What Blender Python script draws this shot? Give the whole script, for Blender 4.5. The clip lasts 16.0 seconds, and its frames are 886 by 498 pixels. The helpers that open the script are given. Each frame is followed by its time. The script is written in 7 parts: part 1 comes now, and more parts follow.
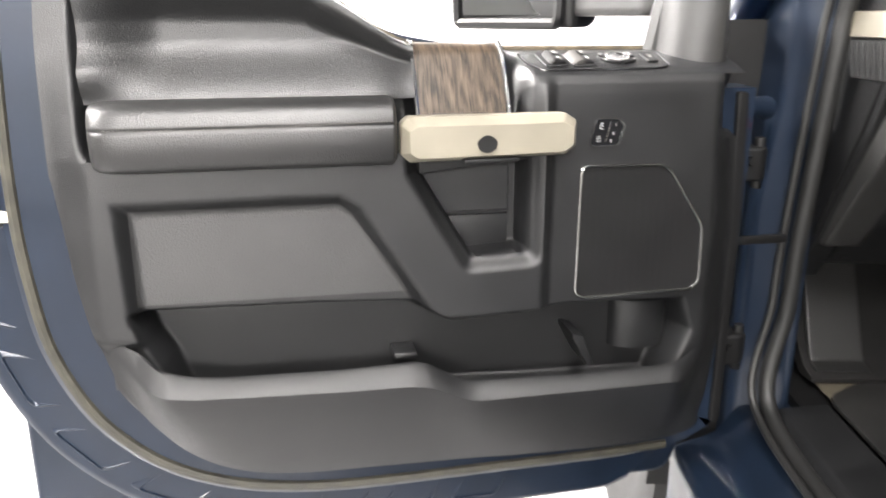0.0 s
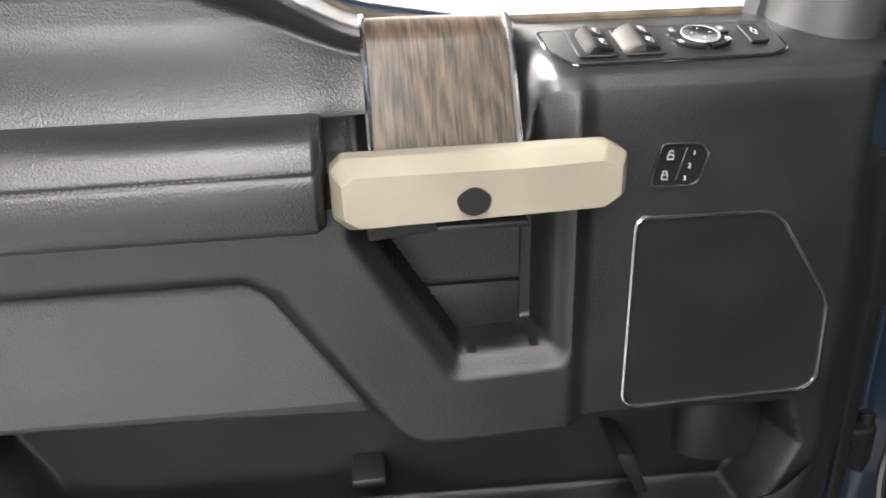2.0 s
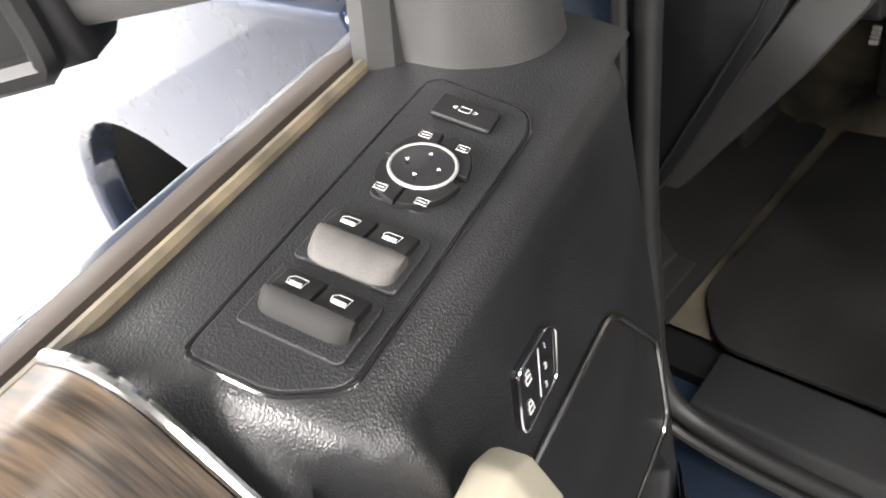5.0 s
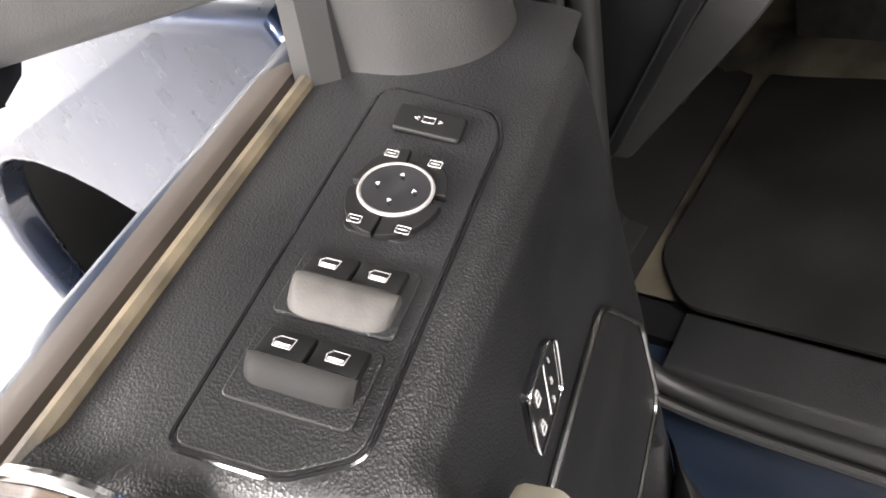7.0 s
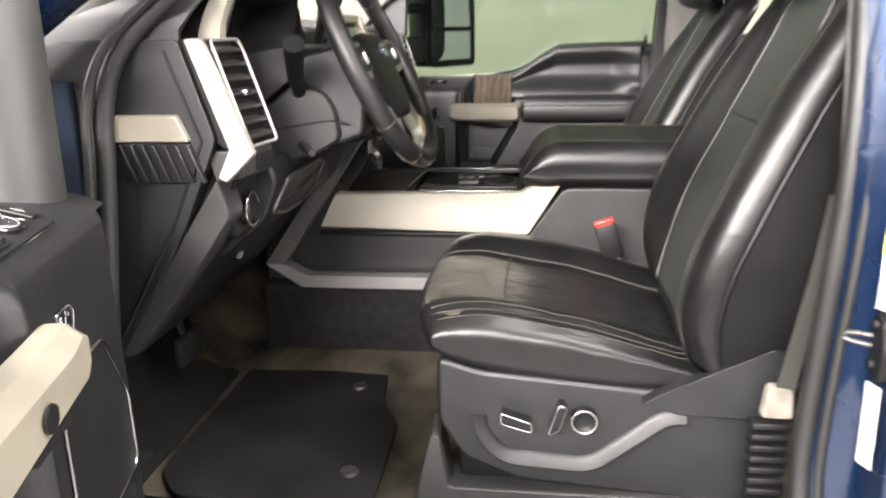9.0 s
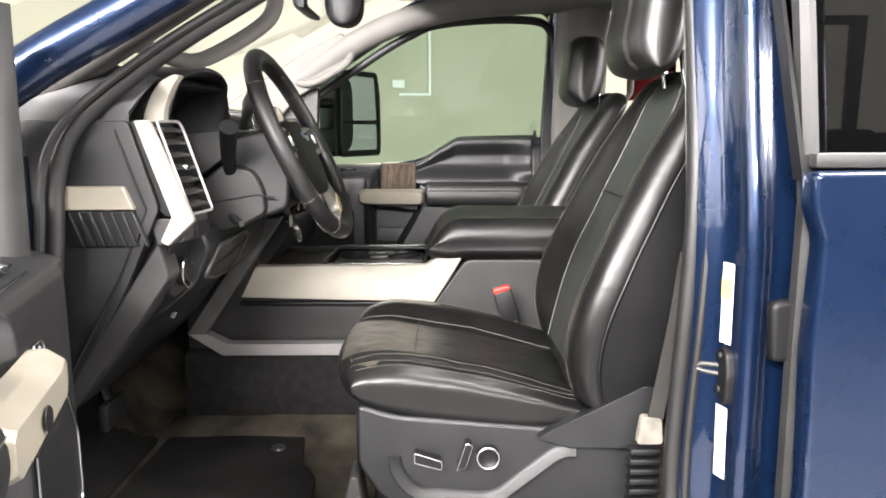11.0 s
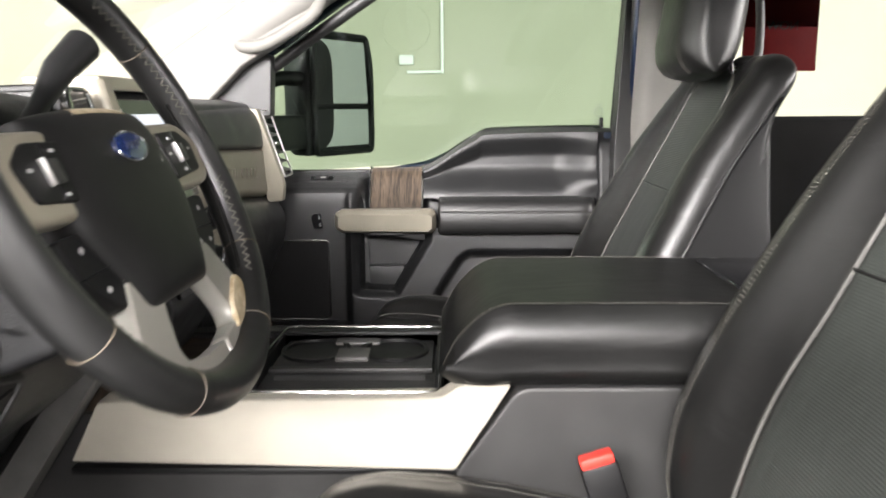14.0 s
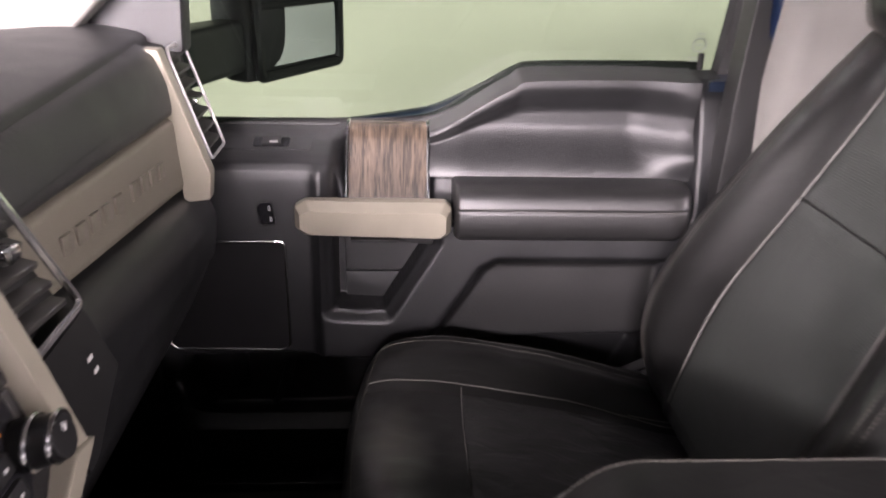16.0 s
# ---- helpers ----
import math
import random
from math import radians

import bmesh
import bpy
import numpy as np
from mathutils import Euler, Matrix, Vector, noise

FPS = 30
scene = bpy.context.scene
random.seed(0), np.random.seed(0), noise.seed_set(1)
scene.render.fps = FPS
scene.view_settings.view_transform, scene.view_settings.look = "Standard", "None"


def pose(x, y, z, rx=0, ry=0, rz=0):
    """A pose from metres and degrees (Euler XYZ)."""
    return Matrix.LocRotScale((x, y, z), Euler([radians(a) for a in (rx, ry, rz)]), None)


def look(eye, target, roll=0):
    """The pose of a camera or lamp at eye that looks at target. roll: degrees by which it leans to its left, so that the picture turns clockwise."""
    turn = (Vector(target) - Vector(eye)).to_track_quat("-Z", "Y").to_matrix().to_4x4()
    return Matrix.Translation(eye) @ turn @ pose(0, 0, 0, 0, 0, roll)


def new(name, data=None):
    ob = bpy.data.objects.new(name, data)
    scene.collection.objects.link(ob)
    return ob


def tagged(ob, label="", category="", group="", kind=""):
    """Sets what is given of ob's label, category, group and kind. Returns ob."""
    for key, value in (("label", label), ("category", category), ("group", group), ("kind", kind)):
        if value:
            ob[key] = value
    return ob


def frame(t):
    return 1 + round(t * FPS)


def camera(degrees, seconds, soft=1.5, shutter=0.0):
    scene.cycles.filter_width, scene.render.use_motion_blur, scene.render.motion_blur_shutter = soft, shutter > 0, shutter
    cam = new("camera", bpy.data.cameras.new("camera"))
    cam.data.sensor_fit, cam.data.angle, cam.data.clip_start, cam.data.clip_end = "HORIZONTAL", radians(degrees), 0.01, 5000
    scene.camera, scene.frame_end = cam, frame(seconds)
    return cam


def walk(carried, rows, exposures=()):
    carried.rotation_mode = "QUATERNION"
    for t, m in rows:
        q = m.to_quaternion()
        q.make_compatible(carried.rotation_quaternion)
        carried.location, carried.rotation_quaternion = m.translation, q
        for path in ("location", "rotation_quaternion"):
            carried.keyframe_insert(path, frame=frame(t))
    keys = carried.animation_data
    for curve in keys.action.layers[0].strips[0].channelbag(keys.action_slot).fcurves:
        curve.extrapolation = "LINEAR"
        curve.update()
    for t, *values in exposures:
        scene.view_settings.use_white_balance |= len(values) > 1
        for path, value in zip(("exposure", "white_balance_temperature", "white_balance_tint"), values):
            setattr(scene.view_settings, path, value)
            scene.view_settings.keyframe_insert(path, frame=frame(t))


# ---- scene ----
cam = camera(59.5, 16.0, soft=1.8, shutter=0.5)
METRES, EYE, TILT, LEAN, TURN = 3.8, 1.5, -16.5, 0.0, 2.0
ROWS = [
    (0.0, 0.0, 0.0, 0.0, 0.0, -0.0, 0.0),
    (0.5, 0.0171, 0.0413, 0.0152, 5.07, -1.13, -0.92),
    (1.0, 0.0282, 0.0733, 0.032, 7.1, -3.87, -0.65),
    (1.5, 0.0266, 0.0948, 0.0398, 6.99, -5.55, -0.38),
    (2.0, 0.0237, 0.1062, 0.0441, 5.26, -6.37, 0.06),
    (2.5, 0.0227, 0.1068, 0.0449, 2.66, -7.06, 0.72),
    (3.0, 0.0068, 0.1202, 0.0502, -4.85, -7.3, 2.95),
    (3.5, -0.0134, 0.1501, 0.0687, -16.65, -9.75, 8.6),
    (4.0, -0.0032, 0.1813, 0.0853, -27.68, -14.55, 15.93),
    (4.5, 0.0095, 0.2069, 0.1015, -37.21, -21.3, 22.66),
    (7.0, 0.0172, 0.2265, 0.1095, -53.67, -32.96, 31.0),
    (7.5, 0.0018, 0.2041, 0.1019, -57.86, -27.85, 28.83),
    (8.0, -0.027, 0.1871, 0.0944, -69.85, -23.26, 24.55),
    (8.5, -0.0668, 0.1709, 0.0862, -79.22, -18.79, 20.23),
    (9.0, -0.1165, 0.1583, 0.0802, -84.72, -14.29, 17.49),
    (9.5, -0.157, 0.1627, 0.0783, -89.35, -11.82, 17.18),
    (12.0, -0.1653, 0.161, 0.0748, -92.37, -9.39, 16.64),
    (12.5, -0.1223, 0.1527, 0.0695, -92.25, -9.82, 16.51),
    (13.0, -0.0507, 0.1631, 0.0707, -92.17, -10.27, 16.48),
    (13.5, 0.0295, 0.166, 0.0739, -92.4, -10.88, 16.59),
    (14.0, 0.0948, 0.158, 0.0791, -91.31, -10.71, 16.95),
    (14.5, 0.1437, 0.1581, 0.0806, -91.8, -12.17, 17.38),
    (15.0, 0.2055, 0.1682, 0.1123, -94.52, -17.65, 17.15),
    (15.5, 0.2352, 0.1619, 0.1381, -95.05, -22.65, 15.7),
    (16.0, 0.2832, 0.1708, 0.1293, -95.08, -24.67, 14.84),
]
walk(cam, [(t, pose(0, 0, EYE, TILT, LEAN, TURN) @ pose(METRES * x, METRES * y, METRES * z, 90 + pitch, roll, yaw)) for t, x, y, z, yaw, pitch, roll in ROWS],
     exposures=[(0.0, 0.4, 6500, 12), (1.0, -0.06, 6500, 12), (2.0, -0.03, 6500, 12), (3.0, 0.06, 6500, 12), (4.5, 0.05, 6500, 12), (7.0, -0.1, 6600, 14), (7.5, 0.08, 6600, 14), (8.0, 0.35, 6600, 14), (8.5, 0.66, 6600, 14), (9.0, 0.25, 6600, 14), (9.5, 0.15, 6600, 14), (12.0, 0.24, 6350, 14), (13.0, 0.32, 6400, 14), (13.5, 0.48, 6400, 14), (14.5, 0.36, 6500, 12), (15.5, 0.28, 6500, 20), (16.0, 0.66, 6500, 30)])

# ---- light: a bright white bay, with unseen area lamps added round the truck ----
world = bpy.data.worlds.new("world")
scene.world = world
world.use_nodes = True
world.node_tree.nodes["Background"].inputs[0].default_value = (0.9, 0.95, 1.0, 1)
world.node_tree.nodes["Background"].inputs[1].default_value = 0.02


def area_lamp(name, x, y, z, sx, sy, watts, colour=(1, 0.97, 0.93), target=None):
    data = bpy.data.lights.new(name, "AREA")
    data.shape, data.size, data.size_y, data.energy, data.color = "RECTANGLE", sx, sy, watts, colour
    ob = new(name, data)
    ob.matrix_world = look((x, y, z), target or (x, y + 0.001, 0))
    return ob


# Added lamps without fixtures; each lifts one side of the cabin or a wall.
area_lamp("ceiling_fill_lamp", 0.1, -1.2, 3.38, 0.9, 3.2, 330)
area_lamp("left_fill_lamp", -2.7, 2.3, 3.3, 3.4, 0.45, 1750, target=(1.2, 0.4, 1.2))
area_lamp("left_fill_lamp", -5.2, -0.4, 3.25, 3.6, 0.4, 380, target=(1.3, 0.8, 1.2))
area_lamp("rear_fill_lamp", 0.1, -4.4, 2.5, 5.0, 0.6, 520, target=(1.2, 1.1, 1.4))
area_lamp("ceiling_fill_lamp", 4.6, 0.0, 3.38, 0.35, 5.0, 8.0)
area_lamp("front_wall_fill_lamp", 0.2, 3.9, 3.3, 5.0, 0.5, 750, target=(0.2, 5.4, 1.6))

# ---- materials ----
def material(name, colour, rough=0.5, metal=0.0, grain=0.0, grain_scale=900.0, vary=0.12, vary_scale=14.0, kind="noise", coat=0.0, spec=0.5, colour2=None, rough_vary=0.12):
    """Principled surface with a fine relief and a slow drift of tone and gloss."""
    m = bpy.data.materials.new(name)
    m.use_nodes = True
    nt = m.node_tree
    b = nt.nodes["Principled BSDF"]
    tc = nt.nodes.new("ShaderNodeTexCoord")
    slow = nt.nodes.new("ShaderNodeTexNoise")
    slow.inputs["Scale"].default_value, slow.inputs["Detail"].default_value = vary_scale, 6
    nt.links.new(tc.outputs["Object"], slow.inputs["Vector"])
    ramp = nt.nodes.new("ShaderNodeValToRGB")
    ramp.color_ramp.elements[0].position, ramp.color_ramp.elements[1].position = 0.3, 0.7
    lo = tuple(c * (1 - vary) for c in colour)
    hi = tuple(min(1, c * (1 + vary)) for c in (colour2 or colour))
    ramp.color_ramp.elements[0].color, ramp.color_ramp.elements[1].color = (*lo, 1), (*hi, 1)
    nt.links.new(slow.outputs["Fac"], ramp.inputs["Fac"])
    nt.links.new(ramp.outputs["Color"], b.inputs["Base Color"])
    mr = nt.nodes.new("ShaderNodeMapRange")
    mr.inputs["To Min"].default_value, mr.inputs["To Max"].default_value = max(0.02, rough - rough_vary), min(1, rough + rough_vary)
    nt.links.new(slow.outputs["Fac"], mr.inputs["Value"])
    nt.links.new(mr.outputs["Result"], b.inputs["Roughness"])
    b.inputs["Metallic"].default_value = metal
    b.inputs["Specular IOR Level"].default_value = spec
    b.inputs["Coat Weight"].default_value = coat
    b.inputs["Coat Roughness"].default_value = 0.04
    if grain:
        if kind == "cells":
            fine = nt.nodes.new("ShaderNodeTexVoronoi")
            fine.inputs["Scale"].default_value = grain_scale
            warp = nt.nodes.new("ShaderNodeTexNoise")
            warp.inputs["Scale"].default_value = grain_scale * 0.35
            nt.links.new(tc.outputs["Object"], warp.inputs["Vector"])
            add = nt.nodes.new("ShaderNodeVectorMath")
            add.operation = "MULTIPLY_ADD"
            add.inputs[1].default_value = (1.2 / grain_scale,) * 3
            nt.links.new(warp.outputs["Color"], add.inputs[0])
            nt.links.new(tc.outputs["Object"], add.inputs[2])
            nt.links.new(add.outputs[0], fine.inputs["Vector"])
            height = fine.outputs["Distance"]
        else:
            fine = nt.nodes.new("ShaderNodeTexNoise")
            fine.inputs["Scale"].default_value, fine.inputs["Detail"].default_value = grain_scale, 3
            nt.links.new(tc.outputs["Object"], fine.inputs["Vector"])
            height = fine.outputs["Fac"]
        bump = nt.nodes.new("ShaderNodeBump")
        bump.inputs["Strength"].default_value, bump.inputs["Distance"].default_value = grain, (0.34 if kind == "cells" else 0.22) / grain_scale
        nt.links.new(height, bump.inputs["Height"])
        nt.links.new(bump.outputs["Normal"], b.inputs["Normal"])
    return m


def wood_material(name, turn):
    """Walnut whose grain runs down the strip; turn: the strip's heading in degrees."""
    m = material(name, (0.2, 0.13, 0.08), 0.45, spec=0.22, coat=0.07)
    m.node_tree.nodes["Principled BSDF"].inputs["Coat Roughness"].default_value = 0.13
    nt = m.node_tree
    b = nt.nodes["Principled BSDF"]
    tc = nt.nodes.new("ShaderNodeTexCoord")
    facing = nt.nodes.new("ShaderNodeMapping")
    facing.inputs["Rotation"].default_value = (0, 0, math.radians(-turn))
    nt.links.new(tc.outputs["Object"], facing.inputs["Vector"])
    def layer(kind, scale, **values):
        mp = nt.nodes.new("ShaderNodeMapping")
        mp.inputs["Scale"].default_value = scale
        nt.links.new(facing.outputs["Vector"], mp.inputs["Vector"])
        n = nt.nodes.new(kind)
        for key, value in values.items():
            n.inputs[key].default_value = value
        nt.links.new(mp.outputs["Vector"], n.inputs["Vector"])
        return n
    bands = layer("ShaderNodeTexWave", (1.0, 0.3, 0.3), Scale=26.0, Distortion=9.0, Detail=3.0)
    bands.bands_direction = "DIAGONAL"
    bands.inputs["Detail Scale"].default_value = 1.4
    pores = layer("ShaderNodeTexNoise", (1000, 30, 30), Scale=1.0, Detail=2.0)
    streaks = layer("ShaderNodeTexNoise", (170, 13, 13), Scale=1.0, Detail=5.0, Distortion=1.6)
    clouds = layer("ShaderNodeTexNoise", (30, 9, 9), Scale=1.0, Detail=3.0)
    def blend(x, y, factor):
        n = nt.nodes.new("ShaderNodeMath")
        n.operation = "MULTIPLY_ADD"
        n.inputs[1].default_value = factor
        nt.links.new(x, n.inputs[0])
        nt.links.new(y, n.inputs[2])
        return n.outputs[0]
    zero = nt.nodes.new("ShaderNodeValue")
    zero.outputs[0].default_value = 0.0
    tone = zero.outputs[0]
    for source, weight in ((bands, 0.14), (streaks, 0.95), (pores, 0.4), (clouds, 0.3)):
        tone = blend(source.outputs["Fac"], tone, weight)
    ramp = nt.nodes.new("ShaderNodeValToRGB")
    e = ramp.color_ramp.elements
    mr = nt.nodes.new("ShaderNodeMapRange")
    mr.inputs["From Min"].default_value, mr.inputs["From Max"].default_value = 0.66, 1.16
    nt.links.new(tone, mr.inputs["Value"])
    e[0].position, e[0].color = 0.08, (0.01, 0.0073, 0.0052, 1)
    e[1].position, e[1].color = 0.95, (0.074, 0.053, 0.036, 1)
    k = e.new(0.45)
    k.color = (0.037, 0.0265, 0.018, 1)
    nt.links.new(mr.outputs["Result"], ramp.inputs["Fac"])
    nt.links.new(ramp.outputs["Color"], b.inputs["Base Color"])
    bump = nt.nodes.new("ShaderNodeBump")
    bump.inputs["Strength"].default_value, bump.inputs["Distance"].default_value = 0.3, 0.0005
    nt.links.new(tone, bump.inputs["Height"])
    nt.links.new(bump.outputs["Normal"], b.inputs["Normal"])
    return m


def glass_material(name, tint, gloss=0.02):
    """A thin pane: tinted see-through with a Fresnel sheen."""
    m = bpy.data.materials.new(name)
    m.use_nodes = True
    nt = m.node_tree
    nt.nodes.remove(nt.nodes["Principled BSDF"])
    out = nt.nodes["Material Output"]
    tr = nt.nodes.new("ShaderNodeBsdfTransparent")
    tr.inputs[0].default_value = (*tint, 1)
    gl = nt.nodes.new("ShaderNodeBsdfGlossy")
    gl.inputs["Roughness"].default_value = gloss
    fr = nt.nodes.new("ShaderNodeFresnel")
    fr.inputs[0].default_value = 1.45
    mx = nt.nodes.new("ShaderNodeMixShader")
    nt.links.new(fr.outputs[0], mx.inputs[0])
    nt.links.new(tr.outputs[0], mx.inputs[1])
    nt.links.new(gl.outputs[0], mx.inputs[2])
    nt.links.new(mx.outputs[0], out.inputs[0])
    return m


def glow_material(name, colour, power):
    m = bpy.data.materials.new(name)
    m.use_nodes = True
    b = m.node_tree.nodes["Principled BSDF"]
    b.inputs["Base Color"].default_value = (*[c * 0.1 for c in colour], 1)
    b.inputs["Emission Color"].default_value = (*colour, 1)
    b.inputs["Emission Strength"].default_value = power
    return m


def leather_material(name, colour, rough, colour2=None, vary=0.2, vary_scale=8, crease=0.16, spec=0.5):
    """Grained leather: fine cells, soft long creases and a drift of gloss where it has worn."""
    m = material(name, colour, rough, spec=spec, rough_vary=0.09, grain=0.12, grain_scale=620, kind="cells", vary=vary, vary_scale=vary_scale, colour2=colour2)
    nt = m.node_tree
    tc = nt.nodes.new("ShaderNodeTexCoord")
    mp = nt.nodes.new("ShaderNodeMapping")
    mp.inputs["Scale"].default_value = (1.0, 0.45, 1.0)
    nt.links.new(tc.outputs["Object"], mp.inputs["Vector"])
    n = nt.nodes.new("ShaderNodeTexNoise")
    n.inputs["Scale"].default_value, n.inputs["Detail"].default_value, n.inputs["Distortion"].default_value = 24, 4, 1.2
    nt.links.new(mp.outputs["Vector"], n.inputs["Vector"])
    fine = next(k for k in nt.nodes if k.type == "BUMP")
    soft = nt.nodes.new("ShaderNodeBump")
    soft.inputs["Strength"].default_value, soft.inputs["Distance"].default_value = crease, 0.006
    nt.links.new(n.outputs["Fac"], soft.inputs["Height"])
    nt.links.new(soft.outputs["Normal"], fine.inputs["Normal"])
    return m


def ribbed_material(name, colour, rough):
    """Soft leather insert with fine cross ribs."""
    m = leather_material(name, colour, rough, crease=0.15, spec=0.4)
    nt = m.node_tree
    tc = nt.nodes.new("ShaderNodeTexCoord")
    v = nt.nodes.new("ShaderNodeTexWave")
    v.bands_direction = "Z"
    v.inputs["Scale"].default_value, v.inputs["Distortion"].default_value, v.inputs["Detail"].default_value = 100, 0.6, 2
    nt.links.new(tc.outputs["Object"], v.inputs["Vector"])
    ribs = nt.nodes.new("ShaderNodeBump")
    ribs.inputs["Strength"].default_value, ribs.inputs["Distance"].default_value = 0.4, 0.0006
    nt.links.new(v.outputs["Fac"], ribs.inputs["Height"])
    first = next(k for k in nt.nodes if k.type == "BUMP" and k.inputs["Normal"].is_linked)
    nt.links.new(first.outputs["Normal"], ribs.inputs["Normal"])
    nt.links.new(ribs.outputs["Normal"], nt.nodes["Principled BSDF"].inputs["Normal"])
    return m


LEATHER = leather_material("black_leather", (0.0055, 0.0055, 0.0053), 0.37, spec=0.34)
LEATHER_CREASED = leather_material("creased_black_leather", (0.0065, 0.0067, 0.0062), 0.38, crease=0.7, spec=0.6)
LEATHER_RIM = leather_material("worn_rim_leather", (0.0075, 0.0075, 0.0073), 0.42, crease=0.1, vary=0.3)
LEATHER_WORN = leather_material("worn_black_leather", (0.016, 0.016, 0.0145), 0.46, colour2=(0.05, 0.047, 0.038), vary=0.3, vary_scale=9, crease=0.22)
HUB = leather_material("airbag_cover_vinyl", (0.0078, 0.0077, 0.0076), 0.5, crease=0.05, spec=0.35)
TAN_SEAM = material("tan_worn_joint", (0.07, 0.056, 0.038), 0.6, vary=0.4, vary_scale=60)
BRASS_WORN = material("tan_worn_coating", (0.3, 0.21, 0.09), 0.4, vary=0.35, vary_scale=70, colour2=(0.42, 0.36, 0.26), rough_vary=0.1)
RIBBED = ribbed_material("ribbed_leather", (0.019, 0.0215, 0.0192), 0.5)
SOFT = material("soft_black_vinyl", (0.0068, 0.007, 0.0073), 0.48, spec=0.7, grain=0.65, grain_scale=520, kind="cells", vary=0.15)
PLASTIC = material("grained_black_plastic", (0.0056, 0.0058, 0.0063), 0.44, spec=0.5, grain=0.65, grain_scale=760, kind="cells", vary=0.2)
PLASTIC_GREY = material("grained_charcoal_plastic", (0.022, 0.0218, 0.0214), 0.44, spec=0.46, grain=0.42, grain_scale=900, kind="cells", vary=0.2)
DARK = material("matt_black_plastic", (0.0038, 0.0038, 0.004), 0.5, spec=0.3, grain=0.15, grain_scale=900)
GLOSS = material("gloss_black", (0.008, 0.008, 0.009), 0.12, rough_vary=0.05, coat=0.3)
RUBBER = material("black_rubber_seal", (0.009, 0.009, 0.0088), 0.5, spec=0.5, grain=0.2, grain_scale=500)
GREY_TRIM = material("light_grey_trim", (0.125, 0.12, 0.11), 0.7, grain=0.4, grain_scale=700, vary=0.08)
SILVER = material("satin_champagne_metal", (0.38, 0.355, 0.3), 0.34, metal=0.25, grain=0.06, grain_scale=1500, vary=0.06, rough_vary=0.06)
SATIN = material("satin_grey_metal", (0.42, 0.41, 0.4), 0.33, metal=0.7, vary=0.06, rough_vary=0.06)
DIM_CHROME = material("dim_satin_chrome", (0.32, 0.32, 0.31), 0.24, metal=1.0, vary=0.1, rough_vary=0.08)
CHROME = material("chrome", (0.8, 0.8, 0.8), 0.12, metal=1.0, vary=0.04, rough_vary=0.05)
WOOD = wood_material("walnut_grain", 14)
WOOD_SHUT = wood_material("walnut_grain_across", 90)
PAINT = material("dark_blue_metallic_paint", (0.0045, 0.015, 0.046), 0.28, metal=0.6, coat=1.0, vary=0.06, rough_vary=0.05)
# Inner door paint; on the sill it stands for body paint in shadow.
PAINT_IN_AND_SHADED_SILL = material("blue_inner_paint_and_shaded_sill", (0.007, 0.0125, 0.024), 0.4, metal=0.2, coat=0.3, spec=0.3, vary=0.15, rough_vary=0.08)
CARPET = material("stained_black_carpet", (0.012, 0.0115, 0.0102), 0.95, grain=1.0, grain_scale=380, vary=0.25, colour2=(0.066, 0.058, 0.043), vary_scale=7, spec=0.1)
# Matt black that keeps sides dark where little light should fall.
SIDE_DIMMED = material("matt_side_black_for_shade", (0.0042, 0.0042, 0.0043), 0.6, spec=0.14, grain=0.2, grain_scale=600, vary=0.2)
MAT = material("black_cloth", (0.0055, 0.0055, 0.0056), 0.9, grain=1.0, grain_scale=420, vary=0.25, colour2=(0.0125, 0.0122, 0.0118), vary_scale=6, spec=0.15)
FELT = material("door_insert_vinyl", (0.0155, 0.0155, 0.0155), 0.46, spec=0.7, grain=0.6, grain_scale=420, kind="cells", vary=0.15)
SLAT = material("satin_vent_slat", (0.018, 0.017, 0.016), 0.4, spec=0.4)
BELT = material("grey_seat_belt_webbing", (0.022, 0.021, 0.019), 0.8, grain=0.5, grain_scale=900, spec=0.2)
THREAD = material("pale_stitching", (0.088, 0.084, 0.073), 0.8, vary=0.2, spec=0.2)
PLACARD = material("red_card", (0.075, 0.004, 0.004), 0.7, spec=0.08, vary=0.15)
SEAM = material("grey_seam", (0.058, 0.056, 0.05), 0.6, vary=0.2)
BAND = material("champagne_soft_panel", (0.105, 0.095, 0.073), 0.42, grain=0.5, grain_scale=500, kind="cells", vary=0.12)
# Worn plastic, paler because the reflection on it is put into the colour.
WORN_SHEEN = material("worn_plastic_with_sheen", (0.036, 0.034, 0.032), 0.6, spec=0.2, grain=0.7, grain_scale=800, vary=0.3, vary_scale=60)
OLIVE = material("dusty_olive_rubber", (0.03, 0.028, 0.02), 0.6, grain=0.3, grain_scale=500, vary=0.4, vary_scale=30)
BELT_LINE = material("bronze_satin_moulding", (0.026, 0.021, 0.017), 0.6, spec=0.22, vary=0.25, vary_scale=25)
HANDLE = material("champagne_handle_paint", (0.21, 0.192, 0.152), 0.36, metal=0.2, grain=0.06, grain_scale=1500, vary=0.08, rough_vary=0.05)
LEG_GREY = material("worn_grey_leg_plastic", (0.072, 0.07, 0.066), 0.5, grain=0.4, grain_scale=700, vary=0.2, vary_scale=30)
SPOKE = material("satin_spoke_paint", (0.26, 0.25, 0.225), 0.4, metal=0.25, vary=0.06)
BEZEL = material("satin_bezel_paint", (0.3, 0.285, 0.25), 0.36, metal=0.3, vary=0.06)
SLEEVE = material("stained_pale_fabric", (0.13, 0.12, 0.1), 0.9, vary=0.3, vary_scale=40)
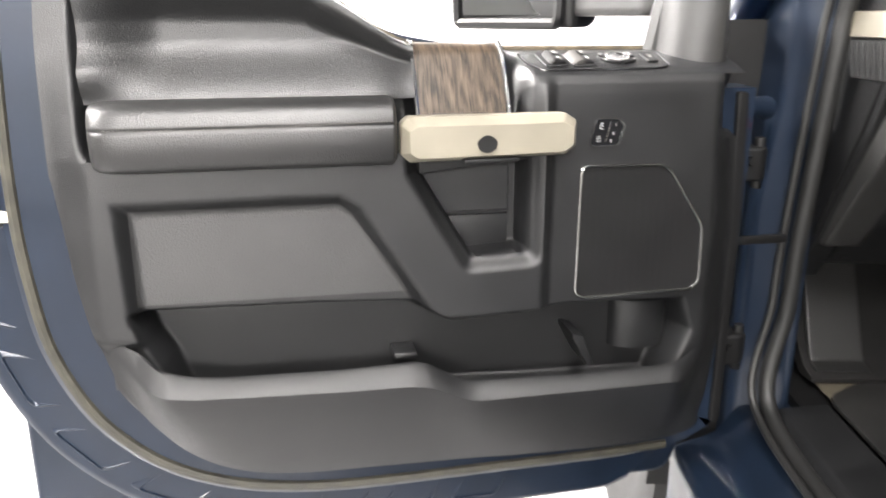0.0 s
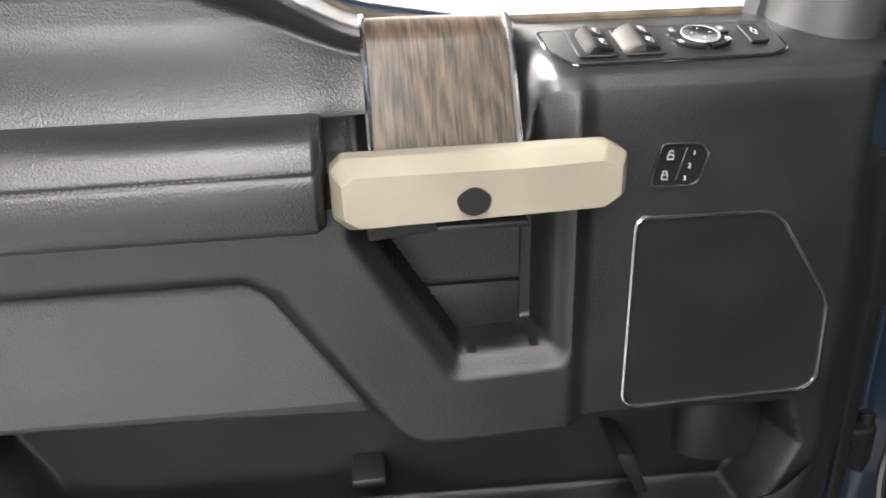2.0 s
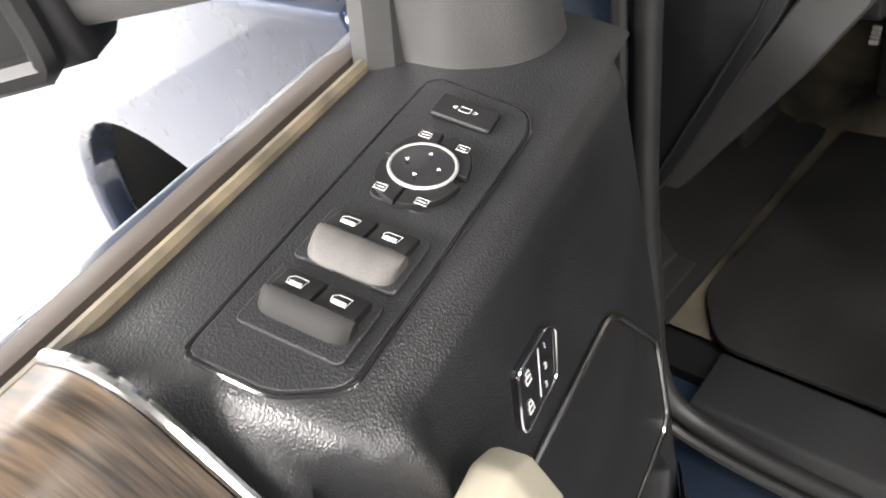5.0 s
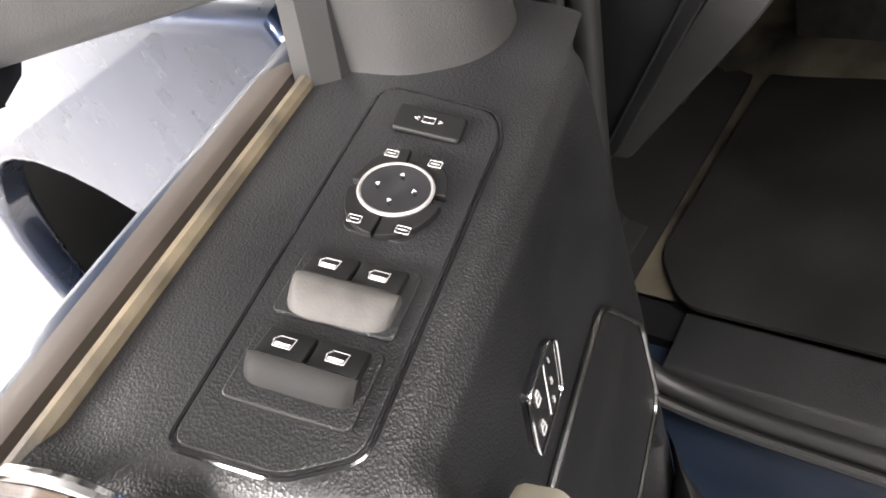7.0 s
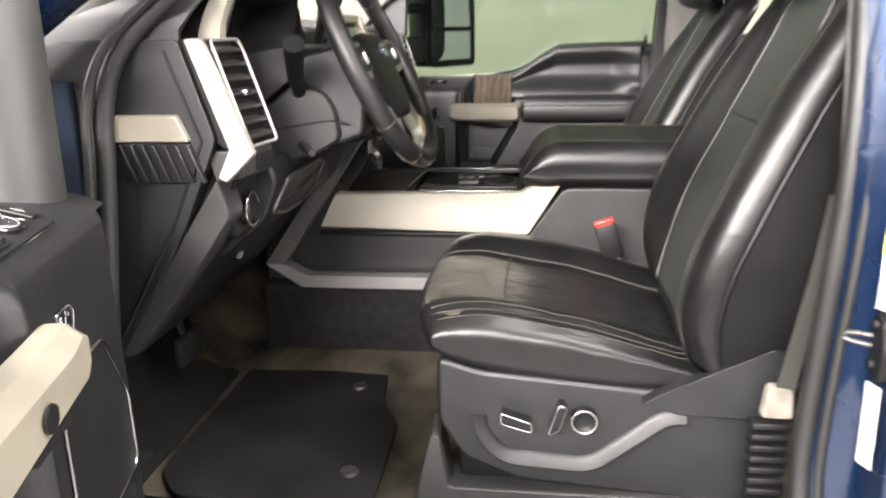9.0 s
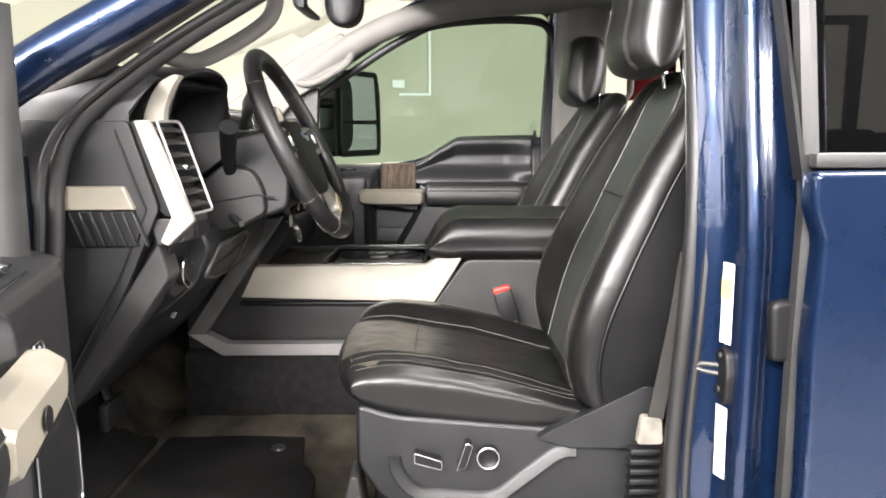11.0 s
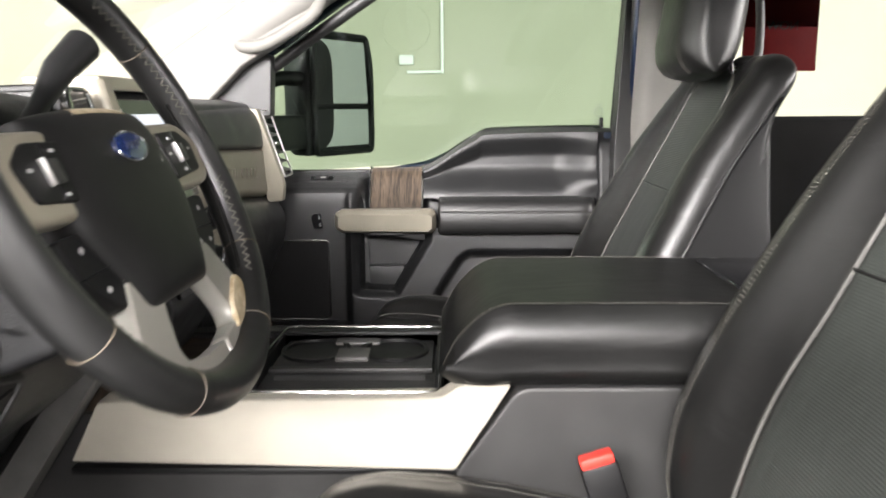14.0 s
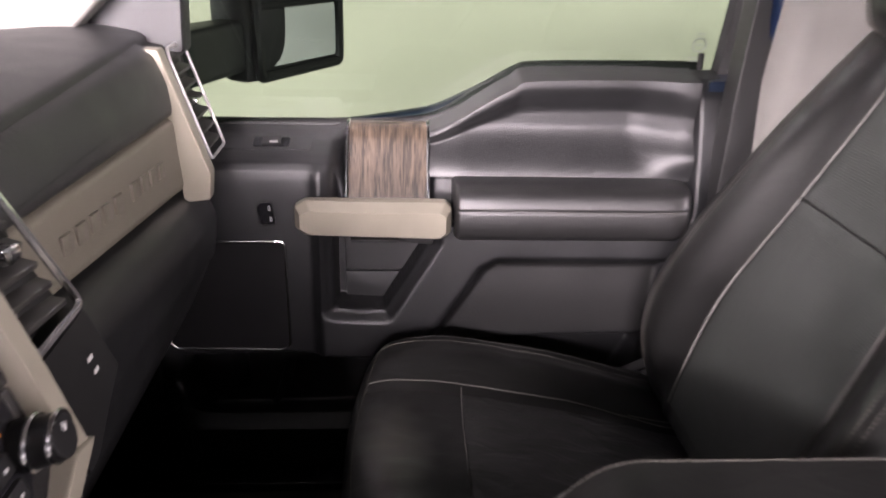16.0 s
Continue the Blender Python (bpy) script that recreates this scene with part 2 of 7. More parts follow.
# Armrest leather; also the passenger insert, whose shade is put into colour.
ARM_AND_SHADED_INSERT = material("door_leather_and_shaded_insert", (0.0068, 0.0067, 0.0066), 0.45, spec=0.65, rough_vary=0.04, grain=0.42, grain_scale=480, kind="cells")
SWITCH_GREY = material("matt_grey_switch", (0.009, 0.0088, 0.0086), 0.7, spec=0.15, grain=0.3, grain_scale=700)
TAN_WORN = material("frayed_tan_leather", (0.045, 0.037, 0.02), 0.7, grain=0.6, grain_scale=300, vary=0.5, vary_scale=90, colour2=(0.02, 0.018, 0.013))
TUNNEL = material("charcoal_tunnel_carpet", (0.013, 0.0128, 0.0126), 0.95, grain=1.0, grain_scale=380, vary=0.3, vary_scale=40, spec=0.1)
RED = material("red_plastic", (0.62, 0.03, 0.02), 0.4)
WHITE_MARK = material("white_marking", (0.36, 0.36, 0.35), 0.6)
YELLOW_MARK = material("yellow_label", (0.6, 0.52, 0.12), 0.6)
LABEL = material("white_paper_label", (0.55, 0.535, 0.49), 0.55, vary=0.12, vary_scale=60)
WALL = material("white_wall_paint", (0.8, 0.8, 0.79), 0.8, grain=0.2, grain_scale=90, vary=0.03, vary_scale=1.2, spec=0.2)
# Darkened bay paint for unseen sides, so that blacks reflect less light.
WALL_DARKENED = material("wall_darkened_for_contrast", (0.13, 0.13, 0.13), 0.8, vary=0.05, vary_scale=1.2, spec=0.2)
WALL_MID = material("light_grey_wall_paint", (0.45, 0.45, 0.44), 0.8, vary=0.05, vary_scale=1.2, spec=0.2)
WALL_GREY = material("cream_wall_paint", (0.42, 0.41, 0.325), 0.8, grain=0.2, grain_scale=90, vary=0.05, vary_scale=1.2, spec=0.2)
GROUND = material("pale_epoxy_floor", (0.22, 0.22, 0.22), 0.4, vary=0.06, vary_scale=2.0, coat=0.2)
HEADLINER = material("grey_headliner_cloth", (0.2, 0.193, 0.18), 0.9, grain=0.6, grain_scale=600, spec=0.1)
TAN_SEAL = material("dusty_tan_window_seal", (0.03, 0.023, 0.013), 0.65, vary=0.4, vary_scale=40, colour2=(0.06, 0.047, 0.028), grain=0.4, grain_scale=500)
GLASS_GREEN = glass_material("green_tinted_glass", (0.33, 0.42, 0.35))
GLASS_CLEAR = glass_material("clear_glass", (0.93, 0.96, 0.93))
GLASS_DARK = glass_material("privacy_glass", (0.05, 0.05, 0.055))
MIRROR = material("mirror_glass", (0.85, 0.87, 0.86), 0.02, metal=1.0, vary=0.02, rough_vary=0.01)
BLUE_LAMP = glow_material("blue_cluster_lamp", (0.05, 0.35, 1.0), 1.5)
SCREEN = glow_material("lit_display", (0.9, 0.95, 1.0), 0.7)
AMBER = glow_material("amber_lamp", (1.0, 0.3, 0.03), 1.2)
BADGE = material("blue_badge_enamel", (0.008, 0.022, 0.1), 0.2, coat=0.6)
ETCHED = material("etched_glass_mark", (0.12, 0.14, 0.12), 0.8)
TYRE = material("tyre_rubber", (0.02, 0.02, 0.02), 0.8, grain=0.6, grain_scale=200)


# ---- building helpers ----
BASE = {}


def thing(name, base, label, category, group="", kind=""):
    ob = new(name)
    ob.empty_display_size = 0.05
    ob.location = base
    BASE[name] = ob
    return tagged(ob, label, category, group, kind)


def part(name, bm, mat, parent=None, label="", xf=None, angle=40):
    """Links a bmesh as one mesh object under a thing or a part; xf: a matrix that its points go through."""
    if xf is not None:
        bm.transform(xf)
        if xf.to_3x3().determinant() < 0:
            bmesh.ops.reverse_faces(bm, faces=bm.faces)
    me = bpy.data.meshes.new(name)
    bm.to_mesh(me)
    bm.free()
    me.materials.append(mat)
    me.shade_smooth()
    me.set_sharp_from_angle(angle=radians(angle))
    ob = new(name, me)
    if any(len(p.vertices) > 4 for p in me.polygons):
        wn = ob.modifiers.new("even_normals", "WEIGHTED_NORMAL")
        wn.keep_sharp, wn.weight = True, 80
    if parent is not None:
        ob.parent = parent
        if parent.type == "EMPTY":
            ob.matrix_parent_inverse = Matrix.Translation(-parent.location)
    if label:
        ob["label"] = label
    return ob


def solid(name, bm, mat, label, category, kind="", group="", xf=None, angle=40):
    return tagged(part(name, bm, mat, None, "", xf, angle), label, category, group, kind)


def box(x0, x1, y0, y1, z0, z1, bevel=0.0, seg=2):
    bm = bmesh.new()
    bmesh.ops.create_cube(bm, size=1)
    for v in bm.verts:
        v.co = ((x0 + x1) / 2 + v.co.x * (x1 - x0), (y0 + y1) / 2 + v.co.y * (y1 - y0), (z0 + z1) / 2 + v.co.z * (z1 - z0))
    if bevel:
        bmesh.ops.bevel(bm, geom=bm.edges[:], offset=bevel, segments=seg, profile=0.5, affect="EDGES")
    return bm


AX = {"x": lambda a, b, c: (c, a, b), "y": lambda a, b, c: (a, c, b), "z": lambda a, b, c: (a, b, c)}


def rounded(poly, r, n=4):
    """Polygon with rounded corners."""
    out = []
    for i, p in enumerate(poly):
        p = Vector(p)
        a, b = Vector(poly[i - 1]) - p, Vector(poly[(i + 1) % len(poly)]) - p
        k = min(r, a.length * 0.45, b.length * 0.45)
        a, b = p + a.normalized() * k, p + b.normalized() * k
        for j in range(n + 1):
            s = j / n
            out.append(tuple(a * (1 - s) ** 2 + p * 2 * s * (1 - s) + b * s * s))
    return out


def inset(poly, w):
    """The polygon moved inwards by w, or by less where it would fold over."""
    n = len(poly)
    P = [Vector(p) for p in poly]
    turn = sum(P[i - 1].x * P[i].y - P[i].x * P[i - 1].y for i in range(n))
    sg = 1 if turn > 0 else -1
    moved = []
    for i in range(n):
        e0, e1 = (P[i] - P[i - 1]), (P[(i + 1) % n] - P[i])
        e0, e1 = e0.normalized(), e1.normalized()
        n0, n1 = Vector((-e0.y, e0.x)) * sg, Vector((-e1.y, e1.x)) * sg
        m = n0 + n1
        moved.append(m / max(0.25, m.dot(n0)) if m.length > 1e-6 else n0)
    while w > 1e-5:
        Q = [p + m * w for p, m in zip(P, moved)]
        if all((Q[i] - Q[i - 1]).dot(P[i] - P[i - 1]) >= 0 for i in range(n)):
            return [tuple(q) for q in Q], w
        w *= 0.85
    return [tuple(p) for p in P], 0.0


def prism(poly, c0, c1, axis="y", bevel=0.0, seg=2):
    """A plate with softened rims: polygon in the two other axes, from c0 to c1 along axis."""
    f = AX[axis]
    clean = []
    for p in poly:
        if not clean or (Vector(p) - Vector(clean[-1])).length > 1e-5:
            clean.append(tuple(p))
    if (Vector(clean[0]) - Vector(clean[-1])).length < 1e-5:
        clean.pop()
    poly = clean
    rings = []
    if bevel:
        full, w = inset(poly, bevel)
        sgn = 1 if c1 > c0 else -1
        quarter = [(1 - math.sin(t), 1 - math.cos(t)) for t in span(0, math.pi / 2, seg)]
        lay = [[tuple(Vector(p).lerp(Vector(q), k) for p, q in zip(poly, full)) for k in (i,)][0] for i, _ in quarter]
        rings = [[f(p[0], p[1], c0 + sgn * min(bevel, abs(c1 - c0) * 0.49) * d) for p in lay[j]] for j, (_, d) in enumerate(quarter)]
        rings += [[f(p[0], p[1], c1 - sgn * min(bevel, abs(c1 - c0) * 0.49) * d) for p in lay[j]] for j, (_, d) in list(enumerate(quarter))[::-1]]
    else:
        rings = [[f(a, b, c0) for a, b in poly], [f(a, b, c1) for a, b in poly]]
    return loft(rings)


def smooth(pts, n=6, closed=False):
    """Catmull-Rom curve through points."""
    P = [Vector(p) for p in pts]
    m = len(P)
    out = []
    for i in range(m if closed else m - 1):
        g = (lambda k: P[k % m]) if closed else (lambda k: P[max(0, min(m - 1, k))])
        p0, p1, p2, p3 = g(i - 1), g(i), g(i + 1), g(i + 2)
        for j in range(n):
            s = j / n
            out.append(0.5 * ((2 * p1) + (p2 - p0) * s + (2 * p0 - 5 * p1 + 4 * p2 - p3) * s * s + (3 * p1 - p0 - 3 * p2 + p3) * s ** 3))
    if not closed:
        out.append(P[-1])
    return out


def loft(rings, closed=True, caps=True, loop=False):
    bm = bmesh.new()
    R = [[bm.verts.new(p) for p in ring] for ring in rings]
    n = len(R[0])
    for a, b in list(zip(R, R[1:])) + ([(R[-1], R[0])] if loop else []):
        for i in range(n if closed else n - 1):
            j = (i + 1) % n
            bm.faces.new((a[i], a[j], b[j], b[i]))
    if caps and closed and not loop:
        bm.faces.new(R[0])
        bm.faces.new(R[-1])
    bmesh.ops.recalc_face_normals(bm, faces=bm.faces)
    return bm


def tube(pts, r, n=8, loop=False, flat=1.0):
    """A round or flattened bar along a path; r: a number or one for each point."""
    P = [Vector(p) for p in pts]
    m = len(P)
    rings, up = [], None
    for i in range(m):
        a, b = (P[i - 1], P[(i + 1) % m]) if loop else (P[max(0, i - 1)], P[min(m - 1, i + 1)])
        t = (b - a).normalized()
        if up is None:
            up = Vector((0, 0, 1)) if abs(t.z) < 0.9 else Vector((1, 0, 0))
        up = (up - t * up.dot(t)).normalized()
        side = t.cross(up)
        q = r[i] if isinstance(r, (list, tuple)) else r
        rings.append([P[i] + (up * math.cos(k) * flat + side * math.sin(k)) * q for k in (2 * math.pi * j / n for j in range(n))])
    return loft(rings, loop=loop)


def pillow(F, na=30, nb=30, p=5.0):
    """A stuffed form. F(X, Y, e, side) gives the place; X and Y run from -1 to 1, e is 1 inside and falls to 0 at the rim."""
    bm = bmesh.new()
    A = [math.sin(math.pi / 2 * (2 * i / na - 1)) for i in range(na + 1)]
    B = [math.sin(math.pi / 2 * (2 * j / nb - 1)) for j in range(nb + 1)]
    for side in (1, -1):
        V = [[bm.verts.new(F(x, y, (max(0, 1 - abs(x) ** p) * max(0, 1 - abs(y) ** p)) ** (1 / p), side)) for y in B] for x in A]
        for i in range(na):
            for j in range(nb):
                bm.faces.new((V[i][j], V[i + 1][j], V[i + 1][j + 1], V[i][j + 1]))
    bmesh.ops.remove_doubles(bm, verts=bm.verts, dist=1e-5)
    bmesh.ops.recalc_face_normals(bm, faces=bm.faces)
    return bm


def sheet(F, us, vs):
    """An open surface F(u, v)."""
    bm = bmesh.new()
    V = [[bm.verts.new(F(u, v)) for v in vs] for u in us]
    for i in range(len(us) - 1):
        for j in range(len(vs) - 1):
            bm.faces.new((V[i][j], V[i + 1][j], V[i + 1][j + 1], V[i][j + 1]))
    return bm


def joined(*bms):
    out = bmesh.new()
    for b in bms:
        me = bpy.data.meshes.new("tmp")
        b.to_mesh(me)
        b.free()
        out.from_mesh(me)
        bpy.data.meshes.remove(me)
    return out


def cyl(p, q, r0, r1=None, n=20, bevel=0.0):
    bm = tube([p, q], [r0, r0 if r1 is None else r1], n)
    if bevel:
        bmesh.ops.bevel(bm, geom=[e for e in bm.edges if len(e.link_faces) == 2 and any(len(f.verts) > 4 for f in e.link_faces)], offset=bevel, segments=2, profile=0.5, affect="EDGES")
    return bm


def span(a, b, n):
    return [a + (b - a) * i / n for i in range(n + 1)]


def step(x, a, b):
    s = max(0.0, min(1.0, (x - a) / (b - a)))
    return s * s * (3 - 2 * s)


def curve_at(x, pts):
    """Piecewise-linear y at x."""
    for (x0, y0), (x1, y1) in zip(pts, pts[1:]):
        if x <= x1:
            return y0 + (y1 - y0) * max(0, x - x0) / (x1 - x0)
    return pts[-1][1]


def inside(u, z, poly):
    """Signed distance to a polygon, negative within."""
    d, inn = 1e9, False
    for i in range(len(poly)):
        (ax, ay), (bx, by) = poly[i - 1], poly[i]
        ex, ey = bx - ax, by - ay
        s = max(0, min(1, ((u - ax) * ex + (z - ay) * ey) / (ex * ex + ey * ey)))
        d = min(d, math.hypot(u - ax - ex * s, z - ay - ey * s))
        if (ay > z) != (by > z) and u < ax + ex * (z - ay) / ey:
            inn = not inn
    return -d if inn else d


def stitches(pts, r=0.0005, dash=0.0036, gap=0.0018):
    """A row of short threads along a path, as one mesh."""
    P = [Vector(p) for p in pts]
    out, seg, left, on = [], [P[0]], dash, True
    for a, b in zip(P, P[1:]):
        d = (b - a).length
        done = 0.0
        while d - done > left:
            done += left
            q = a.lerp(b, done / d)
            if on:
                out.append(seg + [q])
            seg, on = [q], not on
            left = dash if on else gap
        left -= d - done
        if on:
            seg.append(b)
    bm = bmesh.new()
    for q in out:
        if len(q) < 2:
            continue
        t = (q[-1] - q[0]).normalized()
        up = t.orthogonal().normalized()
        side = t.cross(up)
        ends = [[bm.verts.new(p + (up * c + side * d) * r * w) for c, d in ((1, 0), (0, 1), (-1, 0), (0, -1))] for p, w in ((q[0], 0.6), (q[0].lerp(q[-1], 0.5), 1.1), (q[-1], 0.6))]
        for e, f in zip(ends, ends[1:]):
            for i in range(4):
                bm.faces.new((e[i], e[(i + 1) % 4], f[(i + 1) % 4], f[i]))
        bm.faces.new(ends[0][::-1])
        bm.faces.new(ends[-1])
    return bm


# ---- setting: the bay ----
solid("ground", box(-6.2, 7.0, -5.0, 5.4, -0.1, 0.0), GROUND, "pale glossy epoxy floor of the photo bay", "floor", "structure")
solid("wall_front", box(-6.2, 7.0, 5.4, 5.55, 0.0, 3.4), WALL, "white painted wall ahead of the truck", "wall", "structure")
solid("wall_rear", box(-6.2, 7.0, -5.15, -5.0, 0.0, 3.4), WALL_MID, "light grey painted wall behind the truck", "wall", "structure")
# Left wall and ceiling are out of view and darkened to dim reflections.
solid("wall_left", box(-6.35, -6.2, -5.15, 5.55, 0.0, 3.4), WALL_DARKENED, "unseen wall beside the open door, darkened to dim reflections", "wall", "structure")
solid("wall_right", box(7.0, 7.15, -5.15, 5.55, 0.0, 3.4), WALL_GREY, "pale wall seen through the passenger window", "wall", "structure")
solid("ceiling", box(-6.35, 7.15, -5.15, 5.55, 3.4, 3.5), WALL_DARKENED, "unseen ceiling of the bay, darkened to dim reflections", "ceiling", "structure")

# ---- the truck's body ----
XC = 1.405  # centre line


def flip(side):
    """World pose of body parts modelled for the driver's side; side -1 mirrors them."""
    return Matrix.Identity(4) if side > 0 else Matrix(((-1, 0, 0, 2 * XC), (0, 1, 0, 0), (0, 0, 1, 0), (0, 0, 0, 1)))


truck = thing("truck_body", (XC, 0.6, 0.0), "dark blue crew cab pickup truck with its driver door open", "truck body")
for side in (1, -1):
    xf = flip(side)
    # sill and rocker
    # The sill's shadow behind the door is put into this duller blue.
    part("rocker", prism(rounded([(0.40, 0.5), (0.66, 0.5), (0.66, 0.80), (0.60, 0.812), (0.52, 0.795), (0.48, 0.73), (0.40, 0.70)], 0.02), -1.2, 1.36, "y"), PAINT_IN_AND_SHADED_SILL, truck, "dark blue painted sill, dulled for shadow", xf=xf)
    part("scuff_plate", prism(rounded([(0.525, 0.80), (0.64, 0.80), (0.64, 0.848), (0.555, 0.838)], 0.006), 0.28, 1.26, "y", 0.003), PLASTIC, truck, "black plastic scuff plate", xf=xf)
    for k in range(9):
        part("tread_rib", box(0.56, 0.632, 0.66 + k * 0.035, 0.668 + k * 0.035, 0.836, 0.8505, 0.0015), RUBBER, truck, xf=xf)
    # centre pillar, a stepped and rounded column
    def pillar_ring(z):
        k = max(0, z - 1.45) * 0.19
        b = 0.012 * step(1.2 - z, 0, 0.3)
        pts = [(0.585 + k, 0.262 + b), (0.556 + k, 0.262 + b), (0.535 + k, 0.245), (0.52 + k, 0.222), (0.49 + k, 0.212), (0.462 + k, 0.21), (0.455 + k, 0.198), (0.463 + k, 0.182), (0.478 + k, 0.165), (0.48 + k, 0.13), (0.48 + k, 0.08), (0.6 + k, 0.08)]
        return [Vector((x, y, z)) for x, y in rounded(pts, 0.012, 3)]
    part("centre_pillar", loft([pillar_ring(z) for z in span(0.7, 2.02, 22)]), PAINT, truck, "dark blue painted centre pillar", xf=xf)
    part("centre_pillar_trim", loft([[Vector((x + max(0, z - 1.45) * 0.19, y, z)) for x, y in rounded([(0.588, 0.262), (0.64, 0.24), (0.655, 0.16), (0.64, 0.08), (0.6, 0.07), (0.588, 0.1)], 0.02, 3)] for z in span(0.86, 2.0, 12)]), GREY_TRIM, truck, "light grey inner trim of the pillar", xf=xf)
    # door opening seal
    seal = smooth([(0.565, 0.275, 0.9), (0.565, 0.272, 1.1), (0.565, 0.255, 1.45), (0.62, 0.25, 1.75), (0.662, 0.27, 1.93), (0.675, 0.38, 1.97), (0.675, 0.66, 1.955), (0.655, 0.80, 1.90), (0.63, 0.961, 1.803), (0.605, 1.079, 1.727), (0.592, 1.186, 1.648), (0.58, 1.24, 1.585), (0.574, 1.262, 1.51), (0.570, 1.268, 1.42), (0.565, 1.30, 1.1), (0.565, 1.29, 0.93), (0.565, 1.2, 0.865), (0.565, 0.9, 0.86), (0.565, 0.4, 0.86), (0.565, 0.31, 0.87)], 6, True)
    seal = [p + Vector((-0.03, 0, -0.045)) * step(1.02 - p.z, 0, 0.12) for p in seal]
    part("door_seal", tube(seal, 0.0145, 10, True), RUBBER, truck, "black rubber seal round the door opening", xf=xf)
    part("door_seal_lip", tube([p + Vector((-0.022, 0.014 if p.y > 0.8 else -0.016, 0)) for p in seal], 0.007, 8, True), RUBBER, truck, xf=xf)
    # front pillar, lower hinge part and raked upper part
    def front_ring(z):
        k = 0.028 * step(z, 1.15, 1.45) + 0.008 * step(-z, -0.95, -0.7)
        pts = [(0.59, 1.31), (0.578, 1.312), (0.560 + 0.3 * k, 1.33), (0.525 + k, 1.352), (0.508 + k, 1.362), (0.503 + k, 1.385), (0.51, 1.5), (0.62, 1.5)]
        return [Vector((x, y, z)) for x, y in rounded(pts, 0.014, 3)]
    part("hinge_pillar", loft([front_ring(z) for z in span(0.6, 1.56, 18)]), PAINT_IN_AND_SHADED_SILL, truck, "dark blue painted hinge pillar", xf=xf)
    part("hinge_recess", box(0.43, 0.53, 1.44, 1.47, 0.6, 1.5), DARK, truck, "black recess behind the hinges", xf=xf)
    part("wing_return", tube(smooth([(0.452, 1.37, 1.36), (0.456, 1.36, 1.25), (0.452, 1.36, 1.1), (0.447, 1.36, 0.95), (0.44, 1.365, 0.75)], 5), 0.012, 10), PAINT, truck, "dark blue return edge of the wing", xf=xf)
    rake = smooth([(0.50, 1.52, 1.49), (0.50, 1.38, 1.60), (0.505, 1.25, 1.69), (0.525, 1.12, 1.768), (0.58, 0.88, 1.915), (0.64, 0.68, 2.01), (0.67, 0.45, 2.05), (0.69, 0.2, 2.07), (0.69, -0.3, 2.08)], 6)
    if side < 0:
        rake = [p + Vector((-0.07, 0, 0.03)) for p in rake]
    part("roof_rail", tube(rake, 0.036, 12), PAINT, truck, "dark blue roof rail and front pillar", xf=xf)
    inner = smooth([(0.635, 1.50, 1.56), (0.64, 1.30, 1.68), (0.65, 1.10, 1.805), (0.665, 0.96, 1.89), (0.70, 0.78, 1.965), (0.72, 0.55, 2.01), (0.73, 0.2, 2.03), (0.74, -0.2, 2.04)], 6)
    part("front_pillar_trim", tube(inner, 0.042, 12), GREY_TRIM, truck, "light grey cloth trim on the front pillar", xf=xf)
    grab = smooth([(0.66, 1.17, 1.745), (0.70, 1.145, 1.735), (0.735, 1.115, 1.722), (0.745, 1.08, 1.72), (0.745, 1.04, 1.735), (0.745, 0.975, 1.772), (0.74, 0.945, 1.80), (0.72, 0.935, 1.84), (0.67, 0.94, 1.88)], 5)
    if side < 0:
        grab = [p + Vector((-0.05, 0.03, 0.035)) for p in grab]
    part("grab_handle", tube(grab, 0.014, 10), GREY_TRIM, truck, "light grey grab handle", xf=xf)
    # rear door
    part("rear_door_skin", prism(rounded([(0.158, 0.72), (0.15, 1.1), (0.155, 1.30), (0.148, 1.45), (0.165, 1.50), (0.165, 1.545), (-0.95, 1.555), (-0.95, 0.72)], 0.012), 0.365, 0.412, "x", 0.012, 4), PAINT, truck, "dark blue rear door", xf=xf)
    frame_bar = [(0.165, 1.53), (0.20, 2.0), (-0.9, 2.0), (-0.95, 1.53)]
    glass_in = [(0.161, 1.565), (0.193, 1.97), (-0.85, 1.97), (-0.9, 1.565)]
    part("rear_door_frame", loft([[Vector((0.40 + (z - 1.53) * 0.25 + o, y, z)) for o in (0, 0.03) for y, z in (frame_bar[k],)] + [Vector((0.40 + (z - 1.53) * 0.25 + o, y, z)) for o in (0.03, 0) for y, z in (glass_in[k],)] for k in range(4)], loop=True), DARK, truck, "black window surround", xf=xf)
    pane = bmesh.new()
    pane.faces.new([pane.verts.new((0.415 + (z - 1.53) * 0.25, y, z)) for y, z in glass_in])
    part("rear_window", pane, GLASS_DARK if side > 0 else GLASS_CLEAR, truck, "dark privacy glass" if side > 0 else "", xf=xf)
    part("rear_door_seal", tube([(0.43, 0.145, 0.75), (0.432, 0.143, 1.3), (0.432, 0.14, 1.5), (0.45, 0.16, 1.8)], 0.016, 8), RUBBER, truck, "black rear door seal", xf=xf)
    part("bump_stop", prism(rounded([(0.142, 1.265), (0.18, 1.265), (0.184, 1.355), (0.146, 1.36)], 0.014), 0.428, 0.452, "x", 0.009, 3), DARK, truck, "black rubber bump stop", xf=xf)
    part("belt_moulding", box(0.38, 0.405, -0.95, 0.158, 1.548, 1.568, 0.004), PLASTIC_GREY, truck, "dark grey belt moulding", xf=xf)
    part("rear_door_inner", box(0.50, 0.60, -0.95, 0.085, 0.85, 1.59, 0.03), MAT, truck, "black inner panel of the rear door", xf=xf)
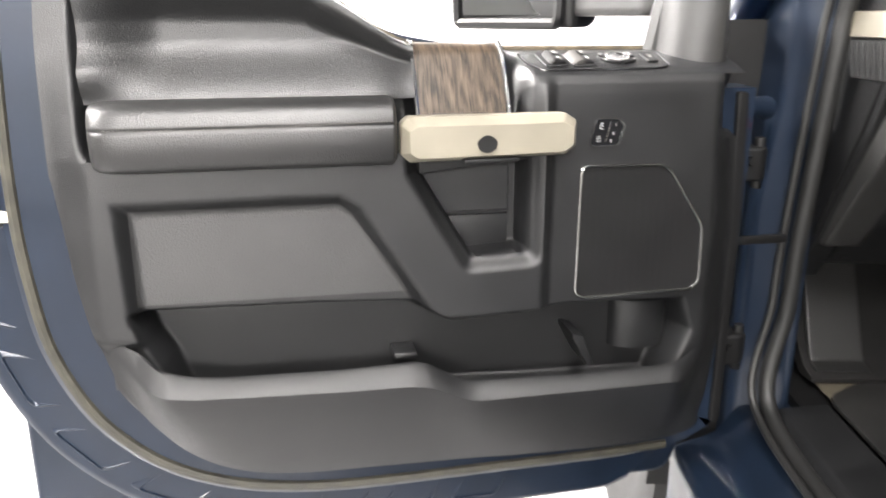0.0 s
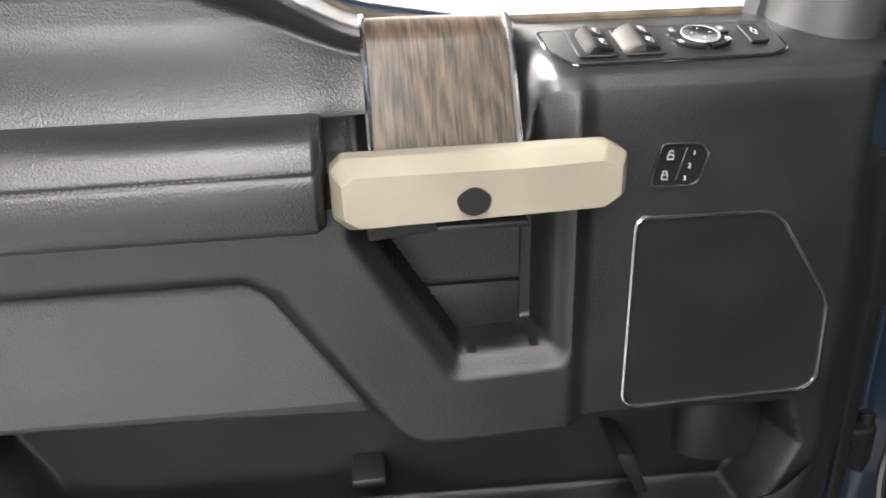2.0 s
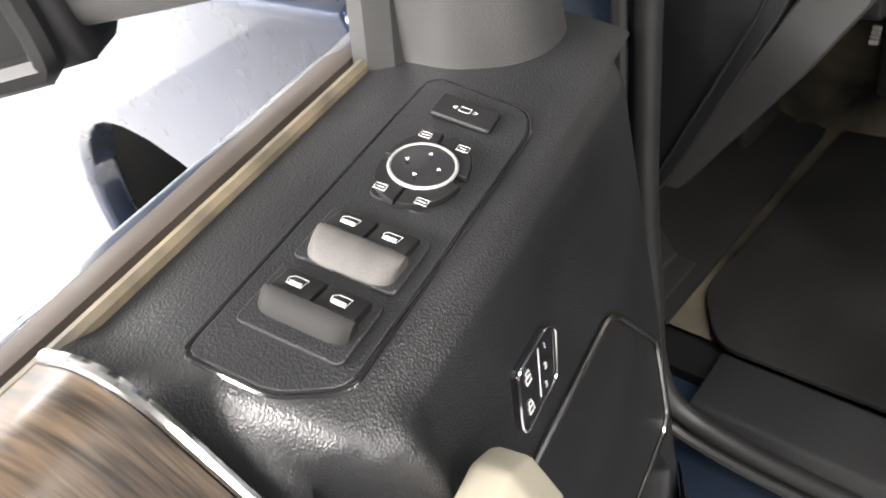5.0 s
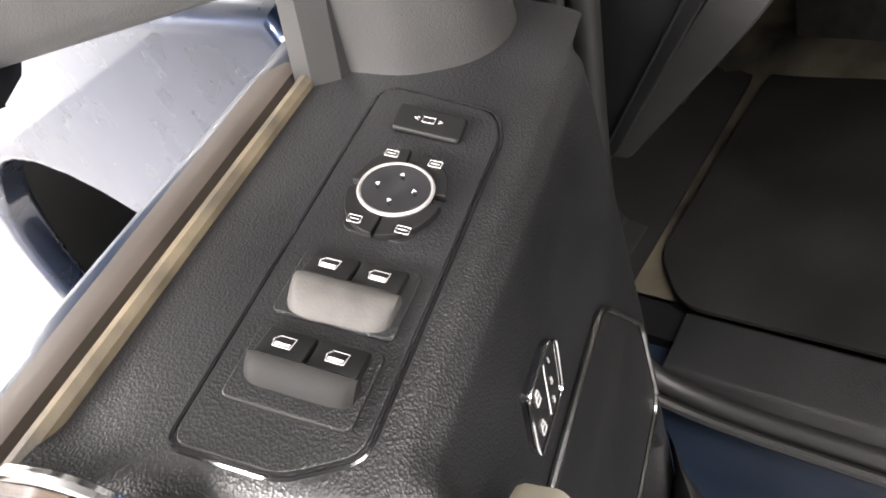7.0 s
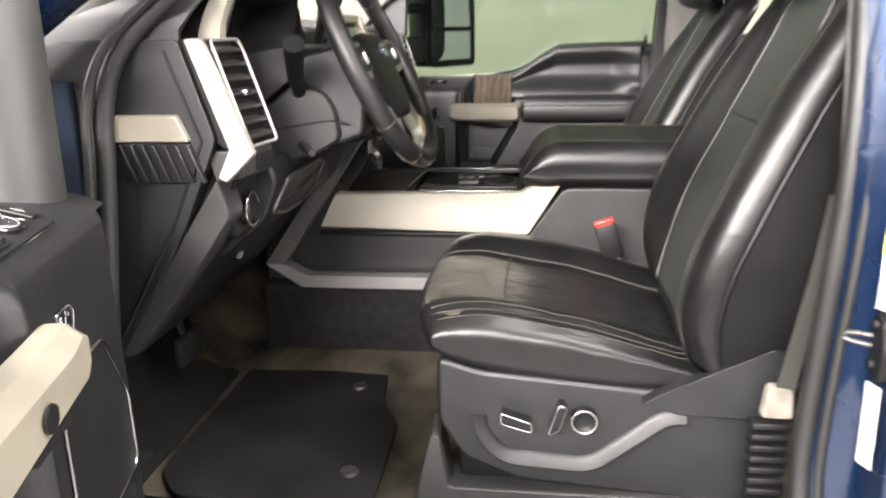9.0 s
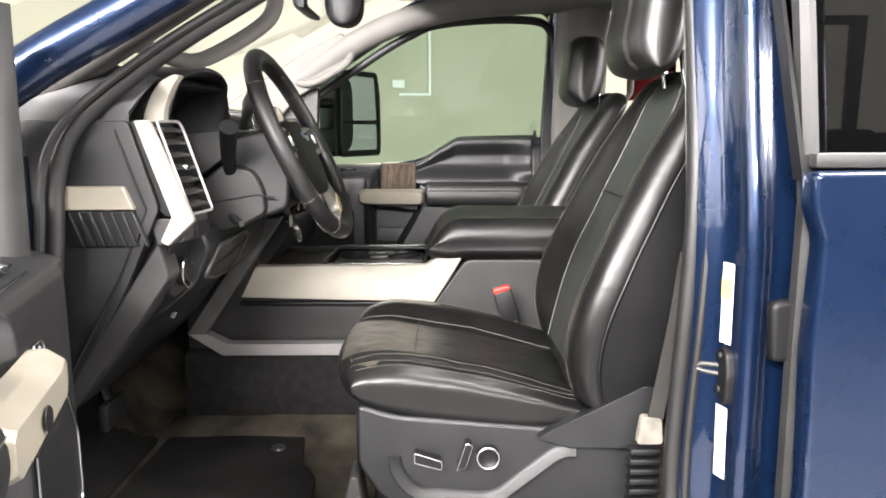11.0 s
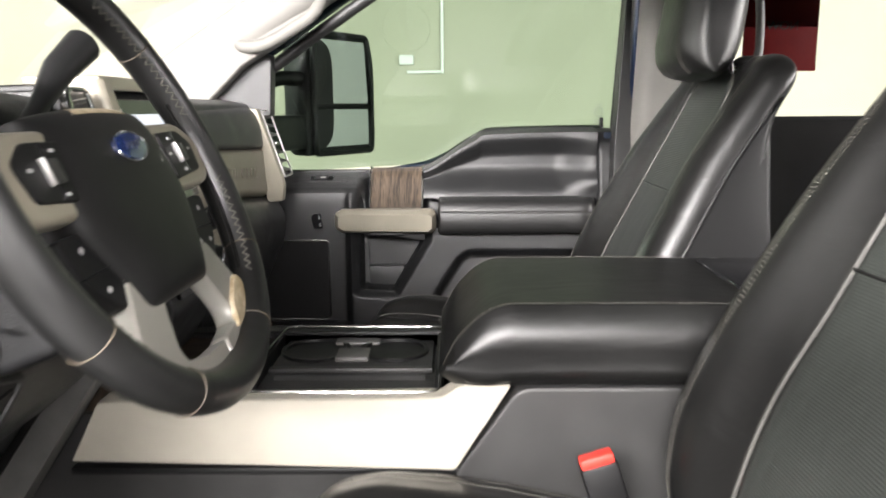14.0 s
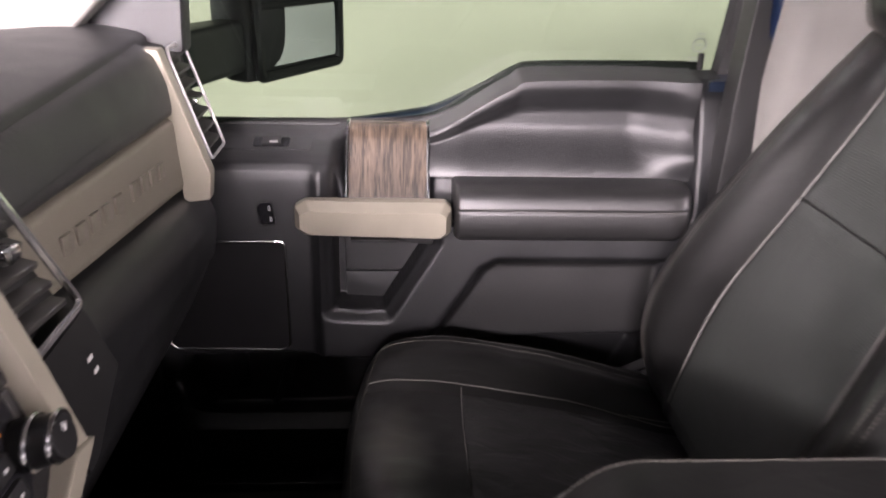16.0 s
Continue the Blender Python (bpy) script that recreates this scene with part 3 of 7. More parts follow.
    # front wing with its wheel arch
    arch = [(2.12 + 0.52 * math.cos(a), 0.62 + 0.54 * math.sin(a)) for a in span(0.0, math.pi, 20)]
    part("front_wing", prism([(2.9, 0.62), *arch, (1.50, 0.62), (1.40, 0.70), (1.38, 1.36), (1.42, 1.44), (2.2, 1.44), (2.9, 1.40)], 0.36, 0.44, "x", 0.02, 3), PAINT, truck, "dark blue front wing", xf=xf)
    part("wheel_arch_liner", loft([[Vector((x, 2.12 + 0.54 * math.cos(a), 0.62 + 0.56 * math.sin(a))) for a in span(-0.3, math.pi + 0.3, 20)] for x in (0.42, 0.8)], closed=False), DARK, truck, xf=xf)
    wheel = part("wheel", loft([[Vector((x, 2.12 + r * math.cos(a), 0.42 + r * math.sin(a))) for a in span(0, 2 * math.pi, 40)[:-1]] for x, r in ((0.46, 0.22), (0.455, 0.3), (0.45, 0.38), (0.47, 0.415), (0.52, 0.42), (0.68, 0.42), (0.72, 0.4), (0.72, 0.2))]), TYRE, truck, "black tyre", xf=xf)
    part("rim", loft([[Vector((x, 2.12 + r * math.cos(a), 0.42 + r * math.sin(a))) for a in span(0, 2 * math.pi, 32)[:-1]] for x, r in ((0.50, 0.05), (0.51, 0.12), (0.50, 0.2), (0.455, 0.23), (0.6, 0.235))]), SATIN, wheel, "satin metal rim", xf=xf)
for side in (1, -1):
    board = part("running_board", box(0.24, 0.43, -0.9, 1.25, 0.44, 0.50, 0.02, 3), DARK, truck, "black running board", xf=flip(side))
    for k in range(14):
        part("tread_bar", box(0.26, 0.40, 0.35 + k * 0.062, 0.37 + k * 0.062, 0.50, 0.506, 0.002), RUBBER, board, xf=flip(side))
part("pillar_foot_trim", prism(rounded([(1.50, 1.60), (1.243, 1.62), (1.147, 1.713), (1.056, 1.767), (0.937, 1.86), (1.0, 1.93), (1.134, 1.862), (1.279, 1.77), (1.411, 1.683), (1.50, 1.63)], 0.01), 2.125, 2.17, "x", 0.015, 3), GREY_TRIM, truck, "light grey cloth trim on the front pillar")
part("sail_panel", prism(rounded([(1.26, 1.61), (1.243, 1.637), (1.204, 1.674), (1.109, 1.745), (1.09, 1.74), (1.098, 1.60)], 0.008), 2.165, 2.21, "x", 0.01, 2), PLASTIC, truck, "black corner panel beside the mirror")
part("pillar_edge", prism(rounded([(0.215, 1.15), (0.30, 1.15), (0.292, 1.55), (0.268, 2.0), (0.19, 2.0), (0.21, 1.50)], 0.006), 2.19, 2.24, "x", 0.004), RUBBER, truck, "black rubber edge of the pillar")
part("grab_handle", tube(smooth([(2.16, 0.12, 1.925), (2.16, 0.077, 1.914), (2.16, 0.02, 1.89), (2.16, -0.012, 1.86), (2.16, -0.02, 1.82), (2.16, -0.022, 1.74), (2.16, -0.012, 1.71), (2.16, 0.02, 1.697), (2.165, 0.09, 1.69)], 5), 0.0095, 10), LEG_GREY, truck, "grey plastic grab handle on the pillar")
part("bonnet", prism(rounded([(0.44, 1.40), (2.37, 1.40), (2.33, 1.50), (1.9, 1.55), (0.91, 1.55), (0.48, 1.50)], 0.04), 1.86, 3.0, "y", 0.02), PAINT, truck, "dark blue bonnet")
part("roof", prism(rounded([(0.66, 2.06), (2.15, 2.06), (2.10, 2.13), (0.71, 2.13)], 0.03), -1.3, 0.84, "y", 0.02), PAINT, truck, "dark blue roof")
part("headliner", prism(rounded([(0.70, 2.03), (2.11, 2.03), (2.08, 2.06), (0.73, 2.06)], 0.01), -1.25, 0.80, "y", 0.01), HEADLINER, truck, "grey cloth headliner")
part("firewall", box(0.6, 2.21, 1.5, 1.55, 0.8, 1.6), DARK, truck)
part("rear_wall", box(0.45, 2.36, -1.3, -1.25, 0.5, 1.55), PAINT, truck)
part("rear_seat_back", box(0.64, 2.17, -1.05, -0.85, 0.85, 1.58, 0.05, 4), MAT, truck, "black cloth rear bench backrest")
screen_bm = bmesh.new()
screen_bm.faces.new([screen_bm.verts.new(p) for p in ((0.62, 1.86, 1.56), (2.19, 1.86, 1.56), (2.09, 0.82, 2.06), (0.72, 0.82, 2.06))])
windscreen = part("windscreen", screen_bm, GLASS_CLEAR, truck, "clear laminated windscreen")
windscreen.visible_shadow = False
part("kick_panel", box(2.198, 2.222, 1.205, 1.52, 0.82, 1.42, 0.006), SIDE_DIMMED, truck, "black kick panel in the passenger footwell")
part("floor_pan", box(0.6, 2.21, -1.25, 1.52, 0.78, 0.83), DARK, truck)
carpet_bm = sheet(lambda x, y: (x, y, 0.842 + 0.2 * step(y, 1.37, 1.55) + 0.05 * step(x, 1.1, 1.24) - 0.05 * step(x, 1.57, 1.71) + 0.004 * noise.noise((x * 9, y * 9, 0))), span(0.655, 2.155, 60), span(-0.6, 1.5, 80))
part("carpet", carpet_bm, CARPET, truck, "worn black carpet with pale stains")

# striker and labels on the driver's pillar
for z0, z1, mt, txt in ((1.275, 1.40, LABEL, "white and yellow paper label on the pillar"), (1.06, 1.175, LABEL, "narrow white paper label on the pillar")):
    lab = thing("pillar_label", (0.505, 0.217, z0), txt, "label", "pillar labels")
    part("paper", sheet(lambda x, z: (x - 0.02 * (1.2 - z) * (z < 1.2), 0.2145 + (x - 0.49) * 0.33 + 0.003, z), (0.487, 0.512), span(z0, z1, 4)), mt, lab)
    if z1 > 1.3:
        part("yellow_patch", sheet(lambda x, z: (x, 0.2145 + (x - 0.49) * 0.33 + 0.0045, z), (0.488, 0.511), span(1.345, 1.375, 2)), YELLOW_MARK, lab)
    for k in range(6):
        zz = z0 + 0.008 + k * (z1 - z0 - 0.04) / 6
        part("print_bar", sheet(lambda x, z: (x - 0.02 * (1.2 - z) * (z < 1.2), 0.2145 + (x - 0.49) * 0.33 + 0.0045, z), (0.492, 0.506), (zz, zz + 0.0012)), SATIN, lab)
striker = thing("door_striker", (0.55, 0.2, 1.22), "dark steel door striker bolted to the pillar", "door striker")
part("striker_plate", prism(rounded([(0.482, 1.185), (0.500, 1.178), (0.520, 1.19), (0.524, 1.262), (0.505, 1.272), (0.486, 1.262), (0.478, 1.225)], 0.008), 0.205, 0.224, "y", 0.005, 3), DARK, striker, "dark striker plate")
part("striker_loop", tube(smooth([(0.512, 0.215, 1.222), (0.53, 0.243, 1.223), (0.535, 0.25, 1.228), (0.53, 0.243, 1.234), (0.512, 0.215, 1.236)], 4), 0.0042, 8), PLASTIC_GREY, striker, "dark steel loop")
for z in (1.2, 1.253):
    part("bolt", cyl((0.508, 0.215, z), (0.508, 0.228, z), 0.009, 0.007, 12), DARK, striker)


# ---- front doors: u runs to the hinge, d into the door, z up ----
XF_OPEN = pose(0.165, 1.105, 0, 0, 0, 14)
XF_SHUT = Matrix(((0, 1, 0, 2.215), (1, 0, 0, 0.988), (0, 0, 1, 0), (0, 0, 0, 1)))
SILL = [(-0.72, 1.568), (-0.42, 1.563), (-0.37, 1.547), (-0.32, 1.517), (-0.28, 1.489), (-0.245, 1.471), (-0.20, 1.463), (-0.15, 1.46), (-0.1, 1.458), (0.27, 1.457)]
HEM = [(-0.712, 1.30), (-0.705, 1.24), (-0.695, 1.146), (-0.671, 1.044), (-0.64, 0.98), (-0.585, 0.91), (-0.516, 0.868), (-0.425, 0.85), (-0.278, 0.845), (0.003, 0.835), (0.143, 0.837), (0.203, 0.851), (0.241, 0.895), (0.261, 0.996), (0.27, 1.19)]
BIN = [(-0.63, 1.118), (-0.617, 1.078), (-0.597, 1.042), (-0.57, 0.96), (0.15, 0.935), (0.187, 1.03), (0.17, 1.08), (-0.02, 1.086), (-0.197, 1.074), (-0.25, 1.106), (-0.39, 1.113)]
LIP_IN = [(-0.66, 1.085), (-0.625, 1.072), (-0.60, 1.05), (-0.56, 1.038), (-0.516, 1.033), (-0.363, 1.029), (-0.255, 1.031), (-0.235, 1.026), (-0.19, 0.999), (-0.172, 0.994), (-0.027, 0.989), (0.12, 0.989), (0.17, 0.994), (0.22, 1.01)]
LIP_OUT = [(-0.66, 1.06), (-0.61, 1.024), (-0.553, 1.016), (-0.366, 1.008), (-0.265, 1.006), (-0.235, 1.001), (-0.185, 0.978), (-0.165, 0.973), (0.149, 0.972), (0.22, 0.985)]
INSERT = [(-0.64, 1.274), (-0.35, 1.274), (-0.322, 1.256), (-0.212, 1.08), (-0.245, 1.092), (-0.39, 1.099), (-0.634, 1.101)]
CUBBY = [(-0.242, 1.36), (-0.242, 1.302), (-0.166, 1.173), (-0.083, 1.176), (-0.083, 1.36)]
SPEAKER = [(-0.006, 1.299), (0.12, 1.297), (0.134, 1.287), (0.192, 1.2), (0.195, 1.113), (0.184, 1.101), (0.006, 1.099), (-0.007, 1.108)]
SHELF = [(0.0, 1.33), (0.0, 1.40), (0.002, 1.415), (0.01, 1.426), (0.03, 1.435), (0.07, 1.447), (0.11, 1.453), (0.142, 1.455)]
BEHIND_WOOD = [(0.03, 1.33), (0.042, 1.36), (0.055, 1.38), (0.066, 1.40), (0.08, 1.42), (0.095, 1.44), (0.105, 1.455), (0.136, 1.464)]
REAR_EDGE = [(0.0, 1.33), (0.005, 1.37), (0.012, 1.41), (0.02, 1.45), (0.03, 1.49), (0.045, 1.53), (0.07, 1.555), (0.115, 1.567)]
BEHIND_PAD = [(0.0, 1.33), (0.06, 1.34), (0.075, 1.36), (0.085, 1.40), (0.095, 1.42), (0.1, 1.46), (0.1, 1.49), (0.11, 1.52)]
WOOD_LINE = [(0.138, 1.464), (0.112, 1.468), (0.094, 1.465), (0.08, 1.455), (0.07, 1.44), (0.055, 1.412), (0.04, 1.385), (0.028, 1.362), (0.024, 1.345)]

HEM = [(p.x, p.y) for p in smooth([(a, b, 0) for a, b in HEM], 6)]
SILL = [(p.x, p.y) for p in smooth([(a, b, 0) for a, b in SILL], 5)]


def panel_depth(u, z):
    """Relief of the lower door panel; less is nearer to the cabin."""
    d = -0.013 * (1 - step(u, -0.066, -0.045)) * step(z, 1.07, 1.09)
    d += 0.035 * step(u, 0.205, 0.27) + 0.02 * step(-u, 0.66, 0.712)
    s = inside(u, z, INSERT)
    d += 0.022 * step(-s, -0.004, 0.022)
    rim = inside(u, z, CUBBY)
    d += 0.016 * step(-rim, -0.022, -0.002) + 0.05 * step(-rim, -0.002, 0.005)
    b = inside(u, z, BIN)
    return d + (0.066 - d) * step(-b, -0.007, 0.012)


def front_door(xf, label, name, mirror_side):
    door = thing(name, xf @ Vector((0.3, 0.05, 0.5)), label, "car door")
    # steel shell
    shell = rounded([(-0.765, 1.42), (-0.775, 1.275), (-0.765, 1.16), (-0.745, 1.06), (-0.695, 0.925), (-0.60, 0.84), (-0.45, 0.79), (-0.18, 0.76), (0.27, 0.765), (0.288, 0.85), (0.285, 1.40)], 0.03)
    part("shell", prism(shell, 0.125, 0.165, "y", 0.008), PAINT_IN_AND_SHADED_SILL, door, "dark blue painted steel inner shell", xf)
    skin = rounded([(-0.835, 1.53), (-0.845, 0.72), (-0.78, 0.66), (0.27, 0.66), (0.295, 0.72), (0.292, 1.45), (-0.1, 1.455), (-0.25, 1.48), (-0.38, 1.545)], 0.03)
    part("skin", prism(skin, 0.168, 0.205, "y", 0.012, 3), PAINT_IN_AND_SHADED_SILL, door, "dark blue painted outer skin", xf)
    hem_line = [(-0.765, 1.50), (-0.774, 1.3), (-0.769, 1.16), (-0.748, 1.04), (-0.688, 0.925), (-0.577, 0.838), (-0.40, 0.795), (-0.085, 0.792), (0.15, 0.795), (0.25, 0.81), (0.29, 0.9), (0.295, 1.40)]
    part("door_weatherstrip", tube([Vector((p.x, 0.055, p.y)) for p in smooth([(a, b, 0) for a, b in hem_line], 6) if p.x < 0.2], 0.0085, 8), OLIVE, door, "dusty black rubber weatherstrip", xf)
    rim = smooth([(a, b, 0) for a, b in [(-0.755, 1.56)] + hem_line[1:]], 5)
    def flange_ring(i):
        a, b = rim[max(0, i - 1)], rim[min(len(rim) - 1, i + 1)]
        t = (b - a).normalized()
        nx, nz = t.y, -t.x
        cut = 1 - 0.88 * step(rim[i].x, 0.12, 0.26)
        return [Vector((rim[i].x + nx * -(o if o > 0 else o * cut), d, rim[i].y + nz * -(o if o > 0 else o * cut))) for o, d in ((0.07, 0.055), (-0.008, 0.054), (-0.016, 0.06), (-0.02, 0.088), (-0.028, 0.094), (-0.095, 0.10), (-0.11, 0.11), (-0.112, 0.135), (0.05, 0.135))]
    part("flange", loft([flange_ring(i) for i in range(len(rim))]), PAINT_IN_AND_SHADED_SILL, door, "dark blue painted door flange", xf, 30)
    # pressed fields along the outer flange
    along, run = [0.0], 0.0
    for a, b in zip(rim, rim[1:]):
        run += (b - a).length
        along.append(run)
    def on_flange(dist, o, d):
        i = max(k for k in range(len(along) - 1) if along[k] <= dist)
        f = (dist - along[i]) / (along[i + 1] - along[i])
        q = rim[i].lerp(rim[i + 1], f)
        t = (rim[i + 1] - rim[i]).normalized()
        return Vector((q.x - t.y * o, d, q.y + t.x * o))
    for k in range(8):
        s0 = 0.40 + k * 0.118
        w = 0.08
        field = [(s0, -0.042), (s0 + w, -0.042), (s0 + w - 0.022, -0.085), (s0 - 0.022, -0.085)]
        part("pressed_field", loft([[on_flange(s0 + w / 2 - 0.011 + (a - s0 - w / 2 + 0.011) * g, -0.0635 + (o + 0.0635) * g, d) for a, o in rounded(field, 0.008, 3)] for g, d in ((1.12, 0.1015), (1.0, 0.0965), (0.93, 0.0955), (0.85, 0.0985), (0.2, 0.0988))]), PAINT_IN_AND_SHADED_SILL, door, "", xf, 35)
    # Dark strip added over the flange paint, which lies in shadow by the hinges.
    part("hinge_shade_strip", prism(rounded([(0.274, 0.83), (0.272, 1.20), (0.262, 1.395), (0.282, 1.395), (0.292, 1.20), (0.292, 0.83)], 0.008), 0.046, 0.06, "y", 0.005), DARK, door, "dark strip for the shaded hinge edge", xf)
    part("latch", box(-0.80, -0.772, 0.06, 0.10, 1.235, 1.29, 0.004), DARK, door, "black door latch", xf)
    part("latch_claw", box(-0.793, -0.776, 0.052, 0.066, 1.243, 1.258, 0.002), SILVER, door, "worn pale latch claw", xf)
    # lower carrier panel
    us = sorted(set(span(-0.712, 0.27, 230)))
    def top_point(u, k):
        def mix(a, b, s):
            return tuple(p + (q - p) * s for p, q in zip(a, b))
        p = mix(REAR_EDGE[k], BEHIND_PAD[k], step(u, -0.672, -0.655))
        p = (p[0], min(p[1], curve_at(u, SILL) - 0.004))
        p = mix(p, BEHIND_WOOD[k], step(u, -0.25, -0.235))
        return mix(p, SHELF[k], step(u, -0.108, -0.076))
    def carrier(u, v):
        u_, d_, z_ = carrier_base(u, v)
        return (u_ - max(0, z_ - 1.19) * 0.1 * step(u_, 0.15, 0.27), d_, z_)
    def carrier_base(u, v):
        if v <= 1:
            low = curve_at(u, HEM)
            z = low + (1.33 - low) * v
            d = panel_depth(u, z)
            d += (top_point(u, 0)[0]) * step(z, 1.31, 1.33)
            return (u, d + 0.03 * (1 - step(z - low, 0, 0.012)), z)
        k = (v - 1) * 7
        i = min(6, int(k))
        a, b = top_point(u, i), top_point(u, i + 1)
        off = panel_depth(u, 1.33) * (1 - step(v, 1, 1.5))
        off *= 1 - step(u, -0.25, -0.23) * (1 - step(u, -0.1, -0.08))
        return (u, a[0] + (b[0] - a[0]) * (k - i) + off + 0.035 * step(u, 0.225, 0.27) * (v < 1.4), a[1] + (b[1] - a[1]) * (k - i))
    part("lower_panel", sheet(carrier, us, span(0, 1, 170) + span(1, 2, 36)[1:]), PLASTIC, door, "grained black plastic door panel with a map pocket", xf, 60)
    # outer wall of the map pocket with its turned lip
    def pocket_wall(u):
        f = step(u, -0.668, -0.585) * (1 - step(u, 0.14, 0.225))
        low, zi, zo = curve_at(u, HEM), curve_at(u, LIP_IN), curve_at(u, LIP_OUT)
        edge = 0.035 * step(u, 0.205, 0.27) + 0.02 * step(-u, 0.66, 0.712) - 0.0025
        line = [(0.02, zi - 0.07), (-0.004, zi - 0.03), (-0.022, zi - 0.004), (-0.028, zi), (-0.034, zi - 0.002), (-0.048, zo + 0.003), (-0.0515, zo - 0.002)]
        line += [(-0.0515 + (0.066 - 0.012) * t ** 1.25, zo - 0.002 + (low + 0.006 - zo) * t) for t in (0.15, 0.3, 0.5, 0.7, 0.85, 0.95, 1.0)] + [(0.03, low - 0.002)]
        # the wall steps back where the lip drops
        return [Vector((u + 0.25 * (zo - z) * step(zo - z, 0.0, 0.1) * math.exp(-((u + 0.19) / 0.05) ** 2), edge + d * f, z)) for d, z in line]
    part("pocket_wall", loft([pocket_wall(u) for u in span(-0.664, 0.222, 120)], closed=False), PLASTIC, door, "outer wall of the map pocket", xf, 40)
    def felt_at(a, z):
        right = curve_at(z, [(1.12, -0.246), (1.13, -0.248), (1.15, -0.258), (1.256, -0.332), (1.262, -0.345)])
        u = -0.624 + (right - 0.012 + 0.624) * a
        zz = z + 0.004 * (1 - a) * (1.262 - z) / 0.13
        return (u, panel_depth(u, zz) - 0.0012, zz)
    felt = sheet(felt_at, span(0, 1, 90), span(1.126, 1.262, 36))
    # Same insert on both doors; the passenger's darker material stands for shade.
    part("soft_insert", felt, FELT if mirror_side > 0 else ARM_AND_SHADED_INSERT, door, "soft black vinyl insert", xf, 60)
    # padded upper
    def pad(u, v):
        top = curve_at(u, SILL)
        z = 1.396 + (top - 1.396) * v
        h = (z - 1.396)
        d = 0.03 + 0.06 * step(h, 0.0, 0.08) - 0.036 * step(v, 0.58, 0.88) + 0.07 * step(v, 0.93, 1.0)
        d -= 0.045 * (1 - step(u, -0.667, -0.565)) * (1 - 0.6 * step(v, 0.6, 0.9)) * step(h, 0.0, 0.05)
        d += 0.01 * step(u, -0.3, -0.24)
        return (u, d, z)
    part("upper_pad", sheet(pad, span(-0.667, -0.239, 90), span(0, 1, 60)), SOFT, door, "soft black vinyl padded upper panel", xf, 60)
    # armrest
    def arm_ring(u, s):
        c = [(0.06, 1.398), (0.0, 1.404), (-0.03, 1.402), (-0.048, 1.394), (-0.057, 1.378), (-0.056, 1.372), (-0.0585, 1.366), (-0.058, 1.345), (-0.05, 1.325), (-0.03, 1.317), (0.02, 1.316), (0.06, 1.318)]
        return [Vector((u, 0.06 + (d - 0.06) * s, 1.36 + (z - 1.36) * (0.5 + 0.5 * s))) for d, z in (tuple(v) for v in smooth(c, 4))]
    part("armrest", loft([arm_ring(u, s) for u, s in ((-0.658, 0.3), (-0.657, 0.6), (-0.652, 0.8), (-0.643, 0.92), (-0.63, 0.98), (-0.61, 1.0), (-0.5, 1.0), (-0.38, 1.0), (-0.285, 1.0), (-0.278, 0.9), (-0.277, 0.4))]), ARM_AND_SHADED_INSERT, door, "stitched black leather armrest", xf, 60)
    part("armrest_seam", stitches([(u, -0.0592, 1.3755 - 0.003 * math.sin(9 * u)) for u in span(-0.63, -0.285, 40)], 0.0008), material_thread(), door, "dark thread", xf)
    # pull handle
    grip = rounded([(-0.272, 1.370), (-0.262, 1.379), (-0.112, 1.379), (-0.098, 1.3795), (-0.045, 1.379), (-0.028, 1.369), (-0.028, 1.334), (-0.043, 1.322), (-0.260, 1.319), (-0.272, 1.330)], 0.003, 2)
    mid = (-0.15, 1.347)
    def grip_ring(k_u, k_z, d, low=0.0):
        return [Vector((mid[0] + (u - mid[0]) * k_u, d + 0.009 * step(u, -0.085, -0.03) * (-d / 0.058), mid[1] - low + (z - mid[1]) * k_z)) for u, z in grip]
    handle = part("pull_handle", loft([grip_ring(0.99, 0.96, -0.014), grip_ring(1.0, 1.0, -0.018), grip_ring(1.0, 1.0, -0.034), grip_ring(0.995, 0.975, -0.0375), grip_ring(0.93, 0.72, -0.0555, 0.0005), grip_ring(0.92, 0.69, -0.057, 0.0005)]), HANDLE, door, "champagne painted pull handle", xf, 25)
    part("handle_back", box(-0.262, -0.12, -0.032, 0.02, 1.332, 1.358, 0.004), DARK, handle, "dark inner side of the grip", xf)
    part("handle_trim", box(-0.232, -0.108, 0.006, 0.02, 1.346, 1.353, 0.002), CHROME, handle, "thin chrome strip", xf)
    part("handle_gap", box(-0.19, -0.115, -0.054, -0.02, 1.3185, 1.3235, 0.001), DARK, handle, "dark split line under the grip", xf)
    part("finger_tray", prism(rounded([(-0.245, 1.30), (-0.245, 1.345), (-0.09, 1.345), (-0.09, 1.315)], 0.004), -0.02, 0.03, "y", 0.004), DARK, door, "", xf)
    # wood strip between bright edges
    line = smooth([(d, z, 0) for d, z in WOOD_LINE], 4)
    wood = part("wood_strip", loft([[Vector((u, p.x, p.y)) for p in line] for u in span(-0.234, -0.109, 8)], closed=False), WOOD if mirror_side > 0 else WOOD_SHUT, door, "dark walnut grain strip", xf, 70)
    for u, name_ in ((-0.237, "chrome_edge"), (-0.1055, "chrome_edge")):
        part(name_, tube([Vector((u, p.x - 0.002, p.y + 0.001)) for p in line], 0.0032, 8), CHROME, wood, "thin chrome edge", xf)
    # cubby liner
    part("cubby_liner", prism([(-0.238, 1.345), (-0.238, 1.279), (-0.214, 1.229), (-0.10, 1.229), (-0.10, 1.345)], 0.044, 0.056, "y", 0.003), PLASTIC, door, "upper leaf of the cubby", xf)
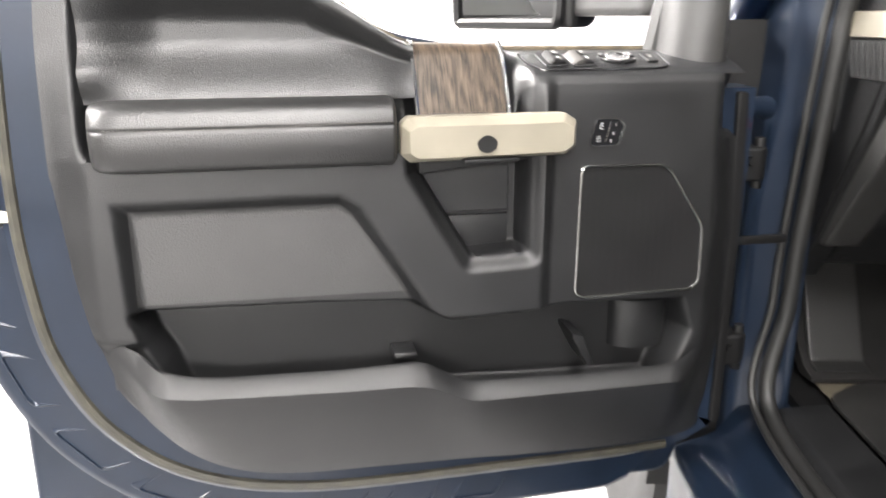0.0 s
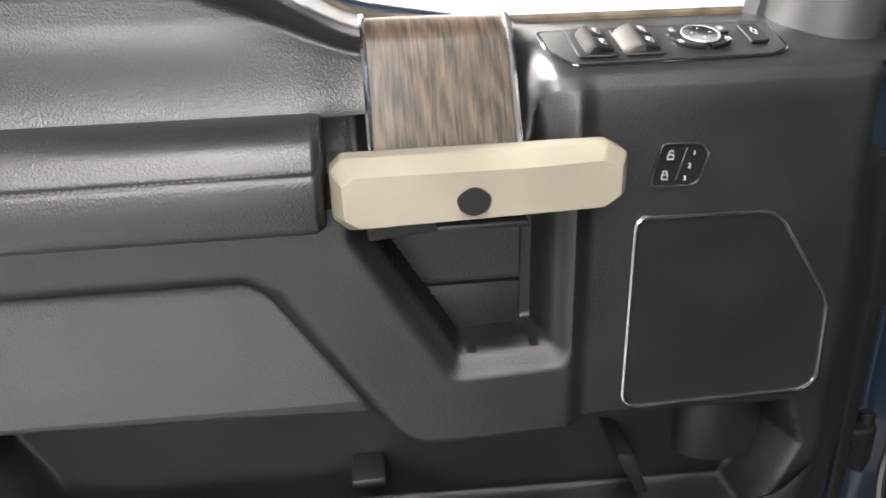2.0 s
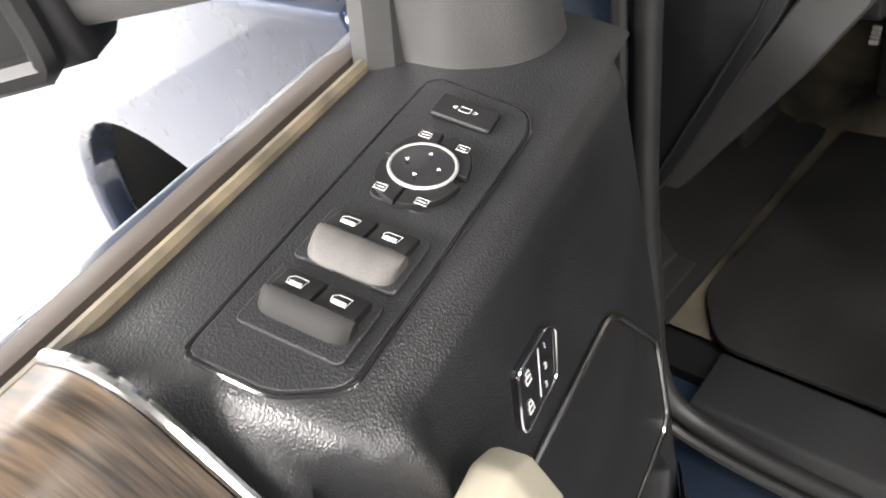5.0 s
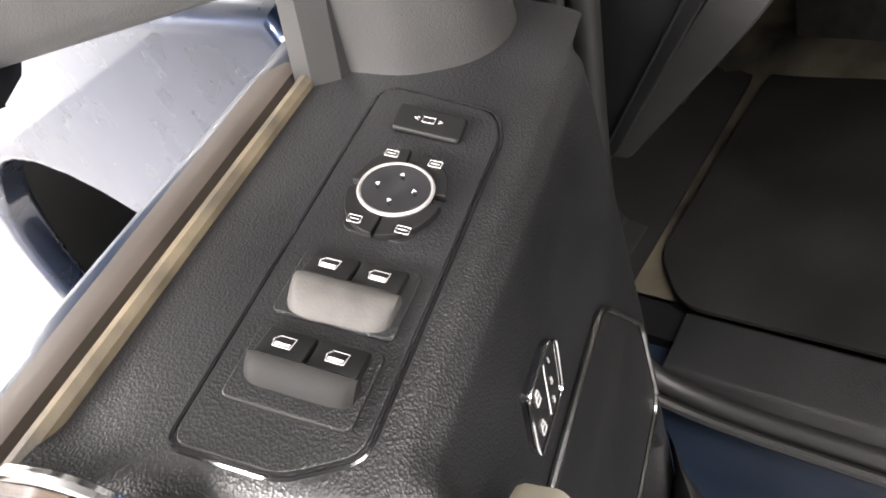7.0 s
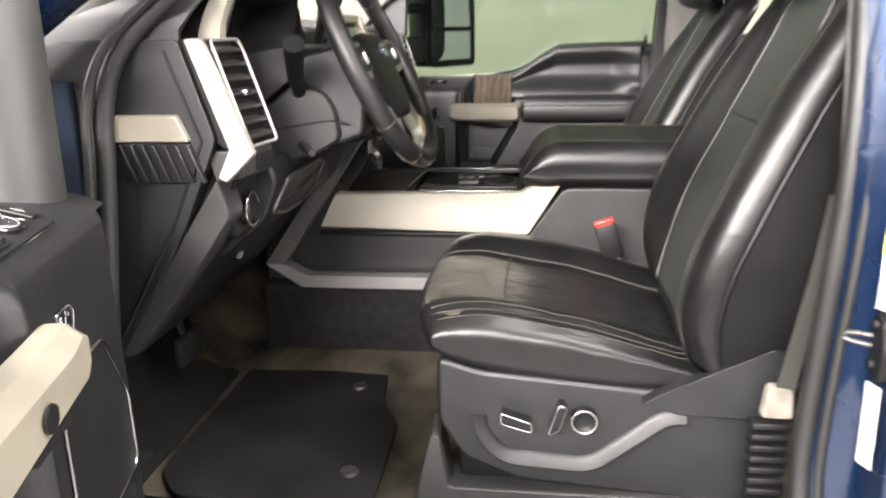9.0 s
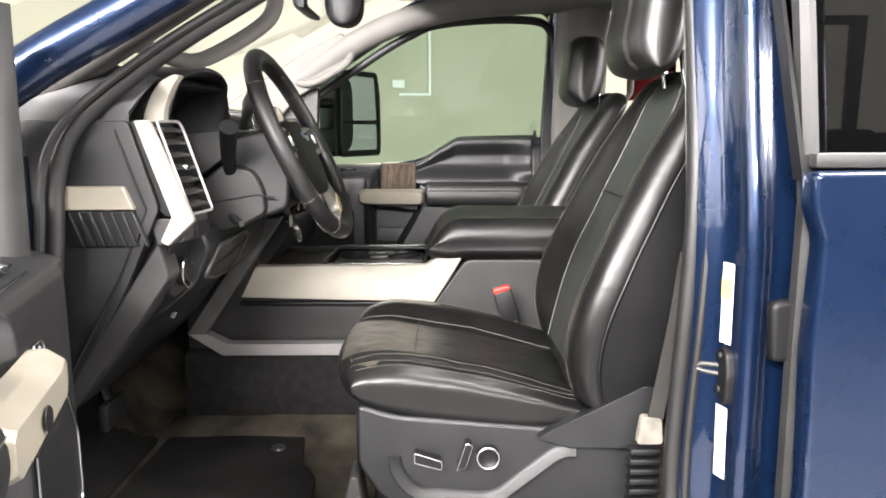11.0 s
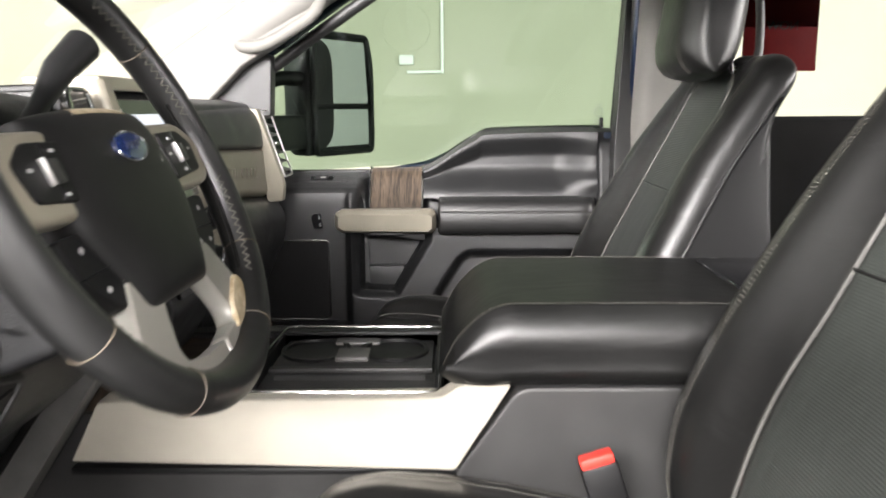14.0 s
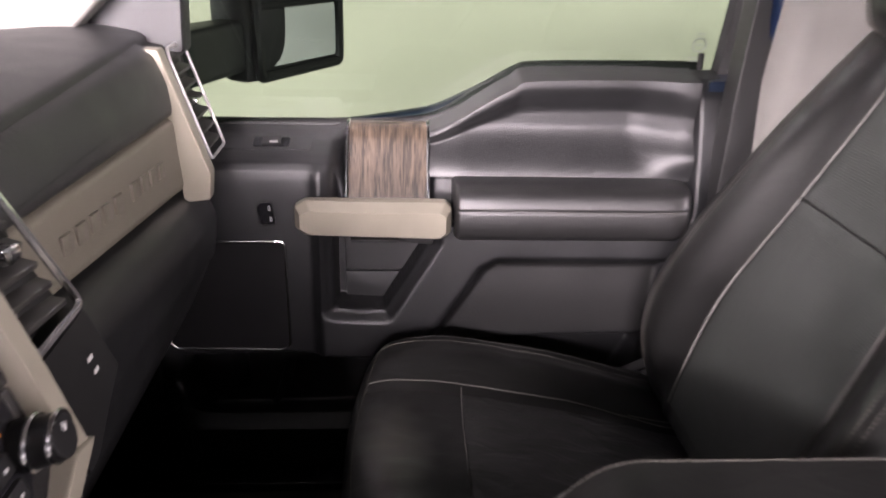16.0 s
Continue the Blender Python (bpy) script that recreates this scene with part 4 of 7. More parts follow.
    part("cubby_liner", prism([(-0.21, 1.224), (-0.166, 1.16), (-0.10, 1.16), (-0.10, 1.224)], 0.046, 0.056, "y", 0.003), PLASTIC, door, "lower leaf of the cubby", xf)
    # speaker
    ring = rounded(SPEAKER, 0.012, 5)
    spk = part("speaker_grille", prism(ring, -0.002, 0.012, "y", 0.003), grille_material(), door, "black perforated speaker grille", xf)
    part("speaker_ring", tube([Vector((u, -0.003, z)) for u, z in ring], 0.0025, 8, True), DIM_CHROME, spk, "satin chrome ring", xf)
    # things that stand in the map pocket floor
    part("pocket_divider", prism([(0.02, 0.985), (0.032, 0.985), (0.012, 1.035), (-0.005, 1.04), (-0.005, 1.032)], 0.0, 0.075, "y", 0.003), PLASTIC, door, "", xf)
    part("bottle_rest", loft([[Vector((0.13 + 0.05 * math.cos(a), 0.065 - 0.03 * math.sin(a), z)) for a in span(0, math.pi, 12)] for z in (0.99, 1.03, 1.07)], closed=False), PLASTIC, door, "", xf)
    part("pocket_clip", box(-0.278, -0.243, 0.02, 0.066, 1.012, 1.023, 0.003), PLASTIC, door, "", xf)
    # window opening: seal, belt line and frame
    belt = [(u, curve_at(u, SILL)) for u in span(-0.70, 0.165, 40)]
    part("window_seal", loft([[Vector((u, d, z + h)) for d, h in ((0.139, -0.012), (0.139, 0.001), (0.142, 0.004), (0.147, 0.003), (0.148, -0.012))] for u, z in belt]), TAN_SEAL if mirror_side > 0 else RUBBER, door, "dusty window seal" if mirror_side > 0 else "black window seal", xf)
    part("window_seal_outer", loft([[Vector((u, d, z + h)) for d, h in ((0.15, -0.03), (0.15, -0.008), (0.158, -0.008), (0.159, 0.0), (0.168, 0.002), (0.20, -0.008), (0.208, -0.03))] for u, z in belt]), RUBBER if mirror_side < 0 else BELT_LINE, door, "outer belt moulding", xf)
    top = [(0.165, 1.462), (0.20, 1.72), (0.13, 1.80), (-0.095, 1.935), (-0.27, 2.01), (-0.70, 2.03), (-0.745, 2.0), (-0.735, 1.56)]
    head = [Vector((u, 0.135 - max(0, z - 1.5) * 0.19, z)) for u, z in (tuple(v) for v in rounded(top, 0.03, 4)[5:-5])]
    head = [Vector((0.165, 0.14, 1.45))] + head + [Vector((-0.735, 0.13, 1.55))]
    part("window_frame", tube(head, 0.022, 8), RUBBER, door, "black window frame", xf)
    # front post of the opening with its channel
    part("channel", tube([(0.158, 0.143, 1.455), (0.178, 0.115, 1.70)], 0.007, 6), TAN_SEAL if mirror_side > 0 else RUBBER, door, "dusty window channel" if mirror_side > 0 else "black window channel", xf)
    # sail cover inside the mirror
    def sail_ring(z):
        k = (z - 1.44)
        c = [(0.158 + 0.03 * k, 0.135), (0.155 + 0.05 * k, 0.09), (0.168 + 0.08 * k, 0.062), (0.195 + 0.08 * k, 0.045), (0.228, 0.045), (0.246, 0.07), (0.252, 0.135)]
        return [Vector((u, d, z)) for u, d in (tuple(v) for v in smooth(c, 4))]
    part("sail_cover", loft([sail_ring(z) for z in ((1.43, 1.438, 1.445, 1.5, 1.6, 1.7, 1.76) if mirror_side > 0 else (1.43, 1.438, 1.445, 1.5, 1.6, 1.66))]), PLASTIC_GREY, door, "charcoal plastic mirror sail cover", xf, 50)
    # switch plate on the shelf
    # hinges, the check strap and a wiring boot
    for z in (0.95, 1.275):
        hinge = part("hinge", prism(rounded([(0.285, 0.075), (0.335, 0.07), (0.352, 0.085), (0.345, 0.115), (0.30, 0.12)], 0.012), z - 0.028, z + 0.028, "z", 0.006, 3), DARK, door, "dark painted steel hinge", xf)
        part("hinge_pin", cyl((0.338, 0.09, z - 0.042), (0.338, 0.09, z + 0.042), 0.009, 0.009, 16, 0.002), DARK, hinge, "", xf)
        part("hinge_bolt", cyl((0.31, 0.07, z + 0.008), (0.31, 0.064, z + 0.008), 0.008, 0.007, 6), DARK, hinge, "worn hinge bolt", xf)
    part("check_strap", box(0.285, 0.41, 0.088, 0.098, 1.135, 1.15, 0.003), DARK, door, "black check strap", xf)
    part("wiring_boot", tube([(0.29, 0.10, 1.36), (0.33, 0.105, 1.365), (0.36, 0.12, 1.36)], [0.018, 0.016, 0.02], 12), PAINT_IN_AND_SHADED_SILL, door, "dark blue wiring boot", xf)
    # outside mirror
    mir = part("mirror_housing", pillow(lambda X, Y, e, s: Vector((0.028 - 0.072 * X + (0.085 * e if s > 0 else -0.015 * e), 0.45 + 0.12 * X + (0.04 * e if s > 0 else 0), 1.657 + 0.172 * Y)), 20, 24, 6), DARK, door, "black towing mirror housing", xf)
    def leaf(x0, x1, z0, z1):
        pts = rounded([(x0, z0), (x1, z0), (x1 - (0.1 if z1 > 1.7 else 0), z1), (x0, z1)], 0.03)
        bm = bmesh.new()
        bm.faces.new([bm.verts.new((0.028 - 0.072 * a - 0.0165, 0.45 + 0.112 * a, z)) for a, z in pts])
        return bm
    part("mirror_rim", tube([Vector((0.028 - 0.072 * a - 0.016, 0.45 + 0.12 * a, z)) for a, z in rounded([(-0.9, 1.492), (0.97, 1.492), (0.97, 1.74), (0.82, 1.825), (-0.9, 1.825)], 0.05)], 0.011, 8, True), DARK, mir, "black mirror rim", xf)
    part("mirror_bar", tube([Vector((0.028 - 0.072 * a - 0.018, 0.45 + 0.12 * a, 1.6235)) for a in (-0.9, 0.97)], 0.007, 8), DARK, mir, "", xf)
    part("mirror_glass", leaf(-0.8, 0.88, 1.632, 1.812), MIRROR, mir, "flat mirror glass", xf)
    part("mirror_glass", leaf(-0.8, 0.88, 1.508, 1.615), MIRROR, mir, "convex mirror glass", xf)
    for z in (1.575, 1.70):
        part("mirror_arm", tube([(0.22, 0.17, z - 0.02), (0.15, 0.26, z), (0.11, 0.36, z)], [0.024, 0.02, 0.02], 10), DARK, mir, "", xf)
    part("arm_cover", prism(rounded([(0.25, 0.165), (0.16, 0.165), (0.09, 0.36), (0.14, 0.38)], 0.02), 1.505, 1.60, "z", 0.015, 3), PLASTIC_GREY, mir, "charcoal mirror arm cover", xf)
    return door


_CACHE = {}


def material_thread():
    if "dark_thread" not in _CACHE:
        _CACHE["dark_thread"] = material("dark_thread", (0.06, 0.055, 0.05), 0.7)
    return _CACHE["dark_thread"]


def grille_material():
    """Black plate with a fine grid of round ribs."""
    if "grille" in _CACHE:
        return _CACHE["grille"]
    m = material("perforated_black_grille", (0.007, 0.007, 0.0073), 0.5, spec=0.25)
    nt = m.node_tree
    b = nt.nodes["Principled BSDF"]
    tc = nt.nodes.new("ShaderNodeTexCoord")
    v = nt.nodes.new("ShaderNodeTexVoronoi")
    v.inputs["Scale"].default_value, v.inputs["Randomness"].default_value = 330, 0.0
    nt.links.new(tc.outputs["Object"], v.inputs["Vector"])
    st = nt.nodes.new("ShaderNodeMath")
    st.operation = "GREATER_THAN"
    st.inputs[1].default_value = 0.42
    nt.links.new(v.outputs["Distance"], st.inputs[0])
    bump = nt.nodes.new("ShaderNodeBump")
    bump.inputs["Strength"].default_value, bump.inputs["Distance"].default_value = 0.7, 0.001
    nt.links.new(st.outputs[0], bump.inputs["Height"])
    nt.links.new(bump.outputs["Normal"], b.inputs["Normal"])
    _CACHE["grille"] = m
    return m


open_door = front_door(XF_OPEN, "open driver door with black trim and walnut strip", "driver_door", 1)
shut_door = front_door(XF_SHUT, "closed passenger door with black trim and walnut strip", "passenger_door", -1)
pane = bmesh.new()
pane.faces.new([pane.verts.new(XF_SHUT @ Vector((u, 0.137 - max(0, z - 1.5) * 0.19, z))) for u, z in ((-0.73, 1.55), (-0.40, 1.55), (-0.25, 1.475), (0.16, 1.455), (0.2, 1.72), (0.13, 1.79), (-0.1, 1.925), (-0.27, 2.0), (-0.73, 2.02))])
window_glass = part("window_pane", pane, GLASS_GREEN, shut_door, "green tinted side window")
window_glass.visible_shadow = False


# ---- seats ----
def table(x, pts):
    """Smooth y at x through points with rising x."""
    xs, ys = zip(*pts)
    if x <= xs[0]:
        return ys[0]
    if x >= xs[-1]:
        return ys[-1]
    i = max(k for k in range(len(xs) - 1) if xs[k] <= x)
    s = (x - xs[i]) / (xs[i + 1] - xs[i])
    def slope(k):
        a, b = max(0, k - 1), min(len(xs) - 1, k + 1)
        return (ys[b] - ys[a]) / (xs[b] - xs[a])
    w = xs[i + 1] - xs[i]
    return (2 * s ** 3 - 3 * s * s + 1) * ys[i] + (s ** 3 - 2 * s * s + s) * w * slope(i) + (3 * s * s - 2 * s ** 3) * ys[i + 1] + (s ** 3 - s * s) * w * slope(i + 1)


BACK_CENTRE = [(0.0, 0.036), (0.1, 0.05), (0.2, 0.058), (0.37, 0.054), (0.5, 0.046), (0.65, 0.04)]
BACK_BOLSTER = [(0.0, 0.038), (0.03, 0.064), (0.075, 0.09), (0.15, 0.107), (0.25, 0.106), (0.337, 0.099), (0.4375, 0.088), (0.53, 0.07), (0.6, 0.054), (0.65, 0.045)]
BACK_WIDTH = [(0.0, 0.268), (0.08, 0.286), (0.2, 0.288), (0.35, 0.268), (0.45, 0.252), (0.55, 0.24), (0.65, 0.232)]


def front_seat(side, label):
    """A front seat; side 1 driver, -1 passenger (mirrored about the centre line)."""
    xf = flip(side)
    cx = 0.958
    seat = thing("front_seat", (cx if side > 0 else 2 * XC - cx, 0.55, 0.86), label, "car seat", "front seats")
    # cushion: dished centre, soft bolsters whose covers sag in long folds
    def cushion(X, Y, e, s, lift=0.0):
        e = (max(0, 1 - abs(X) ** 4.2)) ** (1 / 4.2) * (max(0, 1 - abs(Y) ** 2.9)) ** (1 / 2.9)
        x = cx + 0.285 * X
        y = 0.60 + 0.266 * Y - 0.05 * abs(X) ** 2.6 * step(Y, 0.0, 1.0)
        dip = -0.19 * max(0.0, 0.82 - y) + 0.014
        if s < 0:
            return Vector((x, y, 1.135 + 0.6 * dip - (0.066 - 0.02 * step(-Y, 0, 1)) * e))
        a = abs(X)
        fold = 0.0035 * math.exp(-((a - 0.9) / 0.03) ** 2) - 0.003 * math.exp(-((a - 0.845) / 0.02) ** 2) + 0.002 * math.exp(-((a - 0.8) / 0.02) ** 2)
        top = 0.024 + 0.044 * step(a, 0.46, 0.74) - 0.006 * step(a, 0.8, 1.0) - 0.018 * step(-Y, -0.1, 0.9) * step(a, 0.55, 0.8) - 0.004 * step(-Y, 0.2, 1.0) - 0.006 * step(Y, 0.55, 1)
        top += fold * step(Y, -0.9, -0.4) * (1 + 0.5 * noise.noise((Y * 4, a * 3, 7.0)))
        top += 0.0022 * noise.noise((X * 5 + 3, Y * 5, 1.0)) + 0.0014 * noise.noise((X * 13, Y * 9, 4.0))
        return Vector((x, y, 1.135 + dip * (0.6 + 0.4 * e) + top * e + lift))
    cush = part("cushion", pillow(cushion, 84, 64, 2.9), LEATHER, seat, "creased black leather cushion", xf, 60)
    ev = lambda X, Y, p=2.9: (max(0, 1 - abs(X) ** p) * max(0, 1 - abs(Y) ** p)) ** (1 / p)
    def on_cushion(X, Y, lift=0.0):
        return cushion(X, Y, ev(X, Y), 1, lift)
    for y0, y1, name, mt in ((0.42, 0.95, "front_panel", LEATHER_WORN if side > 0 else LEATHER), (-0.84, 0.405, "centre_panel", LEATHER_CREASED)):
        part(name, sheet(lambda X, Y: on_cushion(X * (1 - 0.12 * step(-Y, 0.1, 0.9)), Y, 0.003 * (1 - (2 * abs(X)) ** 8 if abs(X) < 0.5 else -0.2)), span(-0.53, 0.53, 36), span(y0, y1, 36)), mt, cush, "worn grey-black leather panel" if mt is LEATHER_WORN else "creased black leather panel", xf, 60)
    for sx in (-1, 1):
        part("piping", tube([on_cushion(sx * (0.545 - 0.06 * step(-Y, 0.1, 0.9)), Y, 0.001) for Y in span(-0.86, 0.94, 40)], 0.0013, 6), SEAM, cush, "grey piping", xf)
        for a0 in (0.80, 0.85, 0.915):
            pts = [on_cushion(sx * (a0 - 0.02 * step(-Y, 0.3, 0.9)), Y, 0.001) for Y in span(-0.85, 0.955, 70)]
            part("stitching", stitches(pts, 0.0007), THREAD, cush, "pale double stitching", xf)
    part("nose_stitching", stitches([on_cushion(X, 0.962 - 0.05 * X * X, 0.0008) for X in span(-0.8, 0.8, 40)], 0.0006), THREAD, cush, "pale stitching", xf)
    if side > 0:
        def fray(a, Y):
            w = 0.075 * (1 - abs(2 * (Y - 0.72) / 0.18 - 1) ** 2.2) * (0.75 + 0.5 * noise.noise((Y * 40, 0, 2)))
            return on_cushion(-0.855 - w * a, Y, 0.0012)
        part("frayed_patch", sheet(fray, span(0, 1, 8), span(0.72, 0.9, 30)), TAN_WORN, cush, "frayed tan edge of the leather", xf, 60)
    part("cross_seam", tube([on_cushion(X, 0.412, 0.0004) for X in span(-0.53, 0.53, 24)], 0.0011, 6), SEAM, cush, "grey cross seam", xf)
    part("cushion_gusset", tube([on_cushion(sx_ * 0.52, -0.55 - 0.3 * abs(k), 0.001) for sx_, k in ((-1, 0.9), (-1, 0.5), (-1, 0.0))], 0.0012, 6), SEAM, cush, "grey seam at the rear corner", xf)
    # backrest: a lofted section with a padded centre, round bolsters and flat flanks
    bc = 0.928 if side > 0 else 0.955
    lean = 0.36 if side > 0 else 0.395
    up = Vector((0, -lean, math.sqrt(1 - lean * lean)))
    out, foot = Vector((0, up.z, lean)), Vector((0, 0.375 if side > 0 else 0.365, 1.10))
    def rounding(h):
        s = max(0.0, (h - 0.585) / 0.062)
        return math.sqrt(max(0.0, 1 - min(1, s) ** 2.4))
    sections = {}
    def half_section(h):
        key = round(h, 4)
        if key not in sections:
            tc, tb, g = table(h, BACK_CENTRE), table(h, BACK_BOLSTER), rounding(h)
            d = tb - tc
            B = -min(0.14, max(0.012, 0.02 + (0.53 - h) * 0.45))
            pts = [(0, tc), (0.2, tc + 0.0008), (0.36, tc + 0.003), (0.46, tc + 0.004), (0.52, tc + 0.008), (0.6, tc + 0.45 * d), (0.69, tc + 0.84 * d), (0.78, tb), (0.86, tb - 0.002), (0.92, tb - 0.006), (0.965, tb - 0.014), (0.992, tb - 0.026), (1.003, tb - 0.040), (1.0, tb - 0.050), (0.984, tb - 0.056), (0.955, (tb - 0.056 + B) / 2), (0.87, B + 0.018), (0.8, B + 0.004), (0.5, B), (0, B)]
            fine = [(v.x, 0.015 + (v.y - 0.015) * (0.12 + 0.88 * g)) for v in smooth([(a, t, 0) for a, t in pts], 3)]
            sections[key] = fine, ([a for a, t in fine[:33]], [t for a, t in fine[:33]])
        return sections[key]
    def width(h):
        return table(h, BACK_WIDTH) * (0.74 + 0.26 * rounding(h))
    def place(X, h, t):
        return Vector((bc + width(h) * X, 0, 0)) + foot + up * h + out * t
    def on_back(X, h, lift=0.0):
        A, T = half_section(h)[1]
        wave = 0.0006 * noise.noise((X * 4, h * 14, 2.0)) * (abs(X) < 0.97)
        return place(X, h, float(np.interp(abs(X), A, T)) + wave + lift)
    levels = span(0.0, 0.585, 44) + [0.60, 0.612, 0.622, 0.63, 0.637, 0.642, 0.6455, 0.647]
    rings = []
    for h in levels:
        fine = half_section(h)[0]
        rings.append([place(a, h, t) if k > 32 else on_back(a, h) for k, (a, t) in enumerate(fine)] + [place(-a, h, t) if k > 32 else on_back(-a, h) for k, (a, t) in list(enumerate(fine))[-2:0:-1]])
    rest = part("backrest", loft(rings), LEATHER, seat, "black leather backrest with bolsters", xf, 60)
    part("lower_insert", sheet(lambda X, h: on_back(X * (1 - 0.06 * step(h, 0.2, 0.37)), h, 0.0016 - 0.0035 * step(abs(X), 0.485, 0.5)), span(-0.5, 0.5, 36), span(0.02, 0.368, 36)), RIBBED, rest, "finely ribbed black leather insert", xf, 60)
    def upper(X, h):
        k = step(h, 0.37, 0.6)
        corner = 1 - 0.28 * step(h, 0.545, 0.605) ** 2
        return on_back(X * (0.94 + 0.02 * k) * corner, h, 0.002 - 0.0035 * step(abs(X), 0.485, 0.5))
    part("upper_insert", sheet(upper, span(-0.5, 0.5, 36), span(0.3705, 0.605, 26)), RIBBED, rest, "finely ribbed black leather upper insert", xf, 60)
    for sx in (-1, 1):
        edge = [on_back(sx * (0.505 - 0.03 * step(h, 0.2, 0.37) - 0.13 * step(h, 0.555, 0.61) ** 2), h, 0.0006) for h in span(0.02, 0.612, 70)]
        part("piping", tube(edge, 0.0018, 6), SEAM, rest, "grey piping", xf)
        for a0 in (0.80, 0.845):
            part("stitching", stitches([on_back(sx * a0, h, 0.0008) for h in span(0.015, 0.612, 80)], 0.00045), THREAD, rest, "pale double stitching", xf)
        # Flank in a dimmer black than the leather, in place of its shade.
        part("flank_panel", loft([[place(sx * (1.0 - 0.013 * (1 - k) - 0.085 * (1 - k) ** 2), h, B + (table(h, BACK_BOLSTER) - 0.058 - B) * k) for k in span(0, 1, 8)] for h, B in ((h_, 0.02 - min(0.14, max(0.012, 0.02 + (0.53 - h_) * 0.45))) for h_ in span(0.02, 0.575, 32))], closed=False), SIDE_DIMMED, rest, "matt black side panel, dimmed for shade", xf, 60)
        part("side_seam", tube([place(sx * 0.99, h, table(h, BACK_BOLSTER) - 0.054) for h in span(0.01, 0.55, 50)], 0.0022, 6), DARK, rest, "dark side seam", xf)
    part("notch_seam", tube([on_back(X, 0.3695 - 0.004 * X * X, 0.0006) for X in span(-0.47, 0.47, 24)], 0.0022, 6), LEATHER, rest, "folded cross seam", xf)
    # headrest on two bright posts, set forward of the backrest
    hy, hz = (0.25, 1.805) if side > 0 else (0.205, 1.772)
    hup, hout = Vector((0, -0.16, 0.987)), Vector((0, 0.987, 0.16))
    hc = Vector((0, hy, hz))
    hx = bc - 0.02 if side > 0 else bc
    def head(X, Y, e, s):
        p = Vector((hx + (0.14 if side > 0 else 0.128) * X * (1 - 0.07 * Y), 0, 0)) + hc + hup * (0.098 * Y + 0.012 * (1 - X * X) * Y)
        dent = 0.008 * math.exp(-(Y / 0.5) ** 2) * (1 - X * X)
        return p + hout * ((0.066 + 0.006 * (1 - X * X) - dent) * e if s > 0 else -0.06 * e)
    hr = part("headrest", pillow(head, 40, 36, 2.7), LEATHER, seat, "black leather headrest", xf, 60)
    for sx in (-1, 1):
        for X0 in (0.58, 0.64):
            part("stitching", stitches([head(sx * X0, Y, ev(X0, Y, 2.7), 1) + hout * 0.0008 for Y in span(-0.97, 0.97, 50)], 0.0007), THREAD, hr, "pale stitching", xf)
        q = Vector((hx + sx * 0.066, 0, 0))
        low = q + foot + up * 0.60 + out * 0.034
        top = Vector((q.x, low.y + 0.012, hz - 0.06))
        part("headrest_post", cyl(low, top, 0.0066), CHROME, seat, "chrome headrest post", xf)
        base = q + foot + up * 0.630 + out * 0.03
        part("post_collar", loft([[base + Vector((r * math.cos(a), r * 0.8 * math.sin(a), 0)) + up * z for a in span(0, 2 * math.pi, 20)[:-1]] for r, z in ((0.024, -0.004), (0.024, 0.009), (0.020, 0.014), (0.011, 0.016))]), DARK, seat, "black post collar", xf)
    # side valance with seat controls
    val = [(0.808, 1.116), (0.74, 1.094), (0.46, 1.07), (0.30, 1.157), (0.283, 1.15), (0.30, 0.872), (0.50, 0.885), (0.676, 0.899), (0.768, 0.937), (0.809, 1.003)]
    vala = part("side_valance", prism(rounded(val, 0.018, 4), 0.674, 0.70, "x", 0.009, 4), PLASTIC, seat, "grained black plastic side valance", xf)
    line = rounded([(0.735, 1.088), (0.739, 0.992), (0.70, 0.947), (0.56, 0.938), (0.44, 1.034), (0.31, 1.016)], 0.026, 5)[6:-6]
    def ledge(i):
        a, b = Vector(line[max(0, i - 1)]), Vector(line[min(len(line) - 1, i + 1)])
        n = Vector((-(b - a).y, (b - a).x)).normalized()
        return [Vector((x, line[i][0] - n.x * o, line[i][1] - n.y * o)) for o, x in ((0.012, 0.675), (0.010, 0.671), (0.004, 0.666), (-0.010, 0.6615), (-0.0135, 0.6625), (-0.015, 0.675))]
    part("valance_band", loft([ledge(i) for i in range(len(line))]), PLASTIC, vala, "raised edge", xf, 30)
    part("recliner_cover", prism(rounded([(0.488, 1.058), (0.46, 1.076), (0.297, 1.157), (0.275, 1.15), (0.29, 1.038), (0.43, 1.042)], 0.008, 3), 0.650, 0.676, "x", 0.007, 3), PLASTIC, vala, "raised recliner cover", xf)
    for pts, nm in (([(0.703, 1.016), (0.655, 1.003), (0.655, 1.018), (0.703, 1.034)], "slide_switch"), ([(0.628, 1.000), (0.612, 1.008), (0.60, 1.048), (0.612, 1.052)], "recline_switch")):
        sw = part(nm, prism(rounded(pts, 0.004, 3), 0.645, 0.676, "x", 0.004, 3), DARK, vala, "", xf)
        part("switch_edge", tube([Vector((0.647, a, b)) for a, b in rounded(pts, 0.004, 3)], 0.0009, 6, True), SATIN, sw, "bright edge", xf)
    lum = part("lumbar_switch", loft([[Vector((x, 0.572 + r * math.cos(a), 1.02 + r * math.sin(a))) for a in span(0, 2 * math.pi, 28)[:-1]] for x, r in ((0.676, 0.021), (0.657, 0.019), (0.656, 0.0165), (0.659, 0.012), (0.6595, 0.003))]), DARK, vala, "black round lumbar switch", xf)
